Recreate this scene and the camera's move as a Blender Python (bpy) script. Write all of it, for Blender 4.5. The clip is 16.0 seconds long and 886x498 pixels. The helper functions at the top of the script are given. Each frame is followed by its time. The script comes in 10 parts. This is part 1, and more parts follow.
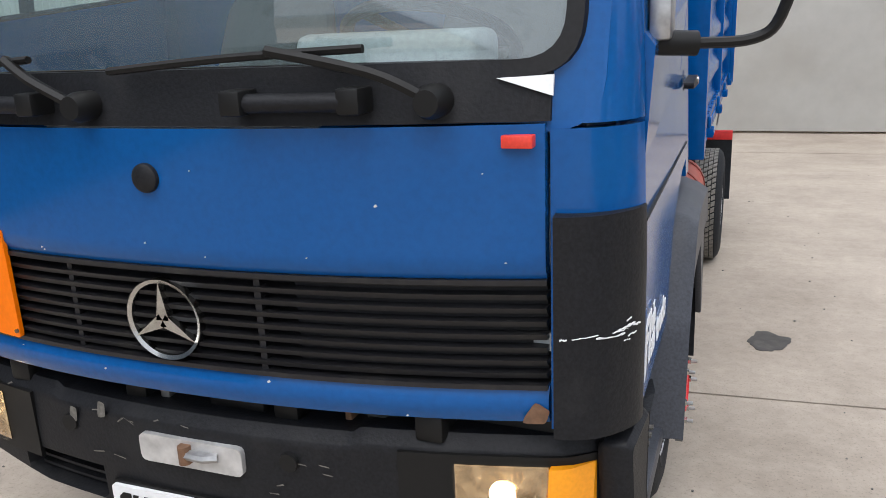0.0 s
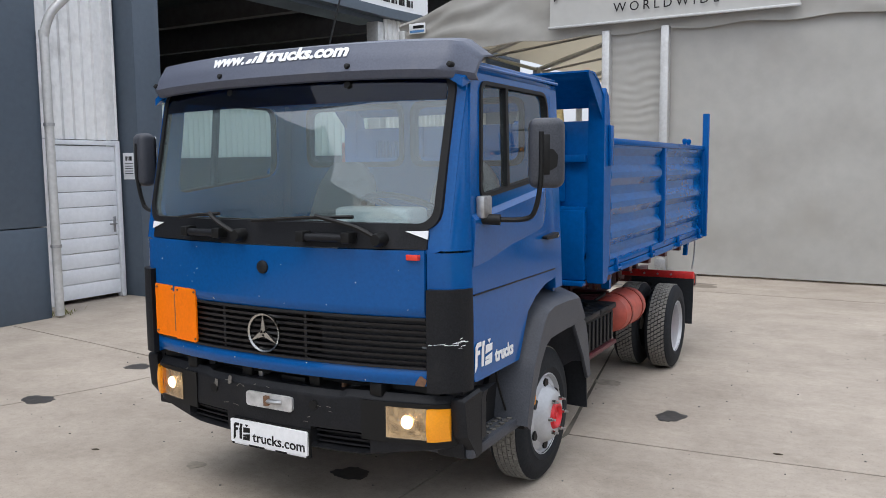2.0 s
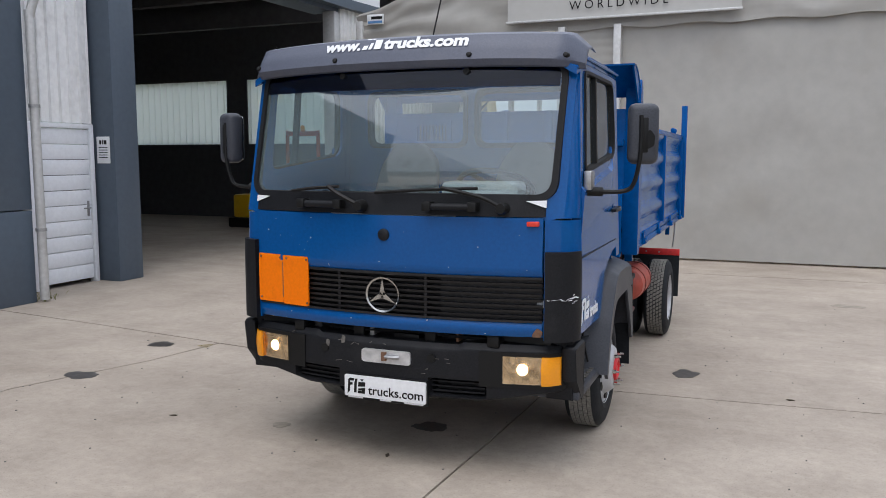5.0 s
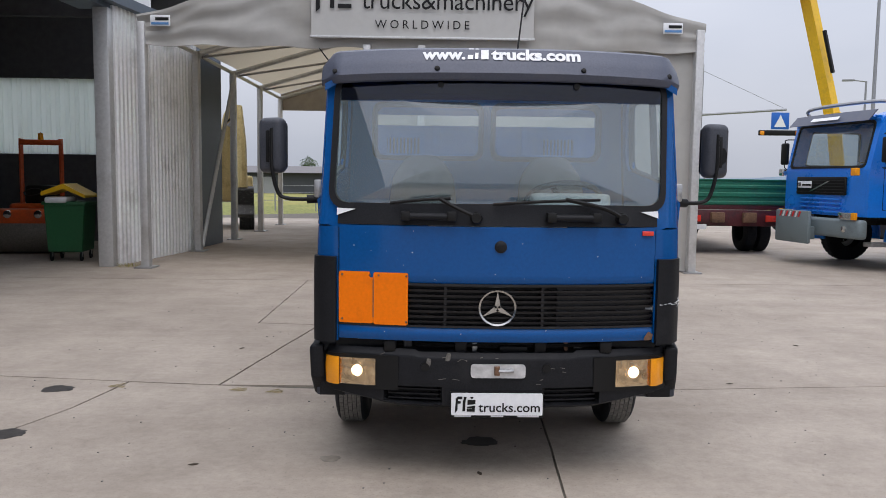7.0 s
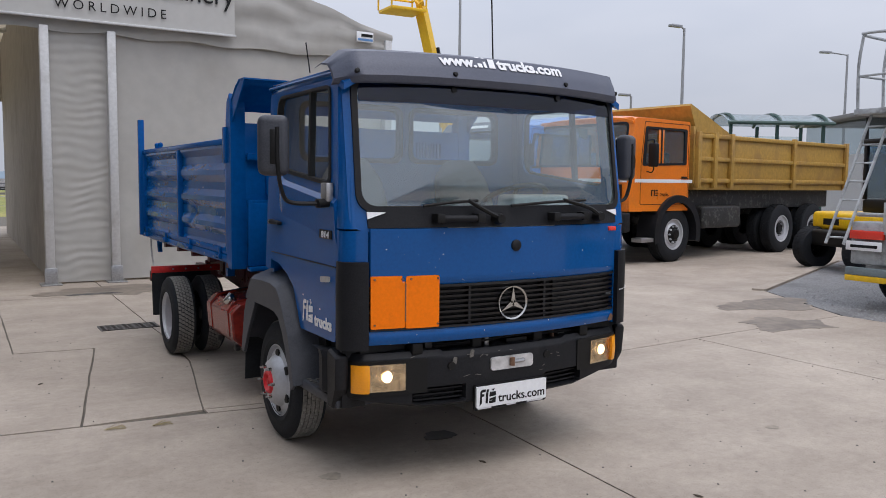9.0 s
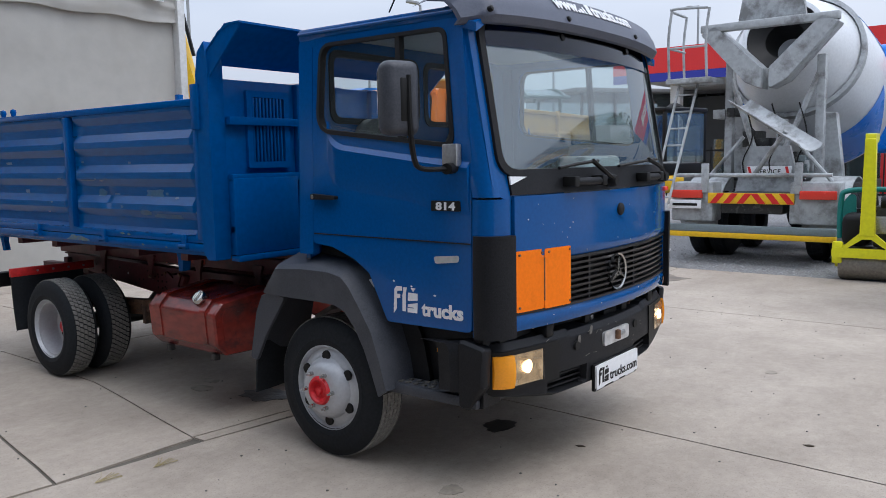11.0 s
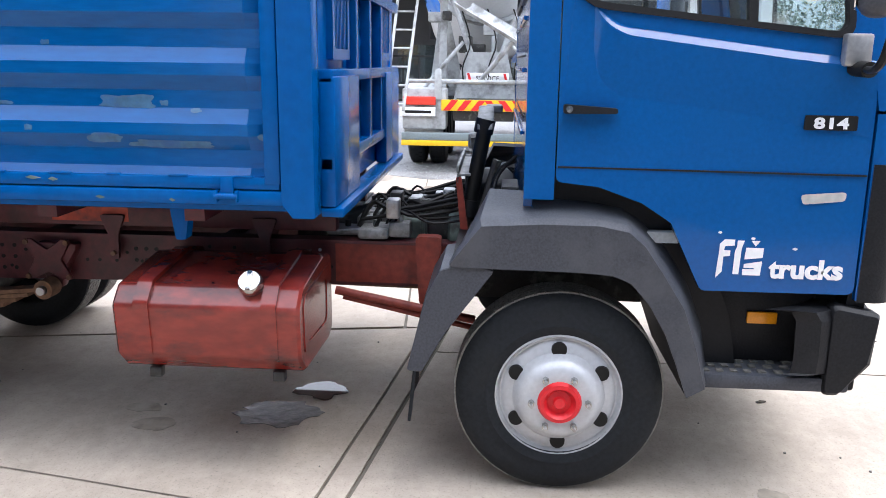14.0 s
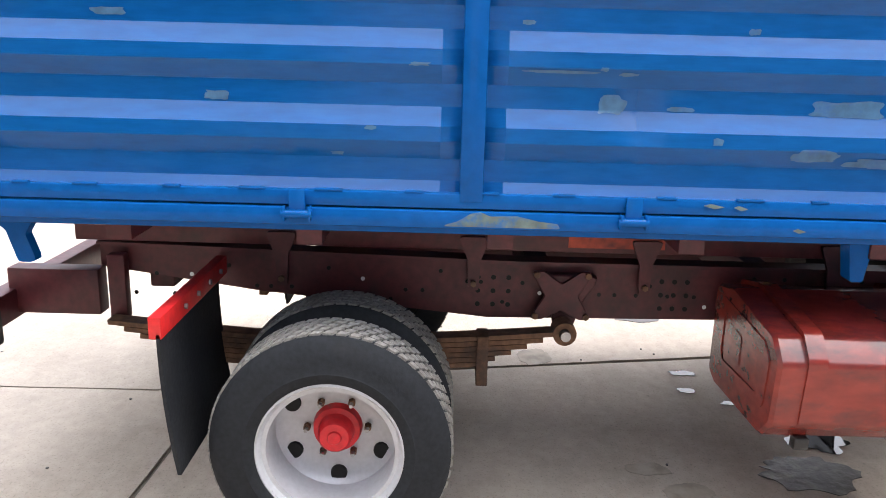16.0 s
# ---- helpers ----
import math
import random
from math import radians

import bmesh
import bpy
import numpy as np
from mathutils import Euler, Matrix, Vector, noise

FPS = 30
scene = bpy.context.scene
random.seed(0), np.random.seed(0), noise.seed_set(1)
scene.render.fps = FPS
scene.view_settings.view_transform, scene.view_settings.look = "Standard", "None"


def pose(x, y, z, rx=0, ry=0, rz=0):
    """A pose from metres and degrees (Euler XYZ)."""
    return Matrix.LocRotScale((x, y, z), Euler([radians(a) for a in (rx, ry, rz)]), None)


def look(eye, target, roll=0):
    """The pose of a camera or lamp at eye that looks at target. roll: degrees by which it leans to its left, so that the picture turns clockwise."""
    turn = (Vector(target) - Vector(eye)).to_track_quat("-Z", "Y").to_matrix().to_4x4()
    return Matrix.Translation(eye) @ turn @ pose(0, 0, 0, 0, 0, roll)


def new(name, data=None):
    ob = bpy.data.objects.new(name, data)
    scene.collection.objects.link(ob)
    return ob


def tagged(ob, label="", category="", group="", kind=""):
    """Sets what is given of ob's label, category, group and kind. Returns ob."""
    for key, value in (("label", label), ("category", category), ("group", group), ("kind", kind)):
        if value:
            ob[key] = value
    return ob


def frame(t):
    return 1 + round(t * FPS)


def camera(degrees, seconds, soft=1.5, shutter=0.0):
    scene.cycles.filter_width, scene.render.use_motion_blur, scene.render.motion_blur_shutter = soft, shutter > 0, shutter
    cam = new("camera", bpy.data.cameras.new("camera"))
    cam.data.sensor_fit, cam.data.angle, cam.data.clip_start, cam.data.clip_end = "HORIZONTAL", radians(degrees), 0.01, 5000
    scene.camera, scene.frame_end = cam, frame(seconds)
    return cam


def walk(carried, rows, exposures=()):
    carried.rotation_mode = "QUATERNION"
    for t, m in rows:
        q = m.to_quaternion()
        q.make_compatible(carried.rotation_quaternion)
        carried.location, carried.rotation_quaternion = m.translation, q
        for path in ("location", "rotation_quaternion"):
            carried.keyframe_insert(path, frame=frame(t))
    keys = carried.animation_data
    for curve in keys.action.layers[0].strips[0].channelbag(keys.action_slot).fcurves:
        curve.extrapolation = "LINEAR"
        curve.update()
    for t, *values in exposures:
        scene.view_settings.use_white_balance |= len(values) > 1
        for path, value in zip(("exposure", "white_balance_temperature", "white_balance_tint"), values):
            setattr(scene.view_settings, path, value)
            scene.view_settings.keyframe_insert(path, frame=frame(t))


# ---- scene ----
cam = camera(58.0, 16.0, soft=0.9)
PATH = [
    (0, (1.233, -2.661, 1.653), (0.533, -0.868, 1.11), -2.5),
    (0.5, (1.613, -3.157, 1.707), (0.825, -1.375, 1.252), -1.7),
    (1, (2.023, -3.579, 1.769), (1.14, -1.802, 1.52), -0.3),
    (1.5, (2.39, -3.995, 1.803), (1.427, -2.256, 1.582), -0.2),
    (2, (2.718, -4.301, 1.844), (1.75, -2.563, 1.639), -0.5),
    (2.5, (3.029, -4.489, 1.825), (2.001, -2.786, 1.618), -1.0),
    (3, (3.142, -4.565, 1.823), (2.117, -2.865, 1.58), -0.8),
    (3.5, (3.105, -4.636, 1.83), (2.085, -2.928, 1.624), -0.7),
    (4, (2.833, -4.829, 1.784), (1.84, -3.103, 1.597), -0.6),
    (4.2, (2.686, -4.927, 1.789), (1.724, -3.185, 1.585), -0.6),
    (6.3, (0.446, -5.56, 1.729), (0.202, -3.583, 1.545), 0.7),
    (6.5, (0.211, -5.6, 1.748), (0.042, -3.616, 1.567), 0.6),
    (7, (-0.407, -5.609, 1.726), (-0.371, -3.618, 1.548), 0.7),
    (7.5, (-1.053, -5.636, 1.728), (-0.795, -3.66, 1.551), 0.9),
    (8, (-1.675, -5.527, 1.719), (-1.176, -3.598, 1.545), 1.0),
    (8.5, (-2.296, -5.34, 1.711), (-1.533, -3.499, 1.543), 1.2),
    (9, (-2.804, -5.032, 1.716), (-1.769, -3.329, 1.549), 0.6),
    (9.2, (-2.972, -4.881, 1.736), (-1.853, -3.231, 1.568), 0.4),
    (11.3, (-4.075, -2.822, 1.63), (-2.443, -1.691, 1.39), -0.6),
    (11.5, (-4.087, -2.599, 1.639), (-2.409, -1.54, 1.389), -0.1),
    (12, (-4.147, -2.011, 1.635), (-2.31, -1.269, 1.365), 1.6),
    (12.5, (-4.042, -1.477, 1.629), (-2.138, -0.981, 1.274), 1.4),
    (13, (-4.028, -0.904, 1.618), (-2.094, -0.593, 1.214), 0.2),
    (13.5, (-3.926, -0.343, 1.597), (-1.99, -0.128, 1.144), -0.1),
    (14, (-3.822, 0.253, 1.598), (-1.879, 0.381, 1.142), 0.8),
    (14.5, (-3.691, 0.821, 1.612), (-1.747, 0.903, 1.146), 0.7),
    (15, (-3.534, 1.45, 1.602), (-1.593, 1.531, 1.128), 0.8),
    (15.5, (-3.428, 2.097, 1.606), (-1.49, 2.142, 1.116), 1.3),
    (16, (-3.271, 2.685, 1.596), (-1.334, 2.69, 1.099), 1.5),
]
EXPOSURES = [(0.0, 0.74, 6680, 11.0), (0.5, 0.7, 6640, 11.0), (1.0, 0.65, 6600, 11.0), (2.0, 0.52, 6520, 11.0), (3.0, 0.42, 6511, 11.2), (4.2, 0.38, 6500, 11.5), (6.3, 0.26, 6520, 14.5), (9.2, 0.18, 6520, 15.0), (11.3, 0.48, 6150, 12.0), (12.0, 0.75, 6121, 12.2), (12.5, 0.88, 6101, 12.3), (13.0, 1.0, 6080, 12.4), (13.5, 1.2, 6060, 12.5), (14.0, 1.85, 6339, 13.6), (14.5, 2.3, 6600, 14.8), (15.0, 2.5, 6850, 16.0), (15.5, 2.4, 6850, 15.5), (16.0, 2.15, 6850, 15.0)]
walk(cam, [(t, look(eye, target, roll)) for t, eye, target, roll in PATH], EXPOSURES)

# ---- world and light ----
world = bpy.data.worlds.new("overcast_sky")
scene.world = world
world.use_nodes = True
wn, wl = world.node_tree.nodes, world.node_tree.links
wn.clear()
w_out, w_bg = wn.new("ShaderNodeOutputWorld"), wn.new("ShaderNodeBackground")
w_sky = wn.new("ShaderNodeTexSky")
w_sky.sky_type, w_sky.sun_disc = "NISHITA", False
w_sky.sun_elevation, w_sky.sun_rotation = radians(64), radians(174)
w_sky.air_density, w_sky.dust_density, w_sky.ozone_density = 1.0, 4.0, 1.0
w_cloud = wn.new("ShaderNodeTexNoise")
w_cloud.inputs["Scale"].default_value, w_cloud.inputs["Detail"].default_value = 2.2, 4.0
w_map = wn.new("ShaderNodeMapping")
w_map.inputs["Scale"].default_value = (1.0, 1.0, 3.0)
w_tc = wn.new("ShaderNodeTexCoord")
w_ramp = wn.new("ShaderNodeValToRGB")
w_ramp.color_ramp.elements[0].position, w_ramp.color_ramp.elements[0].color = 0.3, (7.05, 7.8, 8.95, 1)
w_ramp.color_ramp.elements[1].position, w_ramp.color_ramp.elements[1].color = 0.7, (8.6, 9.2, 10.15, 1)
w_mix = wn.new("ShaderNodeMix")
w_mix.data_type = "RGBA"
w_mix.inputs["Factor"].default_value = 0.88
wl.new(w_tc.outputs["Generated"], w_map.inputs["Vector"])
wl.new(w_map.outputs["Vector"], w_cloud.inputs["Vector"])
wl.new(w_cloud.outputs["Fac"], w_ramp.inputs["Fac"])
wl.new(w_sky.outputs["Color"], w_mix.inputs["A"])
wl.new(w_ramp.outputs["Color"], w_mix.inputs["B"])
# an overcast sky is brighter overhead than at the horizon
w_sep, w_lift, w_dome = wn.new("ShaderNodeSeparateXYZ"), wn.new("ShaderNodeMapRange"), wn.new("ShaderNodeMix")
w_lift.inputs["From Min"].default_value, w_lift.inputs["From Max"].default_value = 0.0, 1.0
w_lift.inputs["To Min"].default_value, w_lift.inputs["To Max"].default_value = 0.58, 1.70
w_dome.data_type, w_dome.blend_type = "RGBA", "MULTIPLY"
w_dome.inputs["Factor"].default_value = 1.0
wl.new(w_tc.outputs["Generated"], w_sep.inputs["Vector"])
wl.new(w_sep.outputs["Z"], w_lift.inputs["Value"])
wl.new(w_mix.outputs["Result"], w_dome.inputs["A"])
wl.new(w_lift.outputs["Result"], w_dome.inputs["B"])
wl.new(w_dome.outputs["Result"], w_bg.inputs["Color"])
wl.new(w_bg.outputs["Background"], w_out.inputs["Surface"])
w_bg.inputs["Strength"].default_value = 0.10

sun = new("sun", bpy.data.lights.new("sun", "SUN"))
sun.data.energy, sun.data.angle, sun.data.color = 0.8, radians(40), (1.0, 0.98, 0.95)
sun.matrix_world = look((1, -9, 20), (0, 0, 0))

# ---- materials ----


def nodes_of(name):
    m = bpy.data.materials.new(name)
    m.use_nodes = True
    nt = m.node_tree
    return m, nt.nodes, nt.links, nt.nodes["Principled BSDF"]


def surface(name, color, rough=0.5, metal=0.0, vary=0.15, grain=30.0, bump=0.05, stain=None, stain_amount=0.3, stain_size=2.0, coat=0.0, piece=0.0, spec=0.5, stretch=(1, 1, 1)):
    """A painted or raw surface: colour with fine grain and broad patches, stains of a second colour, and fine relief."""
    m, n, l, b = nodes_of(name)
    tc = n.new("ShaderNodeTexCoord")
    mp = n.new("ShaderNodeMapping")
    mp.inputs["Scale"].default_value = stretch
    l.new(tc.outputs["Object"], mp.inputs["Vector"])
    fine, broad = n.new("ShaderNodeTexNoise"), n.new("ShaderNodeTexNoise")
    fine.inputs["Scale"].default_value, fine.inputs["Detail"].default_value = grain, 6.0
    broad.inputs["Scale"].default_value, broad.inputs["Detail"].default_value = stain_size, 5.0
    broad.inputs["Roughness"].default_value = 0.65
    for q in (fine, broad):
        l.new(mp.outputs["Vector"], q.inputs["Vector"])
    span = n.new("ShaderNodeMapRange")
    span.inputs["To Min"].default_value, span.inputs["To Max"].default_value = 1 - vary, 1 + vary
    span.inputs["From Min"].default_value, span.inputs["From Max"].default_value = 0.3, 0.7
    l.new(fine.outputs["Fac"], span.inputs["Value"])
    tone = n.new("ShaderNodeMix")
    tone.data_type, tone.blend_type = "RGBA", "MULTIPLY"
    tone.inputs["Factor"].default_value = 1.0
    tone.inputs["A"].default_value = (*color, 1)
    l.new(span.outputs["Result"], tone.inputs["B"])
    last = tone.outputs["Result"]
    if piece:
        info, ps = n.new("ShaderNodeObjectInfo"), n.new("ShaderNodeMapRange")
        ps.inputs["To Min"].default_value, ps.inputs["To Max"].default_value = 1 - piece, 1 + piece
        l.new(info.outputs["Random"], ps.inputs["Value"])
        pm = n.new("ShaderNodeMix")
        pm.data_type, pm.blend_type = "RGBA", "MULTIPLY"
        pm.inputs["Factor"].default_value = 1.0
        l.new(last, pm.inputs["A"])
        l.new(ps.outputs["Result"], pm.inputs["B"])
        last = pm.outputs["Result"]
    if stain:
        cut = n.new("ShaderNodeValToRGB")
        cut.color_ramp.elements[0].position, cut.color_ramp.elements[1].position = 0.62 - stain_amount * 0.3, 0.74 - stain_amount * 0.2
        cut.color_ramp.elements[1].color = (stain_amount * 2 if stain_amount < 0.5 else 1,) * 3 + (1,)
        l.new(broad.outputs["Fac"], cut.inputs["Fac"])
        sm = n.new("ShaderNodeMix")
        sm.data_type = "RGBA"
        l.new(cut.outputs["Color"], sm.inputs["Factor"])
        l.new(last, sm.inputs["A"])
        sm.inputs["B"].default_value = (*stain, 1)
        last = sm.outputs["Result"]
    l.new(last, b.inputs["Base Color"])
    rr = n.new("ShaderNodeMapRange")
    rr.inputs["To Min"].default_value, rr.inputs["To Max"].default_value = max(rough - 0.1, 0.02), min(rough + 0.12, 1)
    l.new(broad.outputs["Fac"], rr.inputs["Value"])
    l.new(rr.outputs["Result"], b.inputs["Roughness"])
    b.inputs["Metallic"].default_value = metal
    b.inputs["Coat Weight"].default_value = coat
    b.inputs["Coat Roughness"].default_value = 0.08
    b.inputs["Specular IOR Level"].default_value = spec
    if bump:
        bp = n.new("ShaderNodeBump")
        bp.inputs["Strength"].default_value, bp.inputs["Distance"].default_value = bump, 0.01
        l.new(fine.outputs["Fac"], bp.inputs["Height"])
        l.new(bp.outputs["Normal"], b.inputs["Normal"])
    return m


def pane(name, tint=(0.78, 0.86, 0.86), ior=1.5, veil=0.0):
    """Window glass: clear with a mirror gloss by Fresnel, alike from both sides, under a thin dusty film that also
    stands for the veil of reflected sky.
    """
    m, n, l, b = nodes_of(name)
    n.remove(b)
    clear, gloss, fr, mx = n.new("ShaderNodeBsdfTransparent"), n.new("ShaderNodeBsdfGlossy"), n.new("ShaderNodeLayerWeight"), n.new("ShaderNodeMixShader")
    clear.inputs["Color"].default_value = (*tint, 1)
    gloss.inputs["Roughness"].default_value = 0.015
    fr.inputs["Blend"].default_value = 0.5
    f0 = ((ior - 1) / (ior + 1)) ** 2
    steep, gain = n.new("ShaderNodeMath"), n.new("ShaderNodeMath")
    steep.operation, gain.operation = "POWER", "MULTIPLY_ADD"
    steep.inputs[1].default_value = 5.0
    gain.inputs[1].default_value, gain.inputs[2].default_value = 1 - f0, f0
    l.new(fr.outputs["Facing"], steep.inputs[0])
    l.new(steep.outputs["Value"], gain.inputs[0])
    under = clear.outputs["BSDF"]
    if veil:
        film, fm, ns, mr = n.new("ShaderNodeBsdfDiffuse"), n.new("ShaderNodeMixShader"), n.new("ShaderNodeTexNoise"), n.new("ShaderNodeMapRange")
        film.inputs["Color"].default_value = (0.44, 0.57, 0.60, 1)
        ns.inputs["Scale"].default_value = 2.5
        mr.inputs["To Min"].default_value, mr.inputs["To Max"].default_value = veil * 0.6, veil * 1.4
        l.new(ns.outputs["Fac"], mr.inputs["Value"])
        l.new(mr.outputs["Result"], fm.inputs["Fac"])
        l.new(under, fm.inputs[1])
        l.new(film.outputs["BSDF"], fm.inputs[2])
        under = fm.outputs["Shader"]
    l.new(gain.outputs["Value"], mx.inputs["Fac"])
    l.new(under, mx.inputs[1])
    l.new(gloss.outputs["BSDF"], mx.inputs[2])
    l.new(mx.outputs["Shader"], n["Material Output"].inputs["Surface"])
    return m


def glow(name, color, strength):
    m, n, l, b = nodes_of(name)
    b.inputs["Base Color"].default_value = (*color, 1)
    b.inputs["Emission Color"].default_value = (*color, 1)
    b.inputs["Emission Strength"].default_value = strength
    b.inputs["Roughness"].default_value = 0.15
    return m


CAB = surface("cab_blue_paint", (0.0020, 0.077, 0.272), 0.09, vary=0.08, grain=55, bump=0.005, stain=(0.0040, 0.080, 0.262), stain_amount=0.25, stain_size=3.0, spec=0.34)
BED = surface("tipper_blue_paint", (0.0001, 0.080, 0.290), 0.20, vary=0.10, grain=25, bump=0.03, stain=(0.001, 0.066, 0.24), stain_amount=0.2, stain_size=2.6, spec=0.12)
BEDWORN = surface("worn_blue_paint", (0.0001, 0.086, 0.290), 0.18, vary=0.12, grain=22, bump=0.02, stain=(0.014, 0.095, 0.225), stain_amount=0.13, stain_size=5.5, stretch=(1, 0.5, 2.2), spec=0.25)
BLACKP = surface("black_plastic", (0.0105, 0.011, 0.013), 0.5, vary=0.3, grain=120, bump=0.12, stain=(0.022, 0.022, 0.023), stain_amount=0.3, stain_size=5, spec=0.22)
GRILLE = surface("grille_plastic", (0.012, 0.012, 0.014), 0.36, vary=0.2, grain=90, bump=0.05, spec=0.4, stain=(0.045, 0.043, 0.038), stain_amount=0.2, stain_size=9)
RUBBER = surface("tyre_rubber", (0.015, 0.017, 0.020), 0.7, vary=0.2, grain=60, bump=0.15, stain=(0.022, 0.022, 0.022), stain_amount=0.25, stain_size=6, spec=0.2)
TREAD = surface("dusty_tread", (0.215, 0.205, 0.185), 0.9, vary=0.3, grain=70, bump=0.3, stain=(0.15, 0.15, 0.145), stain_amount=0.35, stain_size=9)
SEAL = surface("window_rubber", (0.009, 0.009, 0.01), 0.6, vary=0.2, grain=80, bump=0.05, spec=0.3)
SILVER = surface("silver_rim_paint", (0.47, 0.48, 0.50), 0.32, metal=0.15, vary=0.06, grain=60, bump=0.03, stain=(0.40, 0.40, 0.40), stain_amount=0.2, stain_size=8)
CHROME = surface("chrome", (0.50, 0.50, 0.48), 0.2, metal=1.0, vary=0.08, grain=80, bump=0.03, stain=(0.2, 0.18, 0.15), stain_amount=0.2, stain_size=14)
STEEL = surface("bare_steel", (0.40, 0.40, 0.40), 0.4, metal=0.8, vary=0.15, grain=50, bump=0.05, stain=(0.2, 0.15, 0.1), stain_amount=0.2, stain_size=9)
REDHUB = surface("red_hub_paint", (0.62, 0.012, 0.02), 0.4, vary=0.12, grain=50, bump=0.05)
CHASSIS = surface("chassis_red_brown", (0.085, 0.014, 0.018), 0.5, vary=0.25, grain=30, bump=0.12, stain=(0.040, 0.015, 0.016), stain_amount=0.45, stain_size=4, spec=0.5)
CHASSISRED = surface("chassis_red", (0.24, 0.038, 0.024), 0.5, vary=0.2, grain=30, bump=0.1, stain=(0.09, 0.025, 0.02), stain_amount=0.4, stain_size=5, spec=0.4)
TANKRED = surface("tank_red_paint", (0.205, 0.023, 0.016), 0.22, vary=0.22, grain=18, bump=0.03, stain=(0.06, 0.018, 0.017), stain_amount=0.42, stain_size=5, spec=0.5, stretch=(1, 0.6, 1.5))
ORANGERED = surface("red_lead_primer", (0.42, 0.055, 0.022), 0.55, vary=0.2, grain=25, bump=0.08, stain=(0.07, 0.016, 0.016), stain_amount=0.4, stain_size=7)
RUST = surface("rusty_steel", (0.17, 0.09, 0.05), 0.8, vary=0.3, grain=40, bump=0.2, stain=(0.07, 0.045, 0.035), stain_amount=0.45, stain_size=7)
GREASY = surface("greasy_engine", (0.02, 0.02, 0.02), 0.5, vary=0.3, grain=40, bump=0.2, stain=(0.16, 0.17, 0.15), stain_amount=0.3, stain_size=11)
ORANGE = surface("hazard_orange_plate", (0.95, 0.195, 0.0), 0.5, vary=0.05, grain=60, bump=0.02, stain=(0.75, 0.15, 0.004), stain_amount=0.2, stain_size=12, spec=0.2)
WHITE = surface("white_lettering", (0.78, 0.79, 0.80), 0.5, vary=0.05, grain=60, bump=0.0)
PLATEW = surface("white_plate", (0.80, 0.81, 0.82), 0.35, vary=0.04, grain=60, bump=0.0)
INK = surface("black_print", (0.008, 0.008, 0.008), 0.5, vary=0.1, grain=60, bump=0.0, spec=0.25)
VISOR = surface("grey_visor_plastic", (0.075, 0.085, 0.12), 0.45, vary=0.1, grain=90, bump=0.06, stain=(0.11, 0.115, 0.14), stain_amount=0.3, stain_size=3)
AMBER = surface("amber_lens", (0.88, 0.33, 0.012), 0.18, vary=0.06, grain=120, bump=0.03)
REDLENS = surface("red_reflector", (0.7, 0.05, 0.03), 0.25, vary=0.08, grain=150, bump=0.04)
BULB = glow("lit_bulb", (1.0, 0.78, 0.48), 5.0)
# warm metal tint stands for the bulb's light on the reflector
LITREFLECT = surface("warm_lit_reflector", (0.80, 0.66, 0.46), 0.22, metal=1.0, vary=0.3, grain=25, bump=0.5, stain=(0.35, 0.25, 0.14), stain_amount=0.35, stain_size=14)
SUNSTRIP = pane("tinted_sun_strip", (0.09, 0.16, 0.32), 1.5)
PRIMER = surface("grey_primer", (0.045, 0.135, 0.245), 0.5, vary=0.25, grain=30, bump=0.05, stain=(0.02, 0.10, 0.29), stain_amount=0.4, stain_size=14)
ARCHP = surface("weathered_black_plastic", (0.050, 0.054, 0.065), 0.45, vary=0.2, grain=120, bump=0.08, stain=(0.075, 0.078, 0.088), stain_amount=0.35, stain_size=4, spec=0.3)
REFLECT = surface("lamp_reflector", (0.8, 0.8, 0.78), 0.12, metal=1.0, vary=0.05, grain=60, bump=0.05)
INTERIOR = surface("grey_cab_plastic", (0.46, 0.49, 0.50), 0.6, vary=0.12, grain=80, bump=0.08)
SEATCLOTH = surface("seat_cloth", (0.25, 0.24, 0.22), 0.9, vary=0.2, grain=140, bump=0.2, stain=(0.14, 0.14, 0.13), stain_amount=0.3, stain_size=10)
WINDSCREEN = pane("windscreen_glass", (0.82, 0.93, 0.92), 2.35, 0.17)
SIDEGLASS = pane("side_glass", (0.88, 0.92, 0.92), 1.65, 0.04)
MIRRORM = surface("mirror_silver", (0.75, 0.77, 0.78), 0.05, metal=1.0, vary=0.02, bump=0.0)


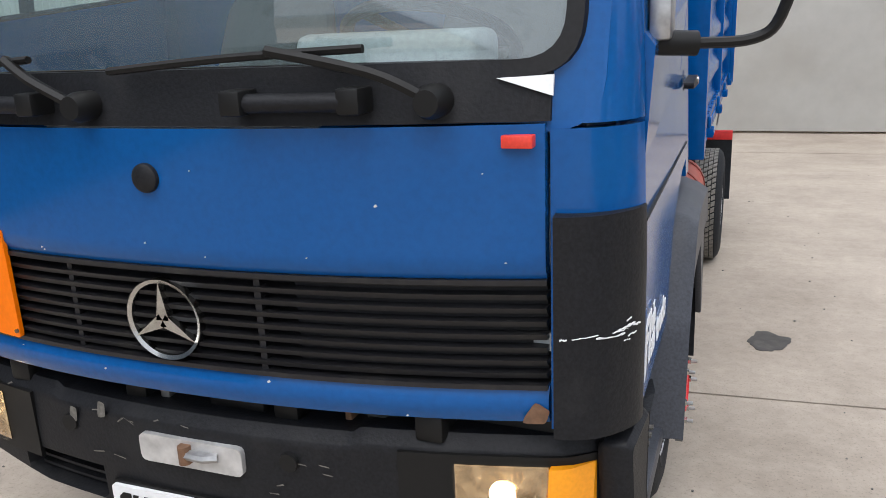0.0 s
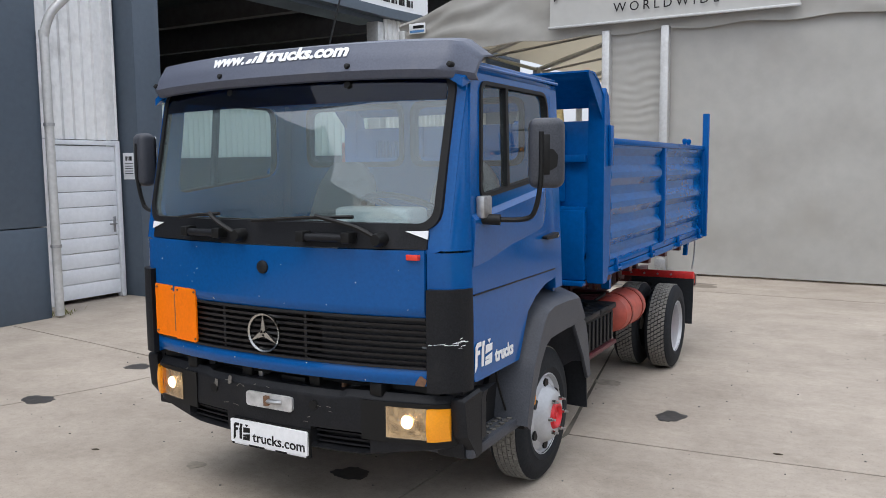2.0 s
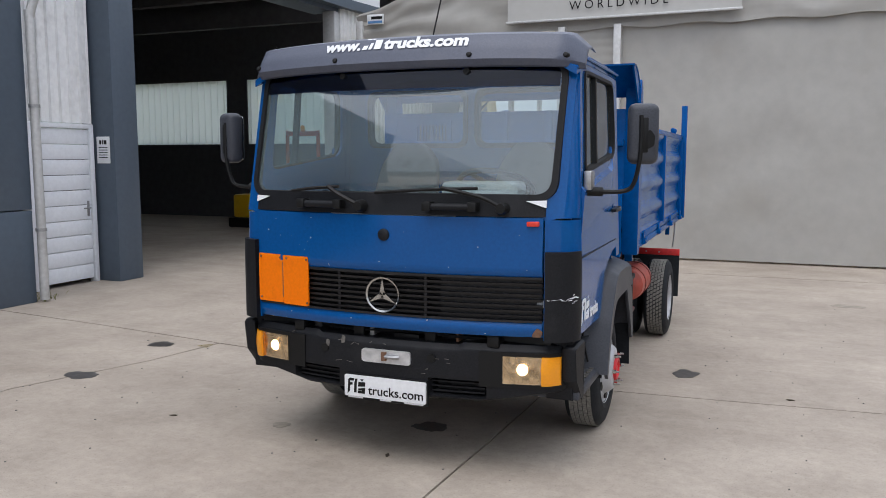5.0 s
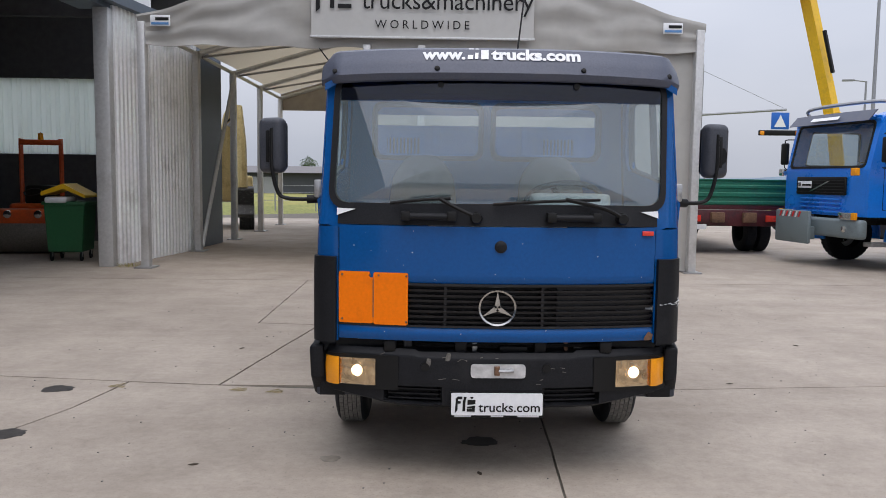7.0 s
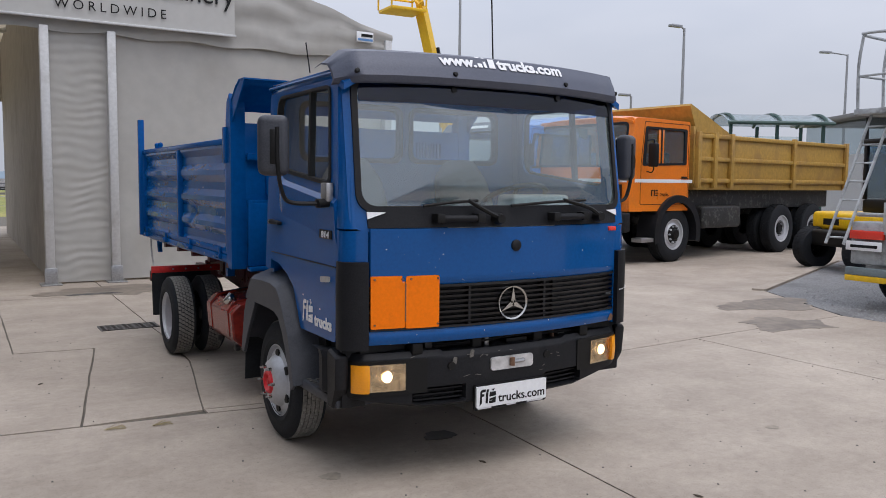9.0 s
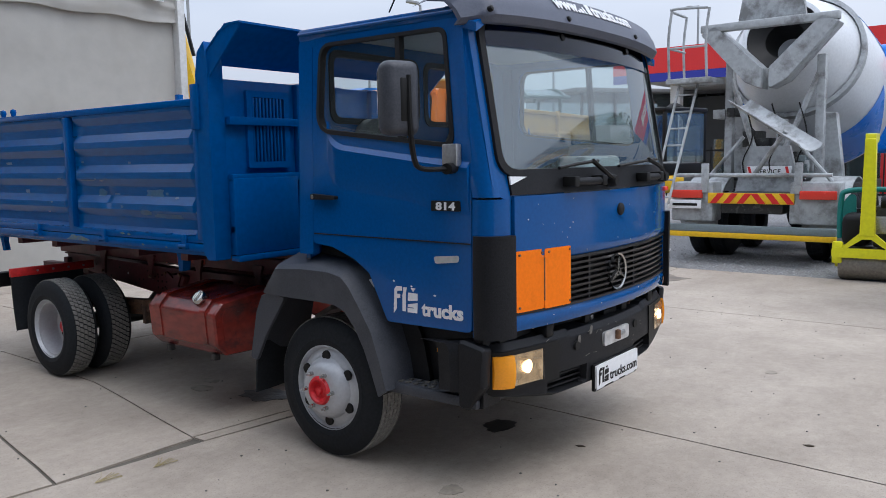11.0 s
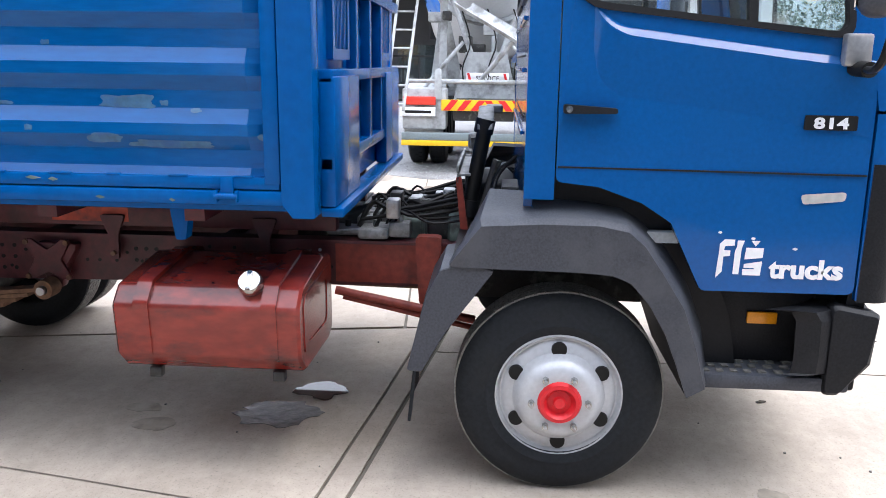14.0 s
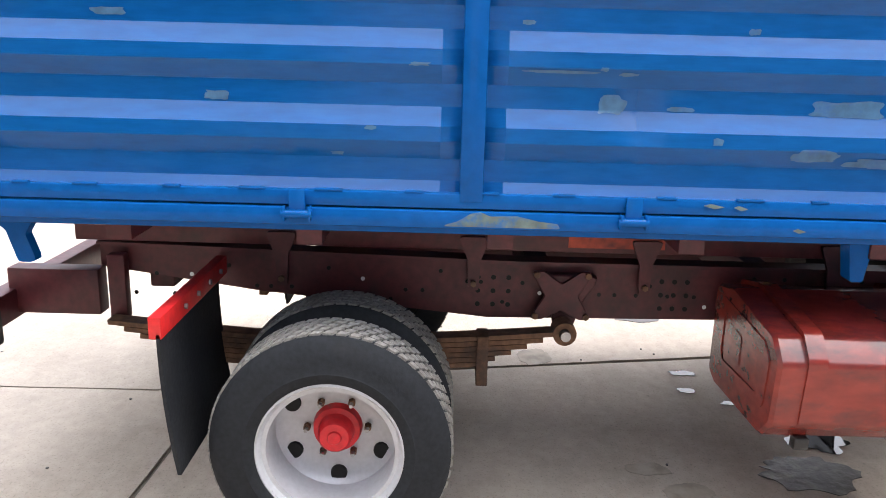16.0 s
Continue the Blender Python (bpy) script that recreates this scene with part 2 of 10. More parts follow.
def concrete_material():
    """Worn yard concrete: pale cement, broad damp tones, tyre-dark clouds, fine speckle and pits."""
    m, n, l, b = nodes_of("yard_concrete")
    geo = n.new("ShaderNodeNewGeometry")
    def tex(scale, detail, rough, stretch=(1, 1, 1)):
        mp, t = n.new("ShaderNodeMapping"), n.new("ShaderNodeTexNoise")
        mp.inputs["Scale"].default_value = stretch
        t.inputs["Scale"].default_value, t.inputs["Detail"].default_value, t.inputs["Roughness"].default_value = scale, detail, rough
        l.new(geo.outputs["Position"], mp.inputs["Vector"])
        l.new(mp.outputs["Vector"], t.inputs["Vector"])
        return t.outputs["Fac"]
    def ramp(fac, p0, c0, p1, c1):
        r = n.new("ShaderNodeValToRGB")
        r.color_ramp.elements[0].position, r.color_ramp.elements[0].color = p0, (*c0, 1)
        r.color_ramp.elements[1].position, r.color_ramp.elements[1].color = p1, (*c1, 1)
        l.new(fac, r.inputs["Fac"])
        return r.outputs["Color"]
    def mult(a, c):
        x = n.new("ShaderNodeMix")
        x.data_type, x.blend_type = "RGBA", "MULTIPLY"
        x.inputs["Factor"].default_value = 1.0
        l.new(a, x.inputs["A"])
        l.new(c, x.inputs["B"])
        return x.outputs["Result"]
    broad, mid, streak, fine, speck = tex(0.35, 6, 0.6), tex(1.6, 8, 0.68), tex(0.9, 7, 0.7, (0.35, 1.6, 1)), tex(16, 8, 0.75), tex(90, 3, 0.6)
    col = ramp(broad, 0.30, (0.325, 0.277, 0.228), 0.70, (0.440, 0.381, 0.317))
    col = mult(col, ramp(mid, 0.30, (0.82, 0.81, 0.80), 0.58, (1.04, 1.04, 1.04)))
    col = mult(col, ramp(streak, 0.30, (0.88, 0.87, 0.86), 0.52, (1.0, 1.0, 1.0)))
    col = mult(col, ramp(fine, 0.32, (0.88, 0.88, 0.88), 0.62, (1.06, 1.06, 1.06)))
    col = mult(col, ramp(speck, 0.30, (0.72, 0.71, 0.70), 0.44, (1.0, 1.0, 1.0)))
    l.new(col, b.inputs["Base Color"])
    b.inputs["Roughness"].default_value = 0.8
    b.inputs["Specular IOR Level"].default_value = 0.35
    bp = n.new("ShaderNodeBump")
    bp.inputs["Strength"].default_value, bp.inputs["Distance"].default_value = 0.35, 0.012
    l.new(fine, bp.inputs["Height"])
    l.new(bp.outputs["Normal"], b.inputs["Normal"])
    return m


CONCRETE = concrete_material()
DAMP = surface("damp_concrete", (0.20, 0.165, 0.13), 0.55, vary=0.2, grain=9, bump=0.1, stain=(0.12, 0.10, 0.085), stain_amount=0.4, stain_size=1.5)
GRAVEL = surface("grey_gravel", (0.20, 0.20, 0.20), 0.95, vary=0.5, grain=38, bump=0.8, stain=(0.11, 0.11, 0.11), stain_amount=0.35, stain_size=1.2)
GRASS = surface("field_grass", (0.19, 0.20, 0.045), 0.95, vary=0.4, grain=6, bump=0.5, stain=(0.36, 0.31, 0.09), stain_amount=0.45, stain_size=0.12, stretch=(1, 0.4, 1))
HALLDARK = surface("anthracite_cladding", (0.078, 0.104, 0.136), 0.45, vary=0.06, grain=15, bump=0.02, stain=(0.09, 0.112, 0.14), stain_amount=0.3, stain_size=0.7)
HALLWHITE = surface("white_corrugated_sheet", (0.84, 0.84, 0.83), 0.45, vary=0.06, grain=12, bump=0.02, stain=(0.45, 0.44, 0.42), stain_amount=0.3, stain_size=1.0)
DOORWHITE = surface("white_door_panel", (0.78, 0.80, 0.83), 0.4, vary=0.04, grain=20, bump=0.02)
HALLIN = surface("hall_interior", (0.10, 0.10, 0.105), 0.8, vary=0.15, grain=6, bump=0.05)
TENT = surface("grey_tent_fabric", (0.395, 0.385, 0.358), 0.6, vary=0.05, grain=5, bump=0.05, stain=(0.36, 0.345, 0.31), stain_amount=0.35, stain_size=0.6)
TENTIN = surface("beige_tent_lining", (0.36, 0.32, 0.27), 0.7, vary=0.08, grain=5, bump=0.05, stain=(0.28, 0.25, 0.21), stain_amount=0.4, stain_size=0.8)
BANNER = surface("banner_vinyl", (0.48, 0.475, 0.45), 0.5, vary=0.03, grain=8, bump=0.01)
ALU = surface("aluminium_post", (0.55, 0.55, 0.54), 0.4, metal=0.35, vary=0.08, grain=20, bump=0.03, stain=(0.36, 0.35, 0.33), stain_amount=0.3, stain_size=2)

# ---- mesh helpers ----
X, Y, Z = Vector((1, 0, 0)), Vector((0, 1, 0)), Vector((0, 0, 1))


def mesh_of(name, bm, material, angle=38):
    bmesh.ops.recalc_face_normals(bm, faces=bm.faces)
    me = bpy.data.meshes.new(name)
    bm.to_mesh(me)
    bm.free()
    me.materials.append(material)
    me.shade_smooth()
    me.set_sharp_from_angle(angle=radians(angle))
    return me


def part(name, bm, material, parent, label=""):
    ob = new(name, mesh_of(name, bm, material))
    ob.parent = parent
    if label:
        tagged(ob, label)
    return ob


def thing(name, label, category, m=None, group="", kind=""):
    """An Empty at the thing's base, which parents its parts."""
    ob = new(name)
    ob.empty_display_size = 0.2
    if m is not None:
        ob.matrix_basis = m
    return tagged(ob, label, category, group, kind)


def solid(name, bm, material, label, category, group="", kind=""):
    """A thing that is one mesh."""
    return tagged(new(name, mesh_of(name, bm, material)), label, category, group, kind)


def box(x0, x1, y0, y1, z0, z1, bevel=0.0, seg=2, bm=None):
    bm = bm or bmesh.new()
    made = bmesh.ops.create_cube(bm, size=1.0)["verts"]
    for v in made:
        v.co = Vector((x0 + (v.co.x + 0.5) * (x1 - x0), y0 + (v.co.y + 0.5) * (y1 - y0), z0 + (v.co.z + 0.5) * (z1 - z0)))
    if bevel:
        edges = {e for v in made for e in v.link_edges}
        bmesh.ops.bevel(bm, geom=list(edges), offset=bevel, segments=seg, affect="EDGES", profile=0.5)
    return bm


def rounded(pts, r, n=4):
    """A closed outline with its corners rounded; r may be one radius or one for each corner."""
    out, k = [], len(pts)
    for i in range(k):
        p0, p, p1 = (Vector(pts[j % k]) for j in (i - 1, i, i + 1))
        rad = r[i] if isinstance(r, (list, tuple)) else r
        a, b = (p0 - p).normalized(), (p1 - p).normalized()
        half = max(a.angle(b) / 2, 0.05)
        d = min(rad / math.tan(half), (p0 - p).length * 0.48, (p1 - p).length * 0.48)
        s, e = p + a * d, p + b * d
        for j in range(n + 1):
            t = j / n
            out.append(s * (1 - t) ** 2 + p * 2 * t * (1 - t) + e * t ** 2)
    return out


def rrect(u0, u1, v0, v1, r, n=4):
    return rounded([(u0, v0), (u1, v0), (u1, v1), (u0, v1)], r, n)


def plate(loops, w0, w1, fn, bm=None):
    """A solid plate with holes: 2D loops (outer first), from depth w0 to w1, laid into space by fn(u, v, w)."""
    from mathutils.geometry import tessellate_polygon
    bm = bm or bmesh.new()
    flat = [[Vector((p[0], p[1], 0)) for p in lp] for lp in loops]
    tris = tessellate_polygon(flat)
    allp = [p for lp in flat for p in lp]
    a = [bm.verts.new(fn(p.x, p.y, w0)) for p in allp]
    b = [bm.verts.new(fn(p.x, p.y, w1)) for p in allp]
    for t in tris:
        for vs in (a, b):
            try:
                bm.faces.new([vs[i] for i in t])
            except ValueError:
                pass
    k = 0
    for lp in flat:
        m = len(lp)
        for i in range(m):
            j = (i + 1) % m
            try:
                bm.faces.new((a[k + i], a[k + j], b[k + j], b[k + i]))
            except ValueError:
                pass
        k += m
    return bm


def ring(outer, inner, w0, w1, fn, steps=3, bm=None):
    """A closed band between two outlines of equal length, following fn."""
    bm = bm or bmesh.new()
    n = len(outer)
    rows = []
    for w in (w0, w1):
        lay = []
        for s in range(steps + 1):
            t = s / steps
            lay.append([bm.verts.new(fn(o[0] * (1 - t) + i[0] * t, o[1] * (1 - t) + i[1] * t, w)) for o, i in zip(outer, inner)])
        rows.append(lay)
    for lay in rows:
        for s in range(steps):
            for i in range(n):
                j = (i + 1) % n
                bm.faces.new((lay[s][i], lay[s][j], lay[s + 1][j], lay[s + 1][i]))
    for s in (0, steps):
        for i in range(n):
            j = (i + 1) % n
            bm.faces.new((rows[0][s][i], rows[0][s][j], rows[1][s][j], rows[1][s][i]))
    return bm


def patch(loop, fn, rings=6, bm=None):
    """A filled outline that follows fn(u, v, 0)."""
    bm = bm or bmesh.new()
    n = len(loop)
    c = sum((Vector(p) for p in loop), Vector((0, 0))) / n
    lays = []
    for s in range(rings):
        t = s / rings
        lays.append([bm.verts.new(fn(p[0] * (1 - t) + c.x * t, p[1] * (1 - t) + c.y * t, 0)) for p in loop])
    mid = bm.verts.new(fn(c.x, c.y, 0))
    for s in range(rings - 1):
        for i in range(n):
            j = (i + 1) % n
            bm.faces.new((lays[s][i], lays[s][j], lays[s + 1][j], lays[s + 1][i]))
    for i in range(n):
        bm.faces.new((lays[-1][i], lays[-1][(i + 1) % n], mid))
    return bm


def grid(nu, nv, fn, bm=None):
    bm = bm or bmesh.new()
    v = [[bm.verts.new(fn(i / nu, j / nv)) for j in range(nv + 1)] for i in range(nu + 1)]
    for i in range(nu):
        for j in range(nv):
            bm.faces.new((v[i][j], v[i + 1][j], v[i + 1][j + 1], v[i][j + 1]))
    return bm


def slabgrid(nu, nv, fn, bm=None):
    """A closed shell: fn(u, v, side) with side 0 and 1."""
    bm = bm or bmesh.new()
    lay = [[[bm.verts.new(fn(i / nu, j / nv, s)) for j in range(nv + 1)] for i in range(nu + 1)] for s in (0, 1)]
    for s in (0, 1):
        for i in range(nu):
            for j in range(nv):
                bm.faces.new((lay[s][i][j], lay[s][i + 1][j], lay[s][i + 1][j + 1], lay[s][i][j + 1]))
    rim = [(i, 0) for i in range(nu)] + [(nu, j) for j in range(nv)] + [(i, nv) for i in range(nu, 0, -1)] + [(0, j) for j in range(nv, 0, -1)]
    for k in range(len(rim)):
        (i, j), (p, q) = rim[k], rim[(k + 1) % len(rim)]
        bm.faces.new((lay[0][i][j], lay[0][p][q], lay[1][p][q], lay[1][i][j]))
    return bm


def rod(a, b, r, seg=12, r2=None, bm=None):
    """A round bar from a to b."""
    bm = bm or bmesh.new()
    a, b = Vector(a), Vector(b)
    m = Matrix.Translation((a + b) / 2) @ (b - a).to_track_quat("Z", "Y").to_matrix().to_4x4()
    bmesh.ops.create_cone(bm, cap_ends=True, segments=seg, radius1=r, radius2=r if r2 is None else r2, depth=(b - a).length, matrix=m)
    return bm


def tube(pts, r, seg=8, bm=None):
    """A bent tube through points."""
    bm = bm or bmesh.new()
    pts = [Vector(p) for p in pts]
    rows, up = [], None
    for i, p in enumerate(pts):
        d = (pts[min(i + 1, len(pts) - 1)] - pts[max(i - 1, 0)]).normalized()
        if up is None:
            up = d.orthogonal().normalized()
        up = (up - d * up.dot(d)).normalized()
        side = d.cross(up)
        rows.append([bm.verts.new(p + (up * math.cos(q) + side * math.sin(q)) * r) for q in (2 * math.pi * k / seg for k in range(seg))])
    for a, b in zip(rows, rows[1:]):
        for k in range(seg):
            bm.faces.new((a[k], a[(k + 1) % seg], b[(k + 1) % seg], b[k]))
    bm.faces.new(rows[0]), bm.faces.new(rows[-1])
    return bm


def smooth_path(pts, n=6):
    """Points of a smooth curve through pts."""
    pts = [Vector(p) for p in pts]
    out = []
    for i in range(len(pts) - 1):
        p0, p1, p2, p3 = pts[max(i - 1, 0)], pts[i], pts[i + 1], pts[min(i + 2, len(pts) - 1)]
        for k in range(n):
            t = k / n
            out.append(0.5 * ((2 * p1) + (p2 - p0) * t + (2 * p0 - 5 * p1 + 4 * p2 - p3) * t * t + (3 * p1 - p0 - 3 * p2 + p3) * t ** 3))
    return out + [pts[-1]]


def lathe(profile, centre, axis, seg=40, bm=None, closed=True):
    """A turned body: profile of (radius, along), about axis through centre."""
    bm = bm or bmesh.new()
    axis = Vector(axis).normalized()
    u = axis.orthogonal().normalized()
    v = axis.cross(u)
    c = Vector(centre)
    rows = []
    for k in range(seg):
        q = 2 * math.pi * k / seg
        d = u * math.cos(q) + v * math.sin(q)
        rows.append([bm.verts.new(c + d * r + axis * h) for r, h in profile])
    for k in range(seg):
        a, b = rows[k], rows[(k + 1) % seg]
        for i in range(len(profile) - (0 if closed else 1)):
            j = (i + 1) % len(profile)
            bm.faces.new((a[i], b[i], b[j], a[j]))
    return bm


def prism(pts, fn, w0, w1, bevel=0.0, bm=None):
    """An outline drawn out from w0 to w1, its ends chamfered by bevel."""
    if not bevel:
        return plate([pts], w0, w1, fn, bm)
    from mathutils.geometry import tessellate_polygon
    bm = bm or bmesh.new()
    pts = [Vector((p[0], p[1])) for p in pts]
    c = sum(pts, Vector((0, 0))) / len(pts)
    small = [p + (c - p).normalized() * bevel for p in pts]
    lo, hi = min(w0, w1), max(w0, w1)
    lays = [[bm.verts.new(fn(p.x, p.y, w)) for p in lp] for lp, w in ((small, lo), (pts, lo + bevel), (pts, hi - bevel), (small, hi))]
    n = len(pts)
    for a, b in zip(lays, lays[1:]):
        for i in range(n):
            j = (i + 1) % n
            bm.faces.new((a[i], a[j], b[j], b[i]))
    tris = tessellate_polygon([[Vector((p.x, p.y, 0)) for p in small]])
    for t in tris:
        for lay in (lays[0], lays[-1]):
            try:
                bm.faces.new([lay[k] for k in t])
            except ValueError:
                pass
    return bm


def along_y(u, v, w):
    return Vector((u, w, v))


def along_z(u, v, w):
    return Vector((u, v, w))


def words(text, size, fn, depth=0.003, spacing=1.0, bold=0.0):
    """Lettering in the built-in font, laid by fn(u, v, w): u along the line from its middle, v up from the base line."""
    cu = bpy.data.curves.new("lettering", "FONT")
    cu.body, cu.size, cu.extrude, cu.align_x, cu.space_character, cu.resolution_u = text, size, depth / 2, "CENTER", spacing, 3
    cu.offset = bold
    ob = bpy.data.objects.new("lettering", cu)
    scene.collection.objects.link(ob)
    me = bpy.data.meshes.new_from_object(ob.evaluated_get(bpy.context.evaluated_depsgraph_get()))
    bm = bmesh.new()
    bm.from_mesh(me)
    for v in bm.verts:
        v.co = fn(v.co.x, v.co.y, v.co.z + depth / 2)
    bpy.data.objects.remove(ob), bpy.data.curves.remove(cu), bpy.data.meshes.remove(me)
    return bm


def spanned(text, u0, u1, v0, fn, depth=0.003, bold=0.0, high=1.0):
    """Lettering stretched to reach from u0 to u1 on the base line v0."""
    bm = words(text, 0.1, lambda u, v, w: Vector((u, v, w)), depth, 1.0, bold)
    lo, hi = min(v.co.x for v in bm.verts), max(v.co.x for v in bm.verts)
    k = (u1 - u0) / (hi - lo)
    for v in bm.verts:
        v.co = fn(u0 + (v.co.x - lo) * k, v0 + v.co.y * k * high, v.co.z)
    return bm


MARK = [[(0.00, 0.00), (0.13, 0.17), (0.14, 0.56), (0.28, 0.58), (0.28, 0.72), (0.14, 0.72), (0.16, 0.83), (0.36, 0.85), (0.36, 1.0), (0.14, 1.0), (0.04, 0.88), (0.04, 0.70), (0.01, 0.20)],
        [(0.37, 0.11), (0.50, 0.11), (0.52, 0.78), (0.57, 0.98), (0.42, 0.98), (0.42, 0.82), (0.38, 0.70)],
        [(0.58, 0.09), (0.97, 0.09), (0.99, 0.46), (0.60, 0.38), (0.60, 0.28), (0.83, 0.28), (0.83, 0.25), (0.58, 0.25)],
        [(0.60, 0.50), (0.99, 0.55), (1.0, 0.80), (0.62, 0.80)],
        [(0.72, 0.98), (0.91, 0.98), (0.82, 0.84)]]


def mark(u0, v0, wide, high, fn, depth=0.002):
    """The dealer's mark as plain shapes."""
    bm = bmesh.new()
    for q in MARK:
        plate([[(u0 + x * wide, v0 + z * high) for x, z in q]], 0, depth, fn, bm)
    return bm


def bars(widths, height, gap, fn, depth=0.003, bm=None):
    """Plain bars in place of unreadable or private writing, centred."""
    bm = bm or bmesh.new()
    total = sum(abs(w) for w in widths) + gap * (len(widths) - 1)
    u = -total / 2
    for w in widths:
        if w > 0:
            plate([[(u, 0), (u + w, 0), (u + w, height), (u, height)]], 0, depth, fn, bm)
        u += abs(w) + gap
    return bm


# ---- the yard's structure ----
G_DIRT = surface("packed_dirt", (0.12, 0.105, 0.085), 0.95, vary=0.3, grain=6, bump=0.3)
ground = solid("ground", grid(4, 4, lambda u, v: Vector((-1500 + 3000 * u, -1500 + 3000 * v, -0.012))), G_DIRT, "packed dirt ground under and beyond the concrete yard", "ground", kind="structure")
pavement = thing("pavement", "pale worn concrete yard cast in large slabs with dark joints", "pavement", kind="structure")
field = solid("ground_field", slabgrid(30, 12, lambda u, v, s: Vector((-160 + 330 * u, 27 + 180 * v, 0.05 * noise.noise(Vector((u * 40, v * 40, 0))) + (0.0 if s else -0.1)))), GRASS, "flat green and yellow meadow behind the yard", "meadow", kind="structure")


def translucent(name, color):
    m, n, l, b = nodes_of(name)
    tr, mx = n.new("ShaderNodeBsdfTranslucent"), n.new("ShaderNodeMixShader")
    tr.inputs["Color"].default_value = (*color, 1)
    b.inputs["Base Color"].default_value = (*color, 1)
    mx.inputs["Fac"].default_value = 0.75
    l.new(b.outputs["BSDF"], mx.inputs[1])
    l.new(tr.outputs["BSDF"], mx.inputs[2])
    l.new(mx.outputs["Shader"], n["Material Output"].inputs["Surface"])
    return m


SKYLIGHT = translucent("translucent_sheet", (0.85, 0.90, 0.88))
TENTROOF = translucent("tent_roof_fabric", (0.62, 0.58, 0.50))


def ribbed(p0, p1, z0, z1, pitch, depth, normal):
    """Corrugated sheet from p0 to p1 in plan, its ribs upright and standing out along normal."""
    p0, p1, nv = Vector((*p0, 0)), Vector((*p1, 0)), Vector((*normal, 0))
    run = (p1 - p0).length
    d = (p1 - p0) / run
    steps = []
    k = 0.0
    while k < run:
        for a, h in ((0.0, 0), (0.45, 0), (0.55, 1), (0.9, 1)):
            if k + a * pitch <= run:
                steps.append((k + a * pitch, h))
        k += pitch
    steps.append((run, 0))
    bm = bmesh.new()
    cols = []
    for s, h in steps:
        q = p0 + d * s + nv * depth * h
        cols.append([bm.verts.new(q + Z * z0), bm.verts.new(q + Z * z1), bm.verts.new(p0 + d * s - nv * 0.04 + Z * z1), bm.verts.new(p0 + d * s - nv * 0.04 + Z * z0)])
    for a, b in zip(cols, cols[1:]):
        for i in range(4):
            bm.faces.new((a[i], a[(i + 1) % 4], b[(i + 1) % 4], b[i]))
    bm.faces.new(cols[0]), bm.faces.new(cols[-1])
    return bm


# the hall at the west side of the yard: dark facade, a recessed door, an open bay
HX, RX = -6.37, -7.05
solid("wall_hall_south", box(HX - 0.25, HX, -14, 1.95, 1.15, 7.0, 0.01), HALLDARK, "anthracite metal panel facade of the workshop hall", "wall", kind="structure")
solid("wall_hall_base", box(HX - 0.25, HX - 0.004, -14, 1.95, 0, 1.138, 0.01), HALLDARK, "lower anthracite facade panel of the workshop hall", "wall", kind="structure")
solid("wall_hall_return", box(RX - 0.3, HX - 0.26, 1.80, 1.94, 0, 7.0), HALLDARK, "anthracite side return of the recessed entrance", "wall", kind="structure")
solid("wall_hall_recess", ribbed((RX, 1.96), (RX, 3.61), 2.262, 7.0, 0.17, 0.03, (1, 0)), HALLWHITE, "white corrugated metal cladding above the door", "wall", kind="structure")
solid("wall_hall_door_side", box(RX - 0.15, RX, 1.96, 2.485, 0, 2.258), HALLWHITE, "white metal wall beside the door", "wall", kind="structure")
solid("wall_hall_door_end", box(RX - 0.15, RX, 3.60, 3.62, 0, 2.258), HALLWHITE, "white metal wall beside the door", "wall", kind="structure")
solid("wall_hall_pier", box(RX - 0.2, -6.66, 3.63, 4.10, 0, 7.0, 0.015), HALLDARK, "anthracite pier beside the open hall bay", "wall", kind="structure")
solid("wall_hall_lintel", plate([[(-6.66, 4.11), (-6.28, 9.45), (-6.85, 9.45), (-7.25, 4.11)]], 4.72, 7.0, along_z), HALLDARK, "anthracite lintel over the open hall bay", "wall", kind="structure")
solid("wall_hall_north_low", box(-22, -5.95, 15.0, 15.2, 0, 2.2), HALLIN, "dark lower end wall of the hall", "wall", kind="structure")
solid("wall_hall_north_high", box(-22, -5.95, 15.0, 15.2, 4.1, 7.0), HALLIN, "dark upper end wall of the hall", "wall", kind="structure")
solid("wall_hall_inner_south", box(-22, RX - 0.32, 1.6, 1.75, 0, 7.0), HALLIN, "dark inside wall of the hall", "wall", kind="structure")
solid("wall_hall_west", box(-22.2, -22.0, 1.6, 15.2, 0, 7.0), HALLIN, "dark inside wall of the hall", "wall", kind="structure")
for x0, x1 in ((-21.8, -13.26), (-12.52, -6.3)):
    solid("window_hall", ribbed((x1, 15.05), (x0, 15.05), 2.2, 4.1, 0.24, 0.03, (0, -1)), SKYLIGHT, "translucent corrugated light strip in the hall's end wall", "window", kind="structure")
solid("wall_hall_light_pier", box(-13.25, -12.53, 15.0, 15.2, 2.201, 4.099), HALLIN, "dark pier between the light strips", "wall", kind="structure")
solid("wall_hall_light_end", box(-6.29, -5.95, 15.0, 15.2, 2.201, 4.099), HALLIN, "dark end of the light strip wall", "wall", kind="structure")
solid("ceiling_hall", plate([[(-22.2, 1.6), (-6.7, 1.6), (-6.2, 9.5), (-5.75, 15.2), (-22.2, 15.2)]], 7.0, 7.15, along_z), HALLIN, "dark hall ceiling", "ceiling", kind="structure")
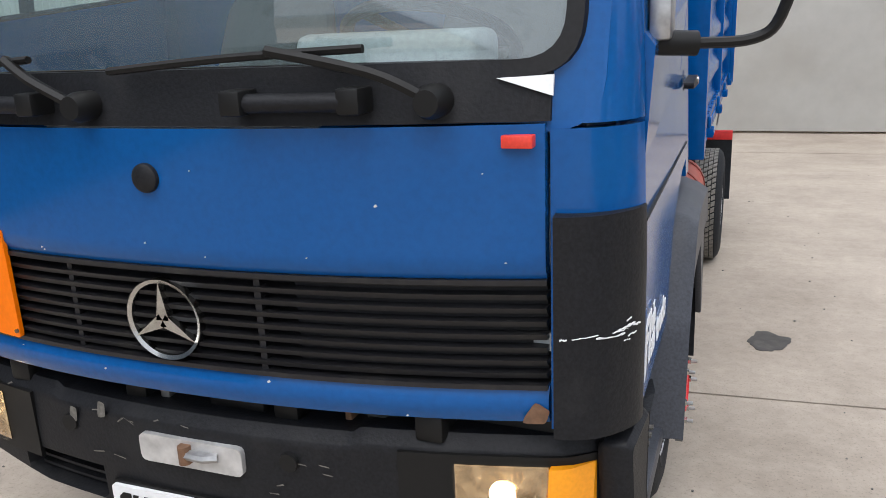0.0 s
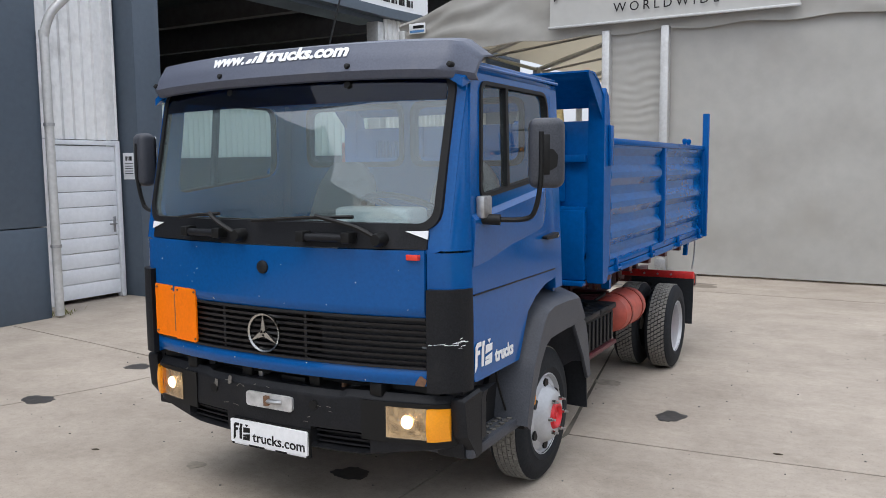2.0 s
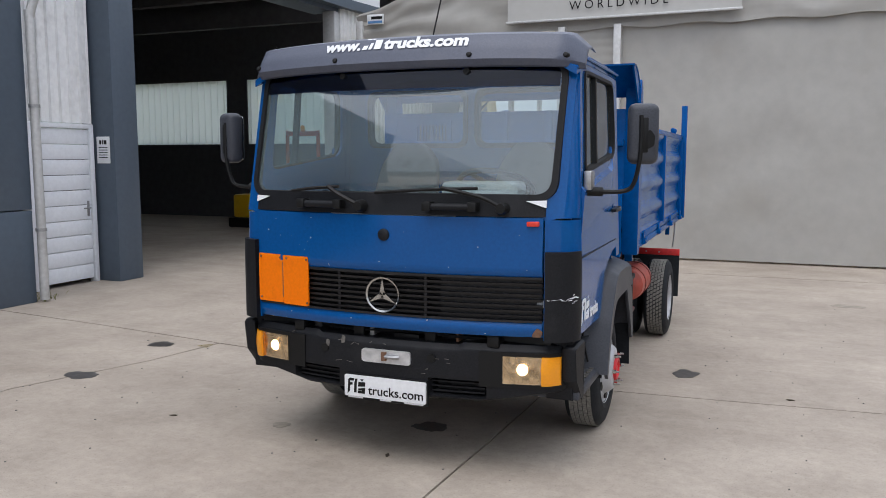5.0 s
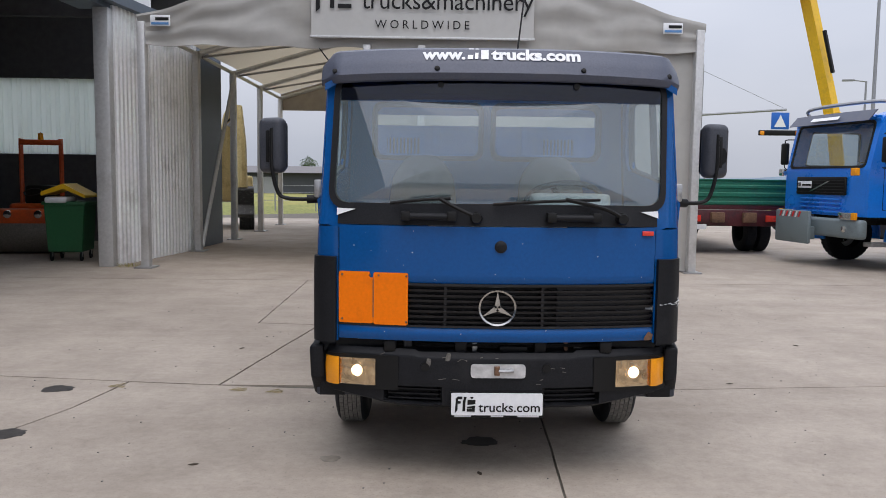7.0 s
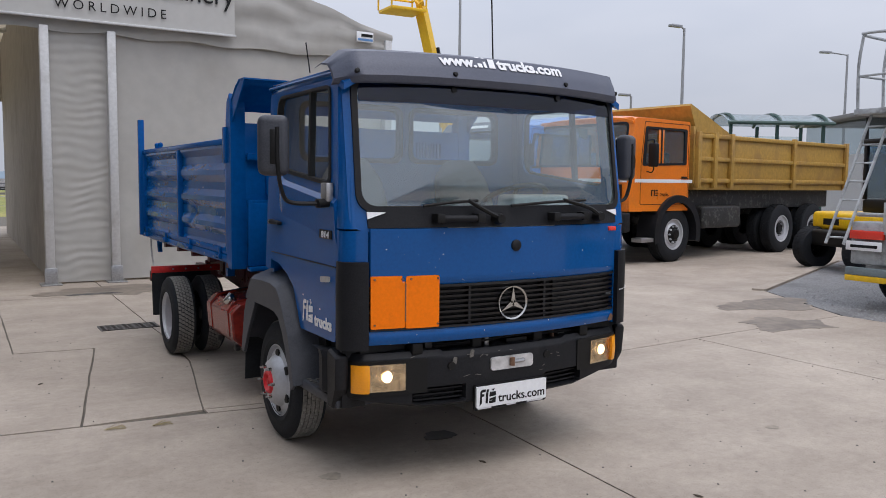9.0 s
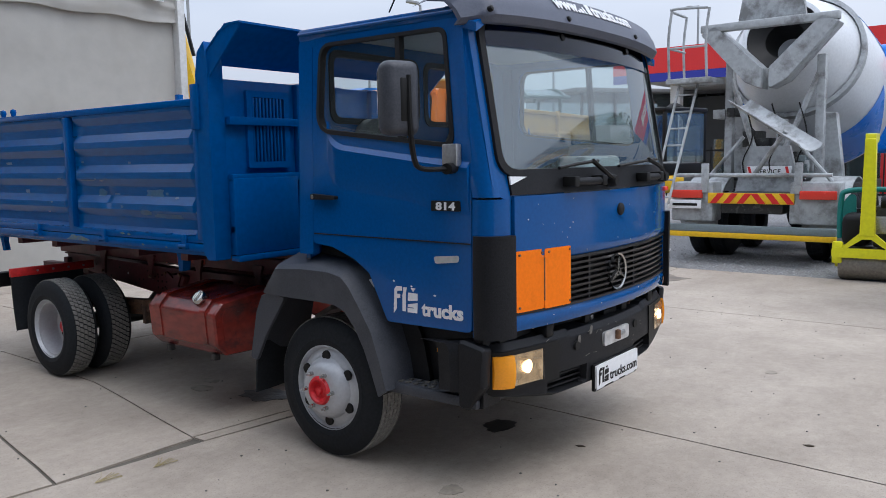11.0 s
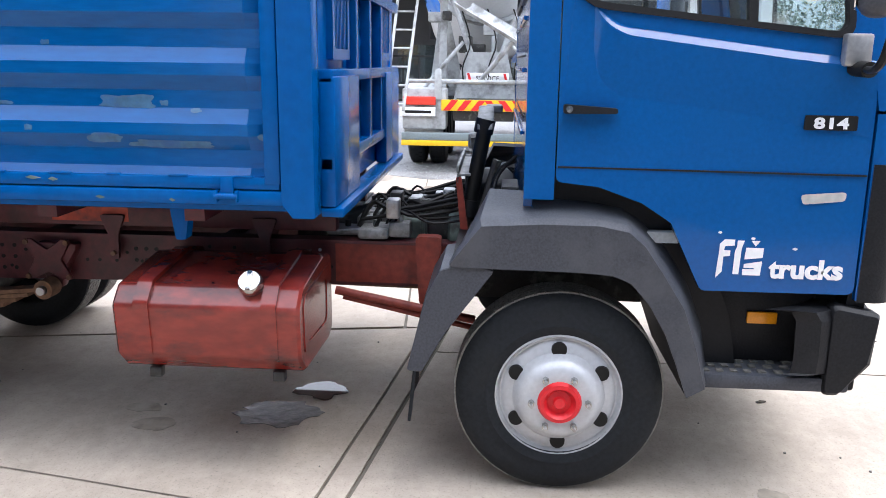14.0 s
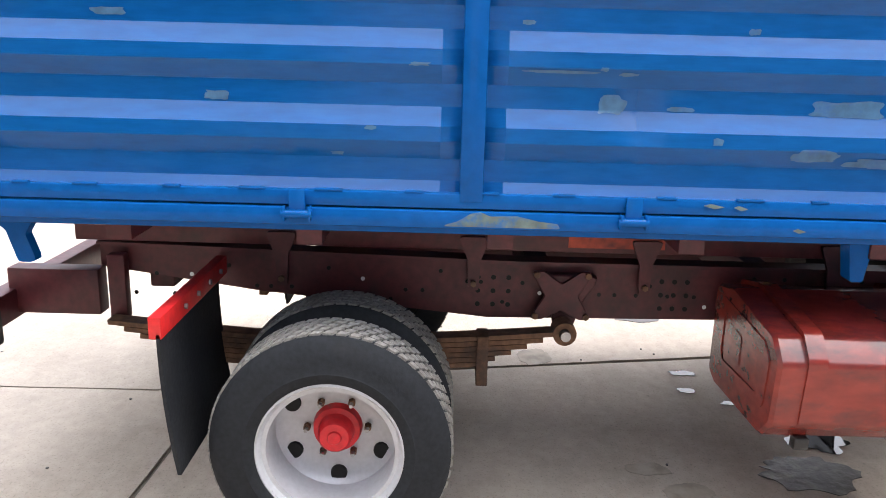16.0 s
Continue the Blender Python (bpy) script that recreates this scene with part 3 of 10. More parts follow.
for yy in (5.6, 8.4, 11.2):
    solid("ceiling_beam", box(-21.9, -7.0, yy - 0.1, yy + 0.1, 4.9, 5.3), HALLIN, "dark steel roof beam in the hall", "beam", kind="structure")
solid("trim_gutter", plate([[(-6.65, 4.11), (-6.26, 9.45), (-5.7, 13.0), (-5.52, 13.0), (-6.08, 9.45), (-6.48, 4.11)]], 4.80, 4.98, along_z), HALLDARK, "dark gutter along the hall's eaves", "gutter", kind="structure")
# the recessed white door of ten lying panels
door = thing("door_1", "closed white panelled metal door in a grey frame", "door", kind="structure")
for k in range(10):
    part("panel", box(RX - 0.05, RX + 0.02, 2.575, 3.515, 0.06 + k * 0.212, 0.06 + k * 0.212 + 0.205, 0.008), DOORWHITE, door)
for y0, y1, z0, z1 in ((2.49, 2.567, 0, 2.25), (3.523, 3.596, 0, 2.25), (2.569, 3.521, 2.185, 2.25)):
    part("frame", box(RX - 0.06, RX + 0.045, y0, y1, z0, z1, 0.006), DOORWHITE, door)
hd = part("handle", tube(smooth_path([(RX + 0.02, 3.46, 1.07), (RX + 0.07, 3.46, 1.07), (RX + 0.075, 3.44, 1.07), (RX + 0.075, 3.34, 1.07)]), 0.010), STEEL, door, "grey lever handle")
part("lock_plate", box(RX + 0.02, RX + 0.028, 3.44, 3.48, 0.95, 1.17, 0.003), STEEL, hd)
dp = thing("downpipe", "grey round downpipe at the hall's corner", "downpipe")
part("pipe", tube(smooth_path([(-6.31, 2.01, 0.03), (-6.31, 2.01, 3.3), (-6.31, 2.01, 3.45), (-6.24, 2.08, 3.75), (-6.1, 2.36, 4.15), (-6.05, 2.46, 4.8)], 5), 0.055, 14), ALU, dp)
for z in (0.9, 2.4):
    part("clamp", lathe([(0.056, -0.02), (0.066, -0.02), (0.066, 0.02), (0.056, 0.02)], (-6.31, 2.01, z), Z, 16), STEEL, dp)
poster = thing("wall_poster", "white notice board with small print on the dark facade", "notice")
part("board", box(HX + 0.004, HX + 0.02, 0.25, 1.19, 2.60, 3.65, 0.004), PLATEW, poster)
for k in range(6):
    part("print", box(HX + 0.021, HX + 0.023, 0.72, 1.07 - 0.06 * (k % 3), 2.77 + k * 0.12, 2.742 + k * 0.12), INK, poster)
notice = thing("pier_notice", "small white notice with a printed heading on the pier", "notice")
part("board", box(-6.98, -6.74, 3.62, 3.626, 1.70, 2.08, 0.002), PLATEW, notice)
part("print", bars([0.03, 0.02, 0.05], 0.06, 0.015, lambda u, v, w: Vector((-6.86 + u, 3.619 - w, 1.97 + v)), 0.002), INK, notice)
for k in range(5):
    part("print", box(-6.94, -6.78, 3.616, 3.619, 1.92 - 0.035 * k, 1.93 - 0.035 * k), INK, notice)
# the bay's jamb, the sheet wall beside the tent lane and the dark door behind it
solid("trim_jamb", box(-6.52, -6.24, 9.22, 9.45, 0, 4.72, 0.02), ALU, "grey metal door jamb of the hall bay", "jamb", kind="structure")
solid("wall_lane_west", ribbed((-6.25, 9.47), (-5.76, 13.0), 0, 4.8, 0.15, 0.035, (0.99, -0.14)), HALLWHITE, "light corrugated sheet wall beside the tent lane", "wall", kind="structure")
solid("wall_lane_end", plate([[(-5.95, 13.01), (-5.80, 13.01), (-5.70, 14.98), (-5.94, 14.98)]], 0, 4.8, along_z), HALLDARK, "anthracite end of the hall beside the tent lane", "wall", kind="structure")

hs = thing("hall_sign", "white sign board with black lettering bars over the hall bay", "sign")
HS0, HS1 = Vector((-6.36, 6.9, 0)), Vector((-5.98, 10.75, 0))
def on_sign(u, v, w):
    d = (HS1 - HS0).normalized()
    return HS0 + d * u + Vector((d.y, -d.x, 0)) * w + Z * v
part("board", plate([[(0, 4.92), (3.86, 4.92), (3.86, 5.55), (0, 5.55)]], -0.05, 0.0, on_sign), PLATEW, hs)
for wd, off in ((0.16, 1.95), (0.16, 2.15), (0.16, 2.35), (0.05, 2.52), (0.10, 2.62), (0.05, 2.75), (0.13, 2.86), (0.05, 3.0), (0.13, 3.12), (0.05, 3.28)):
    part("print", plate([[(off, 5.1), (off + wd, 5.1), (off + wd, 5.24), (off, 5.24)]], 0.001, 0.004, on_sign), INK, hs)

# ---- the grey storage tent ----
TY, TX0, TX1, TXR = 8.5, -5.81, 4.04, -0.90
EAVE, RIDGE, TEND, FB = 4.28, 5.68, 20.2, 3.80
tent = thing("storage_tent", "large grey fabric storage tent with aluminium posts and a banner", "tent", Matrix.Translation((0.365, -0.62, 0)) @ Matrix.Diagonal((1.03, 1.155, 1.065, 1)))


def roof_z(x):
    return RIDGE - (RIDGE - EAVE) * abs(x - TXR) / (TX1 - TXR)


def fold(x, z):
    return 0.05 * noise.noise(Vector((x * 0.9, z * 1.6, 3))) + 0.02 * noise.noise(Vector((x * 4, z * 2.0, 7)))


part("gable_cloth", slabgrid(90, 14, lambda u, v, s: (lambda x: Vector((x, TY - 0.02 - fold(x, v * 3) - (0.0 if s else -0.03) - 0.04 * v, FB + 0.02 * math.sin(x * 5) + (roof_z(x) - FB) * v)))(TX0 - 0.06 + (TX1 - TX0 + 0.12) * u)), TENT, tent)
for x0, x1, sd in ((TX0, TXR, 0), (TXR, TX1, 1)):
    part("roof_cloth", slabgrid(12, 30, lambda u, v, s: (lambda x: Vector((x, TY + (TEND - TY) * v, roof_z(x) - 0.05 * math.sin(math.pi * v * 4) ** 2 * 0.5 + (0.0 if s else -0.012))))(x0 + (x1 - x0) * u)), TENTROOF, tent)
part("front_cloth", slabgrid(60, 20, lambda u, v, s: (lambda x: Vector((x, TY + 0.06 + 0.6 * fold(x, v * 3.7) + (0.0 if s else 0.02), 0.03 + FB * v)))(-0.85 + (TX1 - 0.05 + 0.85) * u)), TENT, tent)
part("lane_cloth", slabgrid(20, 60, lambda u, v, s: Vector((-1.86 + (0.02 if s else 0), TY + 0.1 + 11.5 * u + 0, 0.03 + (roof_z(-1.8) - 0.1) * v)) + X * 0.06 * fold(u * 12, v * 4)), TENTIN, tent, "beige fabric wall along the tent lane")
part("curtain", slabgrid(30, 200, lambda u, v, s: Vector((-1.81 + 0.86 * u, TY + 0.03 + 0.005 * math.sin(v * 170 + 1.0 * math.sin(u * 5) + 5 * noise.noise(Vector((u * 2, v * 6, 3)))) * (0.55 + 0.8 * noise.noise(Vector((u * 3, v * 14, 1)))) + (0 if s else 0.012), 0.02 + 3.84 * v))), TENT, tent, "gathered grey side curtain")
part("side_cloth", slabgrid(30, 12, lambda u, v, s: Vector((TX1 + (0.02 if s else 0) + 0.4 * fold(u * 14, v * 3), TY + 0.1 + (TEND - TY) * u, 0.03 + 4.0 * v))), TENT, tent)
part("rear_gable_cloth", slabgrid(40, 4, lambda u, v, s: (lambda x: Vector((x, TEND + (0.02 if s else 0), 3.75 + (roof_z(x) - 3.77) * v)))(TX0 + (TX1 - TX0) * u)), TENTIN, tent, "beige fabric in the rear gable")
part("rear_cloth", slabgrid(6, 4, lambda u, v, s: Vector((-1.7 + 5.6 * u, TEND - 0.05 + (0.02 if s else 0), 0.03 + 3.26 * v))), TENTIN, tent)
for k, y in enumerate((TY, 11.4, 14.3, 17.2, 20.1)):
    for x in (TX0, TX1 - 0.03):
        part("post", box(x - 0.07, x + 0.07, y - 0.09, y + 0.09, 0, EAVE - 0.1, 0.015), ALU, tent)
        part("foot_plate", box(x - 0.16, x + 0.16, y - 0.18, y + 0.18, 0, 0.025, 0.004), STEEL, tent)
    for x0, x1 in ((TX0, TXR), (TXR, TX1)):
        part("rafter", rod((x0, y + 0.1, EAVE - 0.14), (x1, y + 0.1, EAVE - 0.14 + (RIDGE - EAVE) * (abs(x1 - x0) / (TX1 - TXR)) * (1 if x0 < TXR else -1) if x0 < TXR else EAVE - 0.14), 0.06, 8) if x0 < TXR else rod((x0, y + 0.1, RIDGE - 0.14), (x1, y + 0.1, EAVE - 0.14), 0.06, 8), ALU, tent)
for x in (-1.87, -0.91):
    part("post", box(x - 0.065, x + 0.065, TY - 0.1, TY + 0.05, 0, 3.85, 0.012), ALU, tent)
    part("foot_plate", box(x - 0.15, x + 0.15, TY - 0.2, TY + 0.14, 0, 0.02, 0.004), STEEL, tent)
    part("foot_bracket", box(x - 0.09, x + 0.09, TY - 0.13, TY - 0.101, 0.02, 0.26, 0.006), STEEL, tent)
for y0, y1 in ((TY, 11.4), (11.4, 14.3), (14.3, 17.2), (17.2, 20.1)):
    part("brace", rod((TX0 + 0.1, y0 + 0.1, EAVE - 0.2), (-2.6, y1 + 0.1, 5.05), 0.03, 8), STEEL, tent)
    part("eave_rail", rod((TX0, y0, EAVE - 0.15), (TX0, y1, EAVE - 0.15), 0.045, 8), ALU, tent)
part("brace", rod((TX0 + 0.05, 11.5, 0.1), (TX0 + 0.3, 13.2, 3.8), 0.045, 8), ALU, tent)
bn = part("banner", slabgrid(40, 6, lambda u, v, s: Vector((-2.83 + 3.88 * u, TY - 0.13 - 0.02 * math.sin(u * 9) * v + (0 if s else 0.012), 3.98 + 1.05 * v))), BANNER, tent, "light vinyl banner with dark lettering")
part("lettering", words("WORLDWIDE", 0.20, lambda u, v, w: Vector((-0.9 + u, TY - 0.157 - w, 4.11 + v)), 0.004, 1.5), INK, bn)
part("lettering", words("trucks&machinery", 0.42, lambda u, v, w: Vector((-0.46 + u, TY - 0.160 - w, 4.43 + v)), 0.004, 0.97), INK, bn)
lg = [[(x * 1.03 - 0.05, z + 0.16) for x, z in q] for q in [[(-2.62, 4.2), (-2.55, 4.26), (-2.55, 4.60), (-2.44, 4.60), (-2.44, 4.68), (-2.62, 4.68)], [(-2.38, 4.27), (-2.31, 4.27), (-2.31, 4.70), (-2.38, 4.70)], [(-2.25, 4.27), (-2.02, 4.27), (-2.02, 4.34), (-2.25, 4.34)], [(-2.25, 4.42), (-2.02, 4.42), (-2.02, 4.49), (-2.25, 4.49)]]]
bml = bmesh.new()
for q in lg:
    plate([q], TY - 0.164, TY - 0.160, along_y, bml)
part("emblem", bml, INK, bn)
part("banner_batten", box(-2.85, 1.07, TY - 0.16, TY - 0.125, 3.94, 3.978, 0.006), ALU, tent)
for x in (-5.45, 3.5):
    sg = part("maker_sign", box(x - 0.17, x + 0.17, TY - 0.12, TY - 0.10, 4.10, 4.28, 0.003), PLATEW, tent, "small white and blue maker's sign")
    part("print", box(x - 0.15, x + 0.15, TY - 0.126, TY - 0.122, 4.12, 4.16), surface("sign_blue", (0.1, 0.25, 0.5), 0.5), sg)
    part("print", box(x - 0.08, x + 0.15, TY - 0.126, TY - 0.122, 4.19, 4.24), INK, sg)

# ---- the blue tipper truck ----
truck = thing("tipper_truck", "blue tipper truck, dark blue cab, bright blue ribbed bed", "truck")


def front_y(x, z):
    """The cab's bowed and leaning front."""
    y = -1.258 + 0.100 * (abs(x) / 0.92) ** 2.2
    if z > 1.52:
        y += 0.17 * (z - 1.52)
    return y


def on_front(u, v, w):
    return Vector((u, front_y(u, v) + w, v))


def side_x(z):
    return 1.045 - 0.04 * max(z - 1.2, 0) ** 1.25


def on_side(sgn):
    return lambda u, v, w: Vector((sgn * (side_x(v) - w), u, v))


cab = part("cab", ring(rrect(-0.99, 0.99, 1.50, 2.38, 0.10, 6), rrect(-0.935, 0.935, 1.625, 2.345, 0.10, 6), 0.0, 0.05, on_front, 4), CAB, truck, "dark blue steel cab")
part("front_panel", slabgrid(40, 12, lambda u, v, s: on_front(-0.885 + 1.77 * u, 1.195 + 0.322 * v, 0.0 - 0.012 * math.sin(math.pi * min(v * 6, 0.5)) * (v > 0) + (0.03 if s else 0))), CAB, cab)
part("lower_band", slabgrid(40, 6, lambda u, v, s: on_front(-0.888 + 1.776 * u, 0.855 + 0.088 * v, 0.004 - 0.012 * math.sin(math.pi * v) + (0.05 if s else 0))), CAB, cab)
part("scuttle_panel", slabgrid(40, 5, lambda u, v, s: on_front(-0.895 + 1.79 * u, 1.522 + 0.118 * v, -0.010 + (0.03 if s else 0))), BLACKP, cab, "matt black panel with the wipers under the windscreen")
for sgn in (-1, 1):
    tri = [(sgn * 0.900, 1.610), (sgn * 0.900, 1.570), (sgn * 0.795, 1.606)]
    part("white_wedge", plate([tri], -0.018, -0.011, on_front), WHITE, cab)
# windscreen with its rubber
part("windscreen_seal", ring(rrect(-0.950, 0.950, 1.606, 2.36, 0.11, 6), rrect(-0.918, 0.918, 1.640, 2.335, 0.09, 6), -0.016, 0.02, on_front, 2), SEAL, cab)
ws = part("windscreen", patch(rrect(-0.925, 0.925, 1.634, 2.34, 0.09, 6), lambda u, v, w: on_front(u, v, -0.004), 8), WINDSCREEN, cab, "wide tinted windscreen")
ws.visible_shadow = False
strip_ = part("sun_strip", slabgrid(30, 2, lambda u, v, s: on_front(-0.91 + 1.82 * u, 2.215 + 0.115 * v, -0.012 + (0.003 if s else 0))), SUNSTRIP, cab, "dark tinted strip along the windscreen top")
strip_.visible_shadow = False
# corner posts between the front and the doors
for sgn in (-1, 1):
    def corner(u, v, s, z0, z1, t0=0.0, x0=0.892):
        z = z0 + (z1 - z0) * v
        y0 = front_y(x0, z)
        x1, y1 = side_x(z), -1.052 + (0.17 * (z - 1.52) if z > 1.52 else 0)
        q = u * math.pi / 2
        x, y = x0 + (x1 - x0) * math.sin(q), y1 + (y0 - y1) * math.cos(q)
        d = 0.035 * s + t0
        return Vector((sgn * (x - d * math.sin(q)), y + d * math.cos(q), z))
    part("corner_panel", slabgrid(10, 6, lambda u, v, s: corner(u, v, s, 0.84, 1.505)), CAB, cab)
    part("windscreen_pillar", slabgrid(10, 6, lambda u, v, s: corner(u, v, s, 1.515, 2.40, 0.0, 0.952)), CAB, cab)
    part("air_deflector", slabgrid(14, 8, lambda u, v, s: (lambda q: corner(q, v, s, 0.835, 1.335, -0.006) + Vector((0, -0.025, 0)))(0.05 + 1.06 * u)), BLACKP, cab, "black plastic air deflector at the cab corner")
for k, (q0, z, w_, h_) in enumerate(((0.10, 1.072, 0.06, 0.005), (0.20, 1.074, 0.22, 0.0025), (0.40, 1.072, 0.30, 0.004), (0.62, 1.082, 0.20, 0.006), (0.55, 1.080, 0.18, 0.0025), (0.74, 1.062, 0.10, 0.003), (0.80, 1.083, 0.10, 0.005), (0.72, 1.098, 0.05, 0.004), (0.69, 1.054, 0.07, 0.002))):
    def scuff(u, v, s):
        q = (q0 + w_ * u) * math.pi / 2
        x0, x1, y0, y1 = 0.892, side_x(1.1), front_y(0.892, 1.1), -1.052
        d = -0.009 - (0.002 if s else 0)
        return Vector((x0 + (x1 - x0) * math.sin(q) - d * math.sin(q), y1 + (y0 - y1) * math.cos(q) + d * math.cos(q) - 0.025, z + h_ * (v - 0.5) * (0.25 + 0.75 * abs(noise.noise(Vector((u * 6, k * 3.1, 0)))) * 2.2) + 0.003 * noise.noise(Vector((u * 5, k * 1.7, 4))) + 0.006 * u * (k % 2)))
    part("scuff", slabgrid(10, 1, scuff), WHITE, cab, "white scrape marks on the air deflector")
# doors
for sgn in (-1, 1):
    S = on_side(sgn)
    lo = [(-1.045, 0.86), (-1.045, 1.70), (-0.985, 2.36), (0.005, 2.36), (0.005, 1.25), (-0.15, 1.235), (-0.31, 1.18), (-0.42, 1.11), (-0.545, 0.86)]
    win = rounded([(-0.955, 1.755), (-0.905, 2.30), (-0.06, 2.30), (-0.035, 1.855)], [0.05, 0.06, 0.08, 0.12], 5)
    dr = part("door", plate([rounded(lo, 0.025, 3), win], 0.0, 0.05, S), CAB, cab)
    part("window_seal", ring(rounded([(-0.964, 1.746), (-0.911, 2.309), (-0.054, 2.309), (-0.027, 1.847)], [0.05, 0.06, 0.09, 0.13], 5), rounded([(-0.944, 1.769), (-0.895, 2.291), (-0.071, 2.291), (-0.050, 1.868)], [0.04, 0.05, 0.07, 0.10], 5), -0.010, 0.03, S, 2), SEAL, dr)
    gl = part("door_glass", patch(rounded([(-0.95, 1.76), (-0.90, 2.30), (-0.06, 2.30), (-0.04, 1.86)], [0.05, 0.06, 0.08, 0.12], 5), lambda u, v, w: S(u, v, 0.012), 4), SIDEGLASS, dr)
    gl.visible_shadow = False
    part("window_bar", plate([[(-0.665, 1.79), (-0.635, 1.79), (-0.605, 2.30), (-0.635, 2.30)]], -0.006, 0.03, S), SEAL, dr)
    # raised swage under the window, running down to the front
    def swage(u, v, s):
        y = -1.035 + 0.93 * u
        z = 1.668 + 0.115 * u + 0.11 * (1 - math.sqrt(max(1 - (max(u - 0.84, 0) / 0.16) ** 2, 0)))
        dz, off = ((0.014, 0.003), (-0.016, -0.020), (-0.24, 0.003))[round(v * 2)]
        fade = 1 - (max(u - 0.9, 0) / 0.1) ** 2
        return S(y, z + dz, (0.02 if s else (off if off > 0 else off * fade)))
    sw_ = part("swage", slabgrid(72, 2, swage), CAB, dr)
    sw_.data.set_sharp_from_angle(angle=radians(14))
    # black strip stands for the shadow gap where the panel splits
    part("crease", plate([[(-1.04, 1.292), (0.0, 1.300), (0.0, 1.306), (-1.04, 1.298)]], -0.002, 0.01, S), SEAL, dr)
    part("handle_recess", patch(rounded([(-0.115, 1.475), (-0.115, 1.54), (-0.03, 1.54), (-0.03, 1.475)], 0.03, 4), lambda u, v, w: S(u, v, -0.002), 2), CAB, dr)
    hn = part("handle", prism(rounded([(-0.20, 1.492), (-0.20, 1.510), (-0.01, 1.522), (-0.01, 1.490)], 0.008, 3), lambda u, v, w: S(u, v, -w), 0.006, 0.035, 0.0), BLACKP, dr, "black pull handle with a lock")
    part("lock", lathe([(0.0, 0), (0.012, 0), (0.012, 0.004), (0.0, 0.005)], S(-0.03, 1.506, -0.035), (sgn, 0, 0), 14, closed=False), CHROME, hn)
    if sgn < 0:
        bd = part("badge", plate([rrect(-0.995, -0.845, 1.448, 1.498, 0.006, 2)], -0.006, 0.004, S), INK, dr, "black number badge")
        part("digits", words("814", 0.050, lambda u, v, w: S(-0.92 + -u * 1.25 * (1 if sgn < 0 else -1), 1.455 + v, -0.0065 - w), 0.002, 1.08, 0.002), WHITE, bd)
    # emblem and word on the door
    dirn = -1 if sgn < 0 else 1
    base = -0.594 if sgn < 0 else -1.045
    def D(u, v, w):
        return S(base + dirn * u, 0.911 + v, -0.002 - w)
    part("emblem", mark(0.0, 0.0, 0.165, 0.145, D), WHITE, dr)
    part("lettering", spanned("trucks", 0.19, 0.412, 0.008, D, 0.002, 0.004, 1.12), WHITE, dr)
    # sill behind the door
    part("rear_pillar", plate([[(0.01, 1.185), (0.01, 2.38), (0.10, 2.38), (0.12, 2.30), (0.12, 1.185)]], 0.0, 0.05, S), CAB, cab)
    # scratches in the paint
    if sgn < 0:
        part("scrape", patch(rounded([(-0.865, 1.19), (-0.855, 1.225), (-0.99, 1.238), (-0.985, 1.205)], 0.012, 3), lambda u, v, w: S(u, v, -0.002), 2), surface("bare_filler", (0.42, 0.42, 0.40), 0.7), dr)
        for yy, zz in ((-0.60, 1.075), (-0.72, 1.055), (-0.86, 1.02)):
            part("chip", patch(rounded([(yy, zz), (yy + 0.012, zz + 0.006), (yy + 0.004, zz + 0.012), (yy - 0.008, zz + 0.008)], 0.003, 2), lambda u, v, w: S(u, v, -0.002), 1), WHITE, dr)
# roof
def roof(u, v, s):
    x = -1.0 + 2.0 * u
    y = -1.06 + 1.18 * v
    z = 2.475 - 0.10 * abs(2 * u - 1) ** 6 - 0.04 * abs(2 * v - 1) ** 8 - 0.03 * abs(2 * u - 1) ** 2
    return Vector((x, y, z - (0.04 if s else 0)))
part("roof", slabgrid(30, 16, roof), CAB, cab)
for sgn in (-1, 1):
    part("roof_rail", box(*sorted((sgn * 0.965, sgn * 1.0)), -1.0, 0.12, 2.33, 2.40, 0.012), CAB, cab)
    part("drip_rail", rod((sgn * 1.005, -0.95, 2.372), (sgn * 1.005, 0.11, 2.372), 0.010, 8), CAB, cab)
# rear wall of the cab with two windows
part("rear_wall", plate([rounded([(-1.0, 1.05), (1.0, 1.05), (0.985, 2.40), (-0.985, 2.40)], 0.06, 4), rrect(-0.79, -0.05, 1.93, 2.29, 0.07, 4), rrect(0.05, 0.79, 1.93, 2.29, 0.07, 4)], 0.085, 0.118, along_y), CAB, cab)
for x0, x1 in ((-0.79, -0.05), (0.05, 0.79)):
    rg = part("rear_window", patch(rrect(x0 - 0.01, x1 + 0.01, 1.92, 2.30, 0.07, 4), lambda u, v, w: Vector((u, 0.1, v)), 2), SIDEGLASS, cab)
    rg.visible_shadow = False
    part("rear_seal", ring(rrect(x0 - 0.025, x1 + 0.025, 1.905, 2.315, 0.08, 4), rrect(x0 + 0.01, x1 - 0.01, 1.94, 2.28, 0.06, 4), 0.075, 0.128, along_y, 1), SEAL, cab)
part("cab_floor", box(-0.97, 0.97, -1.15, 0.08, 1.02, 1.06), INTERIOR, cab)
# thin beads for each groove's bright lower lip, black strips for its shaded top
for z, zd in ((1.825, None), (1.63, 1.685), (1.388, 1.452)):
    part("rear_bead", box(-0.66, 0.9, 0.117, 0.131, z - 0.009, z + 0.009, 0.006), CAB, cab)
    if zd:
        part("rear_groove", box(-0.66, 0.9, 0.1175, 0.1195, zd - 0.004, zd + 0.004), INK, cab)
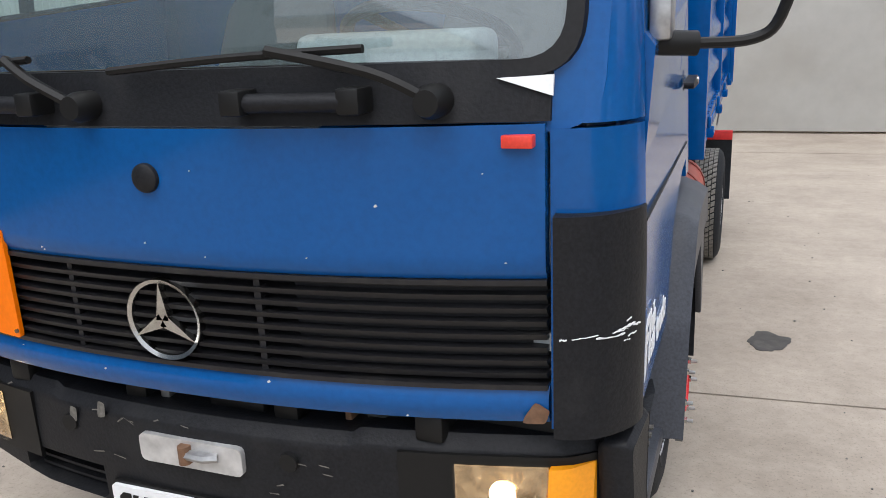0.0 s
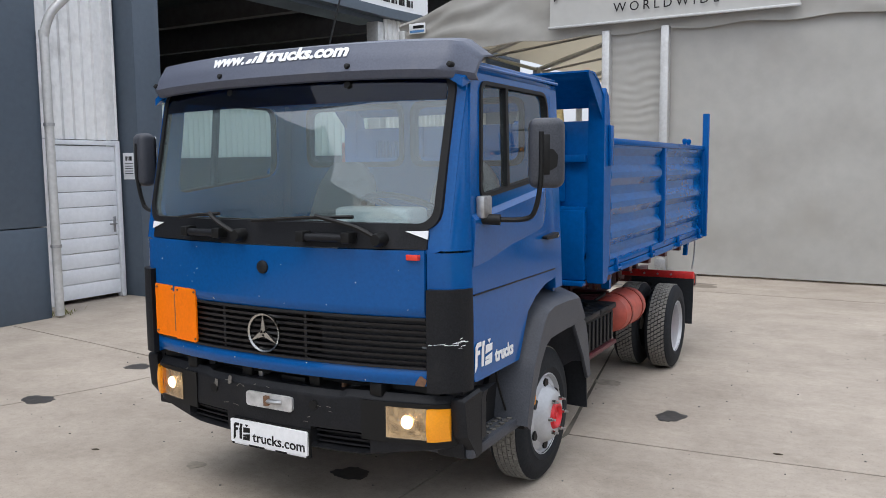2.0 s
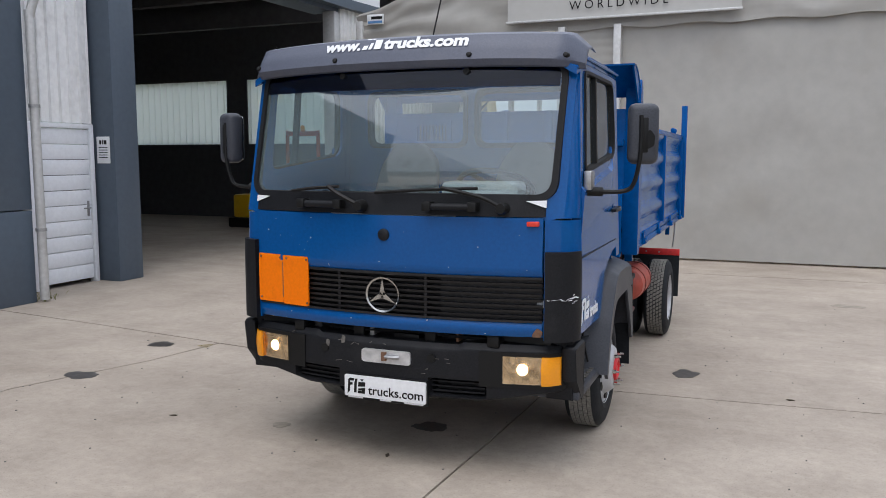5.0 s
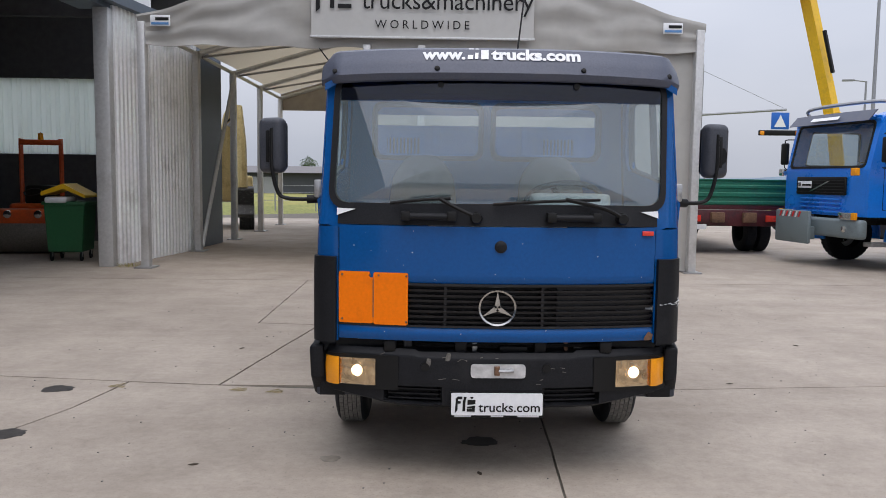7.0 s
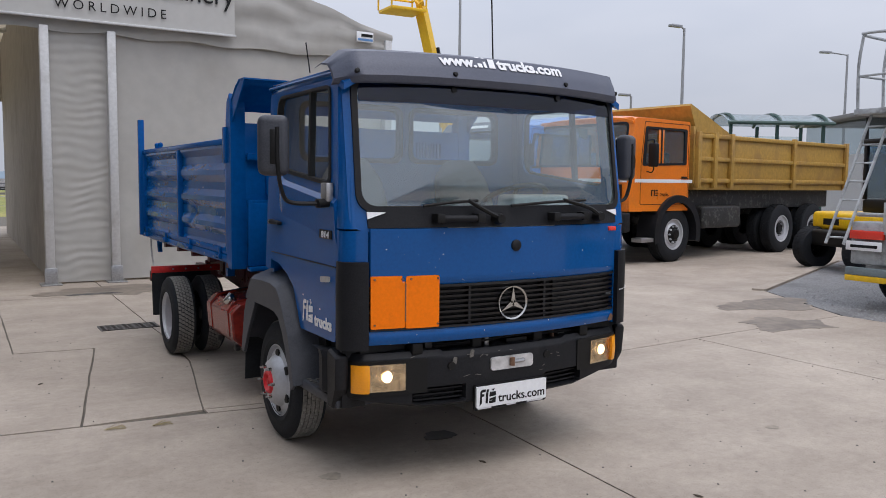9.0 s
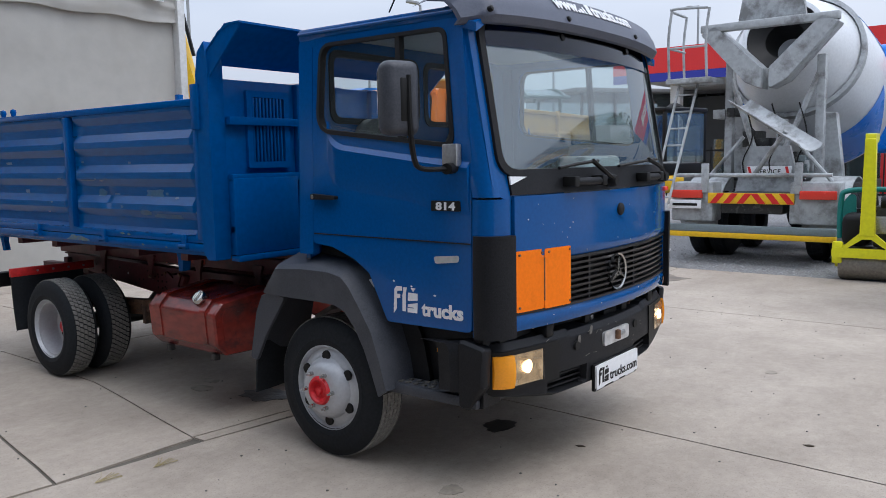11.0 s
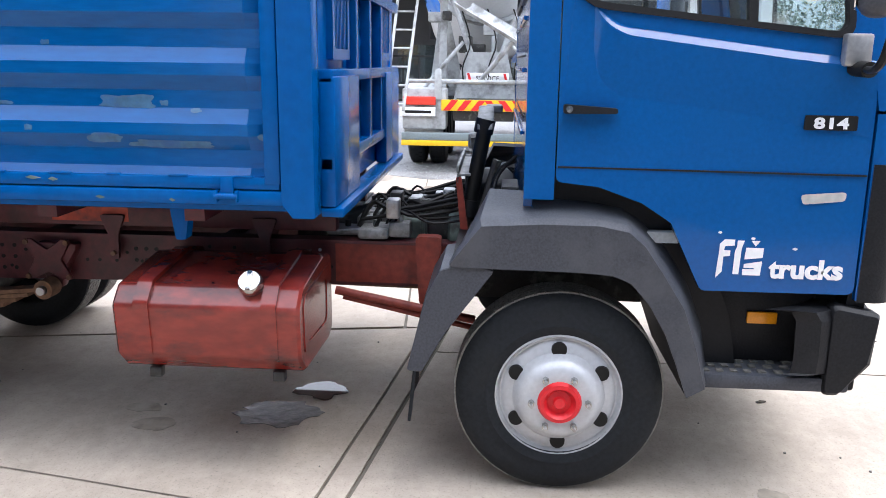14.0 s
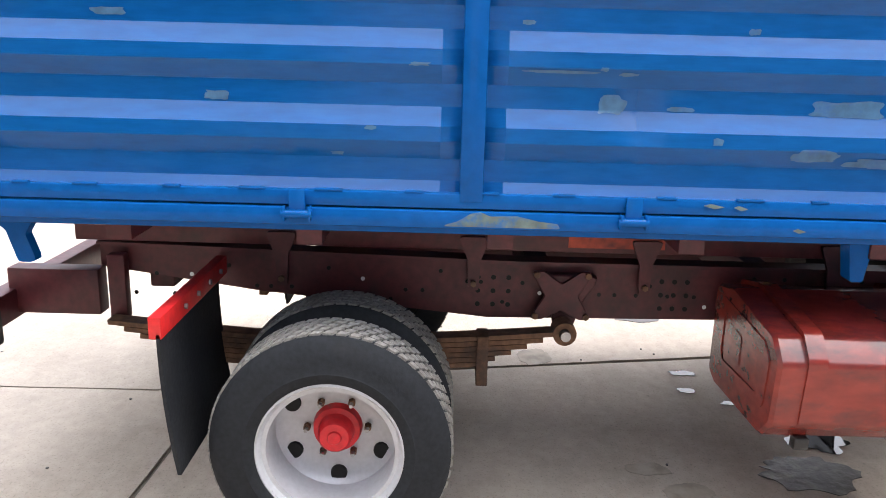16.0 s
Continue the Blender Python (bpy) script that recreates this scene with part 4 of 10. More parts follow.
# sun visor board over the windscreen
def visor(u, v, s):
    x = -1.03 + 2.06 * u
    e = abs(2 * u - 1)
    prof = [(-1.165, 2.325), (-1.185, 2.36), (-1.16, 2.43), (-1.12, 2.50), (-1.03, 2.525), (-0.95, 2.50)]
    k = min(int(v * 5), 4)
    f = v * 5 - k
    y = prof[k][0] * (1 - f) + prof[k + 1][0] * f
    z = prof[k][1] * (1 - f) + prof[k + 1][1] * f
    y += 0.10 * e ** 2.2 + 0.10 * max(e - 0.9, 0) / 0.1 * 0.8
    z -= 0.02 * e ** 3 + 0.07 * max(e - 0.93, 0) / 0.07 * max(z - 2.33, 0) / 0.2
    return Vector((x, y + (0.018 if s else 0), z - (0.006 if s else 0)))
vz = part("sun_visor", slabgrid(60, 15, visor), VISOR, truck, "grey plastic sun visor with white lettering")
def on_visor(u, v, w):
    p = visor((u + 1.03) / 2.06, 0.37 + v / 0.24 * 0.4, 0)
    return p + Vector((0, -0.7, 0.4)) * (0.004 + w)
part("lettering", spanned("www.", -0.435, -0.195, 0.03, on_visor, 0.003, 0.004, 1.5), WHITE, vz)
for k, (w_, h_) in enumerate(((0.028, 0.135), (0.018, 0.125), (0.042, 0.098))):
    part("emblem", plate([[(-0.183 + 0.040 * k - 0.006 * (k == 2), 0.03), (-0.183 + 0.040 * k - 0.006 * (k == 2) + w_, 0.03), (-0.183 + 0.040 * k - 0.006 * (k == 2) + w_, 0.03 + h_), (-0.183 + 0.040 * k - 0.006 * (k == 2), 0.03 + h_)]], 0, 0.003, on_visor), WHITE, vz)
part("lettering", spanned("trucks.com", -0.052, 0.445, 0.03, on_visor, 0.003, 0.004, 1.4), WHITE, vz)
for x in (-0.35, 0.46, -0.93, 0.95):
    part("fixing_cap", lathe([(0, 0.012), (0.012, 0.010), (0.016, 0), (0.016, -0.01)], visor((x + 1.03) / 2.06, 0.27, 0), (0, -1, 0.3), 12, closed=False), INK, vz)
for x in (-0.33, 0.43):
    part("inner_stud", rod((x, -1.13, 2.30), (x, -1.105, 2.295), 0.018, 10), INK, vz)
# grille with lying slats
gr = part("grille", slabgrid(30, 4, lambda u, v, s: on_front(-0.884 + 1.768 * u, 0.945 + 0.245 * v, 0.035 + (0.03 if s else 0))), INK, truck, "black plastic radiator grille with lying slats")
for k in range(8):
    z = 0.962 + k * 0.0305
    part("slat", slabgrid(30, 2, lambda u, v, s: on_front(-0.884 + 1.768 * u, z + 0.014 * v, (-0.004 if s == 0 else 0.034) + 0.006 * (1 - v))), GRILLE, gr)
for x in (-0.62, -0.30, 0.24):
    part("divider", slabgrid(2, 4, lambda u, v, s: on_front(x + 0.016 * u, 0.948 + 0.24 * v, 0.004 + (0.03 if s else 0))), GRILLE, gr)
part("blank", slabgrid(16, 4, lambda u, v, s: on_front(0.33 + 0.55 * u, 0.95 + 0.238 * v, 0.024 + (0.02 if s else 0))), GRILLE, gr)
for z in (0.944, 1.188):
    part("rim", slabgrid(30, 1, lambda u, v, s: on_front(-0.886 + 1.772 * u, z - 0.006 + 0.012 * v, -0.008 + (0.04 if s else 0))), GRILLE, gr)
random.seed(8)
chips = bmesh.new()
for k in range(26):
    x, z = random.uniform(-0.86, 0.86), random.choice((random.uniform(1.21, 1.50), random.uniform(1.21, 1.50), random.uniform(0.86, 0.93)))
    r = random.uniform(0.0012, 0.0026) * random.choice((1, 1, 1.8))
    plate([[(x - r, z), (x - r * 0.3, z - r * 0.8), (x + r, z - r * 0.2), (x + r * 0.2, z + r)]], -0.0155, -0.0135, on_front, chips)
tagged(part("paint_chip", chips, surface("chip_grey", (0.5, 0.52, 0.52), 0.6), cab, "small pale stone chips in the front paint"), kind="stuff")
for x in (0.862,):
    part("rust_spot", patch(rounded([(x - 0.03, 0.858), (x + 0.02, 0.858), (x + 0.03, 0.89), (x + 0.0, 0.912), (x - 0.02, 0.88)], 0.008, 2), lambda u, v, w: on_front(u, v, -0.011), 1), RUST, cab)
# round emblem with three plain rays
em = part("emblem", lathe([(0.094, -0.008), (0.104, -0.012), (0.104, 0.006), (0.094, 0.006)], (-0.004, -1.258, 1.058), Y, 48), CHROME, gr, "chromed ring emblem with three rays")
for k in range(3):
    q = math.pi / 2 + k * 2 * math.pi / 3
    c, s_ = math.cos(q), math.sin(q)
    part("ray", plate([[(-0.004 - s_ * 0.018, c * 0.018 + 1.058), (-0.004 + c * 0.098, s_ * 0.098 + 1.058), (-0.004 + s_ * 0.018, -c * 0.018 + 1.058)]], -1.271, -1.253, along_y), CHROME, em)
part("cap", lathe([(0, -0.016), (0.025, -0.016), (0.033, -0.010), (0.036, 0.01)], (0.008, -1.268, 1.407), Y, 28, closed=False), BLACKP, truck, "round black cap in the front panel")
part("reflector", box(0.805, 0.868, -1.205, -1.165, 1.472, 1.498, 0.003), REDLENS, truck, "small red reflector strip")
# orange hazard plates, folding in the middle
on_hazard = lambda u, v, w: Vector((u, w + 0.16 * max(-0.50 - u, 0.0), v))
hz = part("hazard_plate", plate([rrect(-0.887, -0.694, 0.952, 1.254, 0.012, 3)], -1.247, -1.236, on_hazard), ORANGE, truck, "orange folding hazard plate")
part("leaf", plate([rrect(-0.691, -0.498, 0.948, 1.252, 0.012, 3)], -1.249, -1.238, on_hazard), ORANGE, hz)
part("hinge", plate([rrect(-0.6955, -0.6895, 0.99, 1.21, 0.002, 2)], -1.2505, -1.24, on_hazard), RUST, hz)
for x, z in ((-0.867, 1.235), (-0.712, 1.235), (-0.662, 1.235), (-0.507, 1.235), (-0.867, 0.975), (-0.507, 0.968)):
    part("rivet", rod(on_hazard(x, z, -1.2535), on_hazard(x, z, -1.24), 0.006, 8), RUST, hz)
for x in (-0.80, -0.58):
    part("spacer", rod(on_hazard(x, 1.10, -1.236), on_front(x, 1.10, 0.02), 0.012, 8), INK, hz)
# wipers and washer arms
for x0, x1, xp in ((-0.60, -0.27, -0.13), (-0.04, 0.55, 0.68)):
    wp = part("wiper", tube(smooth_path([on_front(x0, 1.642, -0.045), on_front((x0 + x1) / 2, 1.662, -0.052), on_front(x1, 1.672, -0.05)]), 0.009, 6), INK, truck, "black windscreen wiper")
    part("arm", tube(smooth_path([on_front((x0 + x1) / 2 + 0.1, 1.674, -0.06), on_front(x1 + 0.02, 1.626, -0.06), on_front(xp, 1.572, -0.05)], 5), 0.012, 6), INK, wp)
    part("pivot", lathe([(0, -0.05), (0.026, -0.05), (0.034, -0.03), (0.034, 0.01)], on_front(xp, 1.567, -0.015), Y, 16, closed=False), INK, wp)
for x0 in (-0.515, 0.28):
    gh = part("grab_bar", rod(on_front(x0, 1.572, -0.045), on_front(x0 + 0.25, 1.572, -0.05), 0.020, 10), BLACKP, truck, "black grab bar under the windscreen")
    for xx in (x0, x0 + 0.25):
        part("bracket", box(xx - 0.025, xx + 0.025, front_y(xx, 1.57) - 0.07, front_y(xx, 1.57) - 0.008, 1.548, 1.600, 0.006), INK, gh)
# ---- front bumper ----
SCUFFED = surface("scuffed_plastic", (0.13, 0.122, 0.108), 0.8, vary=0.4, grain=60)
def bump_y(x):
    a = abs(x)
    return -1.248 + 0.102 * (a / 0.9) ** 2 + (0.15 * ((a - 0.91) / 0.17) ** 1.7 if a > 0.91 else 0)
def bumper(u, v, s):
    x = -1.08 + 2.135 * u
    prof = [(0.03, 0.455), (0.0, 0.475), (-0.004, 0.62), (0.0, 0.755), (0.02, 0.785), (0.10, 0.79)]
    k = min(int(v * 5), 4)
    f = v * 5 - k
    dy = prof[k][0] * (1 - f) + prof[k + 1][0] * f
    z = prof[k][1] * (1 - f) + prof[k + 1][1] * f
    if 0.285 < abs(x + 0.02) < 0.60 and 0.485 < z < 0.575:
        dy += 0.085
    z += (0.095 * max((abs(x) - 0.55) / 0.53, 0)) * max(0.62 - z, 0) / 0.16
    z += 0.02 * max(z - 0.7, 0) / 0.12 * (abs(x) > 0.45)
    return Vector((x * (0.985 if s else 1), bump_y(x) + dy + (0.07 if s else 0), z + (0.0 if not s else -0.004)))
bp = part("bumper", slabgrid(110, 40, bumper), BLACKP, truck, "scuffed black plastic front bumper")
for sgn in (-1, 1):
    part("bumper_end", prism(rounded([(-1.035, 0.47), (-1.115, 0.60), (-1.125, 0.80), (-0.985, 0.825), (-0.985, 0.47)], 0.02, 3), lambda u, v, w: Vector((sgn * w - (0.012 if sgn > 0 else 0), u, v)), 0.99, 1.066, 0.014), BLACKP, bp)
    # lamp pocket, lamp and indicator
    def B(u, v, w):
        x = sgn * u
        return Vector((x, bump_y(x) + w, v))
    part("lamp_pocket", slabgrid(12, 3, lambda u, v, s: B(0.55 + 0.46 * u, 0.555 + 0.205 * v, -0.009 + (0.012 if s else 0))), INK, bp)
    hl = part("headlamp", slabgrid(10, 6, lambda u, v, s: B(0.680 + 0.205 * u, 0.580 + 0.158 * v, -0.012 + (0.008 if s else 0))), LITREFLECT, truck, "square headlamp, switched on")
    lens = part("lens", slabgrid(90, 24, lambda u, v, s: B(0.680 + 0.205 * u, 0.580 + 0.158 * v, -0.022 - 0.008 * math.sin(math.pi * u) * math.sin(math.pi * v) + 0.0011 * math.sin(u * 120) + 0.0006 * math.sin(v * 40) + 0.003 * noise.noise(Vector((u * 5, v * 5, sgn))) + (0.003 if s else 0))), pane("lamp_lens", (0.95, 0.93, 0.9), 1.45), hl)
    lens.visible_shadow = False
    part("bulb", lathe([(0, -0.007), (0.022, -0.006), (0.034, 0.0), (0.026, 0.004)], B(0.782, 0.665, -0.014), Y, 16, closed=False), BULB, hl)
    part("indicator", slabgrid(8, 6, lambda u, v, s: B(0.888 + 0.085 * u, 0.577 + 0.163 * v, -0.026 - 0.008 * math.sin(math.pi * v) + 0.012 * u * u + (0.02 if s else 0))), AMBER, hl, "amber indicator lens")
part("tow_pocket", plate([rrect(-0.145, 0.160, 0.645, 0.725, 0.02, 3)], -1.260, -1.243, along_y), surface("bare_aluminium", (0.62, 0.62, 0.62), 0.45, metal=0.6, vary=0.2, grain=20, bump=0.3), bp, "dented bare metal tow pocket")
part("tow_pin", rod((0.0, -1.266, 0.665), (0.0, -1.266, 0.715), 0.016, 10), RUST, bp)
part("tow_eye", tube([(0.0, -1.266, 0.69), (0.06, -1.268, 0.69), (0.09, -1.256, 0.69)], 0.014, 8), STEEL, bp)
for x, z in ((-0.40, 0.70), (-0.29, 0.735)):
    part("scuff", patch(rounded([(x, z), (x + 0.03, z + 0.01), (x + 0.035, z + 0.05), (x + 0.012, z + 0.055)], 0.008, 2), lambda u, v, w: Vector((u, bump_y(u) - 0.0075, v)), 1), SCUFFED, bp)
for x in (-0.40, 0.28):
    part("plug", lathe([(0, -0.006), (0.024, -0.006), (0.026, 0.01)], (x, bump_y(x) - 0.004, 0.70), Y, 18, closed=False), INK, bp)
for sgn in (-1, 1):
    for k in range(3):
        part("intake_bar", slabgrid(6, 1, lambda u, v, s: (lambda x: Vector((x, bump_y(x) + 0.028 + (0.02 if s else 0), 0.497 + 0.028 * k + 0.009 * v)))(-0.02 + sgn * (0.29 + 0.30 * u))), BLACKP, bp)
random.seed(61)
for k in range(16):
    x, z = random.uniform(-0.95, 0.95), random.uniform(0.60, 0.76)
    if -0.2 < x < 0.22 or abs(x) > 0.64:
        z = random.uniform(0.745, 0.765)
    q, w_ = random.uniform(-0.6, 0.6), random.uniform(0.012, 0.045)
    sc = [(x, z), (x + w_ * math.cos(q), z + w_ * math.sin(q)), (x + w_ * math.cos(q) - 0.003, z + w_ * math.sin(q) + 0.004), (x - 0.002, z + 0.003)]
    part("scratch", patch(sc, lambda u, v, w: Vector((u, bump_y(u) - 0.0075, v)), 1), SCUFFED, bp)
# torn foam and brackets in the gap over the bumper
for x, w_, h_, m_ in ((-0.50, 0.05, 0.06, GREASY), (-0.12, 0.03, 0.05, STEEL), (0.10, 0.16, 0.03, INK), (0.40, 0.02, 0.06, RUST), (0.47, 0.05, 0.04, GREASY)):
    part("gap_fitting", box(x - w_ / 2, x + w_ / 2, bump_y(x) + 0.06, bump_y(x) + 0.12, 0.785, 0.785 + h_, 0.006), m_, bp)
part("gap_hose", tube(smooth_path([(-0.62, -1.10, 0.82), (-0.25, -1.17, 0.815), (0.1, -1.175, 0.83), (0.5, -1.15, 0.815), (0.7, -1.08, 0.82)], 6), 0.011, 8), INK, bp)
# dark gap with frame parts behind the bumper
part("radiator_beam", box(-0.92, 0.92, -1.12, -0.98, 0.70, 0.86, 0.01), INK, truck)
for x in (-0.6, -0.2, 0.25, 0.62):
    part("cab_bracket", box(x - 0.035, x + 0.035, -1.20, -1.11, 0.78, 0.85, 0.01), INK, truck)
# plate with bars
pl = part("number_plate", plate([rrect(-0.252, 0.258, 0.427, 0.556, 0.008, 3)], -1.268, -1.258, along_y), PLATEW, truck, "white dealer plate with black lettering")
part("plate_holder", plate([rrect(-0.259, 0.265, 0.410, 0.563, 0.01, 3)], -1.2575, -1.244, along_y), INK, pl)
on_plate = lambda u, v, w: Vector((u, -1.2685 - w, v))
part("emblem", mark(-0.232, 0.440, 0.115, 0.098, on_plate), INK, pl)
part("lettering", spanned("trucks.com", -0.100, 0.243, 0.449, on_plate, 0.002, 0.001), INK, pl)
for x, w_ in ((-0.235, 0.095), (-0.03, 0.07), (0.12, 0.12)):
    part("print", box(x, x + w_, -1.2592, -1.2577, 0.414, 0.4225), PLATEW, pl)
# ---- steps and side boxes in front of the wheel ----
for sgn in (-1, 1):
    M = lambda x0, x1: sorted((sgn * x0, sgn * x1))
    st = part("step", box(*M(0.74, 1.05), -1.07, -0.53, 0.475, 0.535, 0.014), ARCHP, truck, "black entry step with worn tread")
    for i in range(5):
        for j in range(9):
            part("tread_stud", box(*M(0.80 + 0.05 * i, 0.825 + 0.05 * i), -1.03 + 0.052 * j + 0.02 * (i % 2), -1.005 + 0.052 * j + 0.02 * (i % 2), 0.534, 0.541), SCUFFED, st)
    part("step_wall", box(*M(0.86, 0.90), -1.07, -0.50, 0.536, 0.90, 0.01), BLACKP, st)
    part("step_end", prism(rounded([(-1.09, 0.48), (-1.09, 0.86), (-1.04, 0.86), (-1.03, 0.60), (-1.0, 0.53), (-1.0, 0.48)], 0.012, 2), lambda u, v, w: Vector((sgn * w, u, v)), 0.88, 1.02), BLACKP, st)
    part("side_marker", box(*M(0.901, 0.918), -0.87, -0.77, 0.695, 0.742, 0.004), AMBER, st, "amber side marker")
    # front wheel arch: a flared band over the tyre
    outer = [(0.385, 0.947), (0.278, 1.109), (0.05, 1.124), (-0.163, 1.123), (-0.269, 1.101), (-0.327, 1.048), (-0.401, 0.941), (-0.486, 0.812), (-0.54, 0.66), (-0.585, 0.50)]
    inner = [(0.38, 0.935), (0.20, 0.931), (0.05, 0.930), (-0.10, 0.927), (-0.212, 0.92), (-0.282, 0.892), (-0.356, 0.809), (-0.42, 0.70), (-0.465, 0.59), (-0.515, 0.455)]
    cabed = [(0.36, 0.96), (0.245, 1.195), (0.05, 1.187), (-0.13, 1.170), (-0.25, 1.150), (-0.335, 1.105), (-0.45, 1.0), (-0.545, 0.85), (-0.61, 0.68), (-0.64, 0.50)]
    def arch(u, v, s):
        k = min(int(u * 9), 8)
        f = u * 9 - k
        c, o, i = (Vector(q[k]) * (1 - f) + Vector(q[k + 1]) * f for q in (cabed, outer, inner))
        # v: from the cab out over the top, round the edge and down the face to the lip
        prof = [(c, 0.88), (c * 0.45 + o * 0.55, 0.995), (c * 0.06 + o * 0.94, 1.075), (o * 0.9 + i * 0.1, 1.106), (i, 1.100)]
        j = min(int(v * 4), 3)
        g = v * 4 - j
        p = prof[j][0] * (1 - g) + prof[j + 1][0] * g
        x = prof[j][1] * (1 - g) + prof[j + 1][1] * g
        if s:
            x -= 0.02
            p = p + (i - c).normalized() * 0.018 * (1 - v)
        return Vector((sgn * x, p.x, p.y))
    ar = part("wheel_arch", slabgrid(36, 12, arch), ARCHP, truck, "flared black plastic wheel arch")
    def liner(u, v, s):
        k = min(int(u * 9), 8)
        f = u * 9 - k
        p = Vector(inner[k]) * (1 - f) + Vector(inner[k + 1]) * f
        return Vector((sgn * (0.42 + 0.64 * v), p.x, p.y + (0.012 if s else 0.0)))
    def edging(u, v, s):
        u = 0.215 + 0.785 * u
        k = min(int(u * 9), 8)
        f = u * 9 - k
        c, i = (Vector(q[k]) * (1 - f) + Vector(q[k + 1]) * f for q in (cabed, inner))
        p = c + (c - i).normalized() * (0.10 * (1 - v) - 0.05 * v)
        return Vector((sgn * (0.90 + (0.03 if s else 0.0)), p.x, p.y))
    part("arch_edging", slabgrid(36, 2, edging), SEAL, ar)
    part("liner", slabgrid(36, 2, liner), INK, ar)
    part("inner_wall", plate([[(0.40, 0.62), (0.26, 0.86), (0.15, 0.925), (-0.374, 0.90), (-0.55, 0.62)]], 0.42, 0.44, lambda u, v, w: Vector((sgn * w, u, v))), GREASY, ar)
    sx = lambda u, v, w: Vector((sgn * w, u, v))
    part("rear_guard_face", prism(rounded([(0.421, 0.92), (0.345, 0.943), (0.215, 0.925), (0.393, 0.681), (0.488, 0.514), (0.545, 0.519), (0.475, 0.819)], 0.012, 2), sx, 1.070, 1.092, 0.004), ARCHP, ar)
    part("rear_guard", prism([(0.300, 0.935), (0.421, 0.915), (0.475, 0.819), (0.545, 0.519), (0.527, 0.519), (0.456, 0.812), (0.405, 0.898), (0.300, 0.915)], sx, 0.66, 1.071), ARCHP, ar)
    part("guard_stay", prism([(0.30, 0.80), (0.45, 0.72), (0.45, 0.69), (0.30, 0.77)], sx, 0.50, 0.66), STEEL, ar)
    part("mud_flap", slabgrid(4, 6, lambda u, v, s: Vector((sgn * (0.70 + 0.37 * u), 0.508 + 0.03 * (1 - v) + 0.008 * math.sin(u * 5) + (0.012 if s else 0), 0.30 + 0.32 * v))), RUBBER, ar)
    if sgn > 0:
        part("cable", tube(smooth_path([(0.98, -0.72, 0.92), (0.97, -0.66, 0.75), (0.99, -0.60, 0.58)]), 0.006, 6), INK, st)
        part("reflector", box(1.078, 1.093, -0.475, -0.42, 0.58, 0.70, 0.004), AMBER, st)
# ---- mirrors ----
for sgn in (-1, 1):
    mx, my = (-1.33, -0.89) if sgn < 0 else (1.31, -0.84)
    turn = Matrix.Translation((mx, my, 0)) @ Matrix.Rotation(radians(-22 * -sgn), 4, "Z")
    mr = part("mirror", box(-0.082, 0.082, -0.055, 0.04, 1.80, 2.125, 0.04, 4), ARCHP, truck, "black wing mirror on a bent arm")
    mr.matrix_basis = turn
    part("mirror_glass", plate([rrect(-0.068, 0.068, 1.82, 2.105, 0.03, 4)], 0.041, 0.044, along_y), MIRRORM, mr)
    part("clamp", box(-0.02, 0.02, -0.058, -0.044, 1.86, 2.05, 0.008), INK, mr)
    if sgn > 0:
        part("worn_spot", patch(rounded([(0.012, 1.875), (0.05, 1.90), (0.055, 1.95), (0.03, 1.985), (0.008, 1.975)], 0.015, 3), lambda u, v, w: Vector((u, -0.0562, v)), 2), INK, mr)
    ma = part("mirror_arm", tube(smooth_path([(sgn * 1.03, -0.97, 1.655), (sgn * 1.12, my - 0.08, 1.65), (mx - sgn * 0.08, my - 0.055, 1.655), (mx - sgn * 0.03, my - 0.055, 1.70), (mx, my - 0.06, 1.85), (mx, my - 0.055, 2.06)], 5), 0.012, 8), INK, truck)
    part("socket", rod((sgn * 1.03, -0.965, 1.655), (sgn * 1.12, my - 0.09, 1.650), 0.026, 12), INK, ma)
    part("hinge", box(*sorted((sgn * 1.03, sgn * 1.075)), -1.0, -0.925, 1.66, 1.765, 0.008), STEEL, ma, "grey metal hinge bracket")
part("aerial", rod((0.10, -0.90, 2.51), (0.16, -0.80, 2.98), 0.005, 6), INK, truck)
part("aerial", rod((-0.98, -0.55, 2.42), (-1.08, -0.75, 2.56), 0.004, 6), INK, truck)
# ---- cab inside ----
dash = part("dashboard", slabgrid(20, 6, lambda u, v, s: Vector((-0.93 + 1.86 * u, front_y(-0.93 + 1.86 * u, 1.62) + 0.06 + 0.30 * v, 1.63 - 0.03 * v * v - 0.015 * math.sin(u * 9) * v - (0.25 if s else 0)))), INTERIOR, truck, "grey cab dashboard")
part("instrument_hood", box(0.20, 0.66, -1.0, -0.82, 1.60, 1.70, 0.03, 3), INTERIOR, dash)
sw = part("steering_wheel", lathe([(0.215, -0.012), (0.235, -0.016), (0.245, 0), (0.235, 0.016), (0.215, 0.012), (0.208, 0)], (0.43, -0.70, 1.66), (0, 0.45, 0.9), 40), INK, truck, "black steering wheel")
part("hub", rod((0.43, -0.70, 1.66), (0.43, -0.80, 1.50), 0.05, 14), INK, sw)
for q in (0.0, 2.1, 4.2):
    part("spoke", rod((0.43, -0.70, 1.655), Vector((0.43, -0.70, 1.66)) + Vector((math.cos(q) * 0.22, math.sin(q) * 0.20, -math.sin(q) * 0.10)), 0.014, 8), INK, sw)
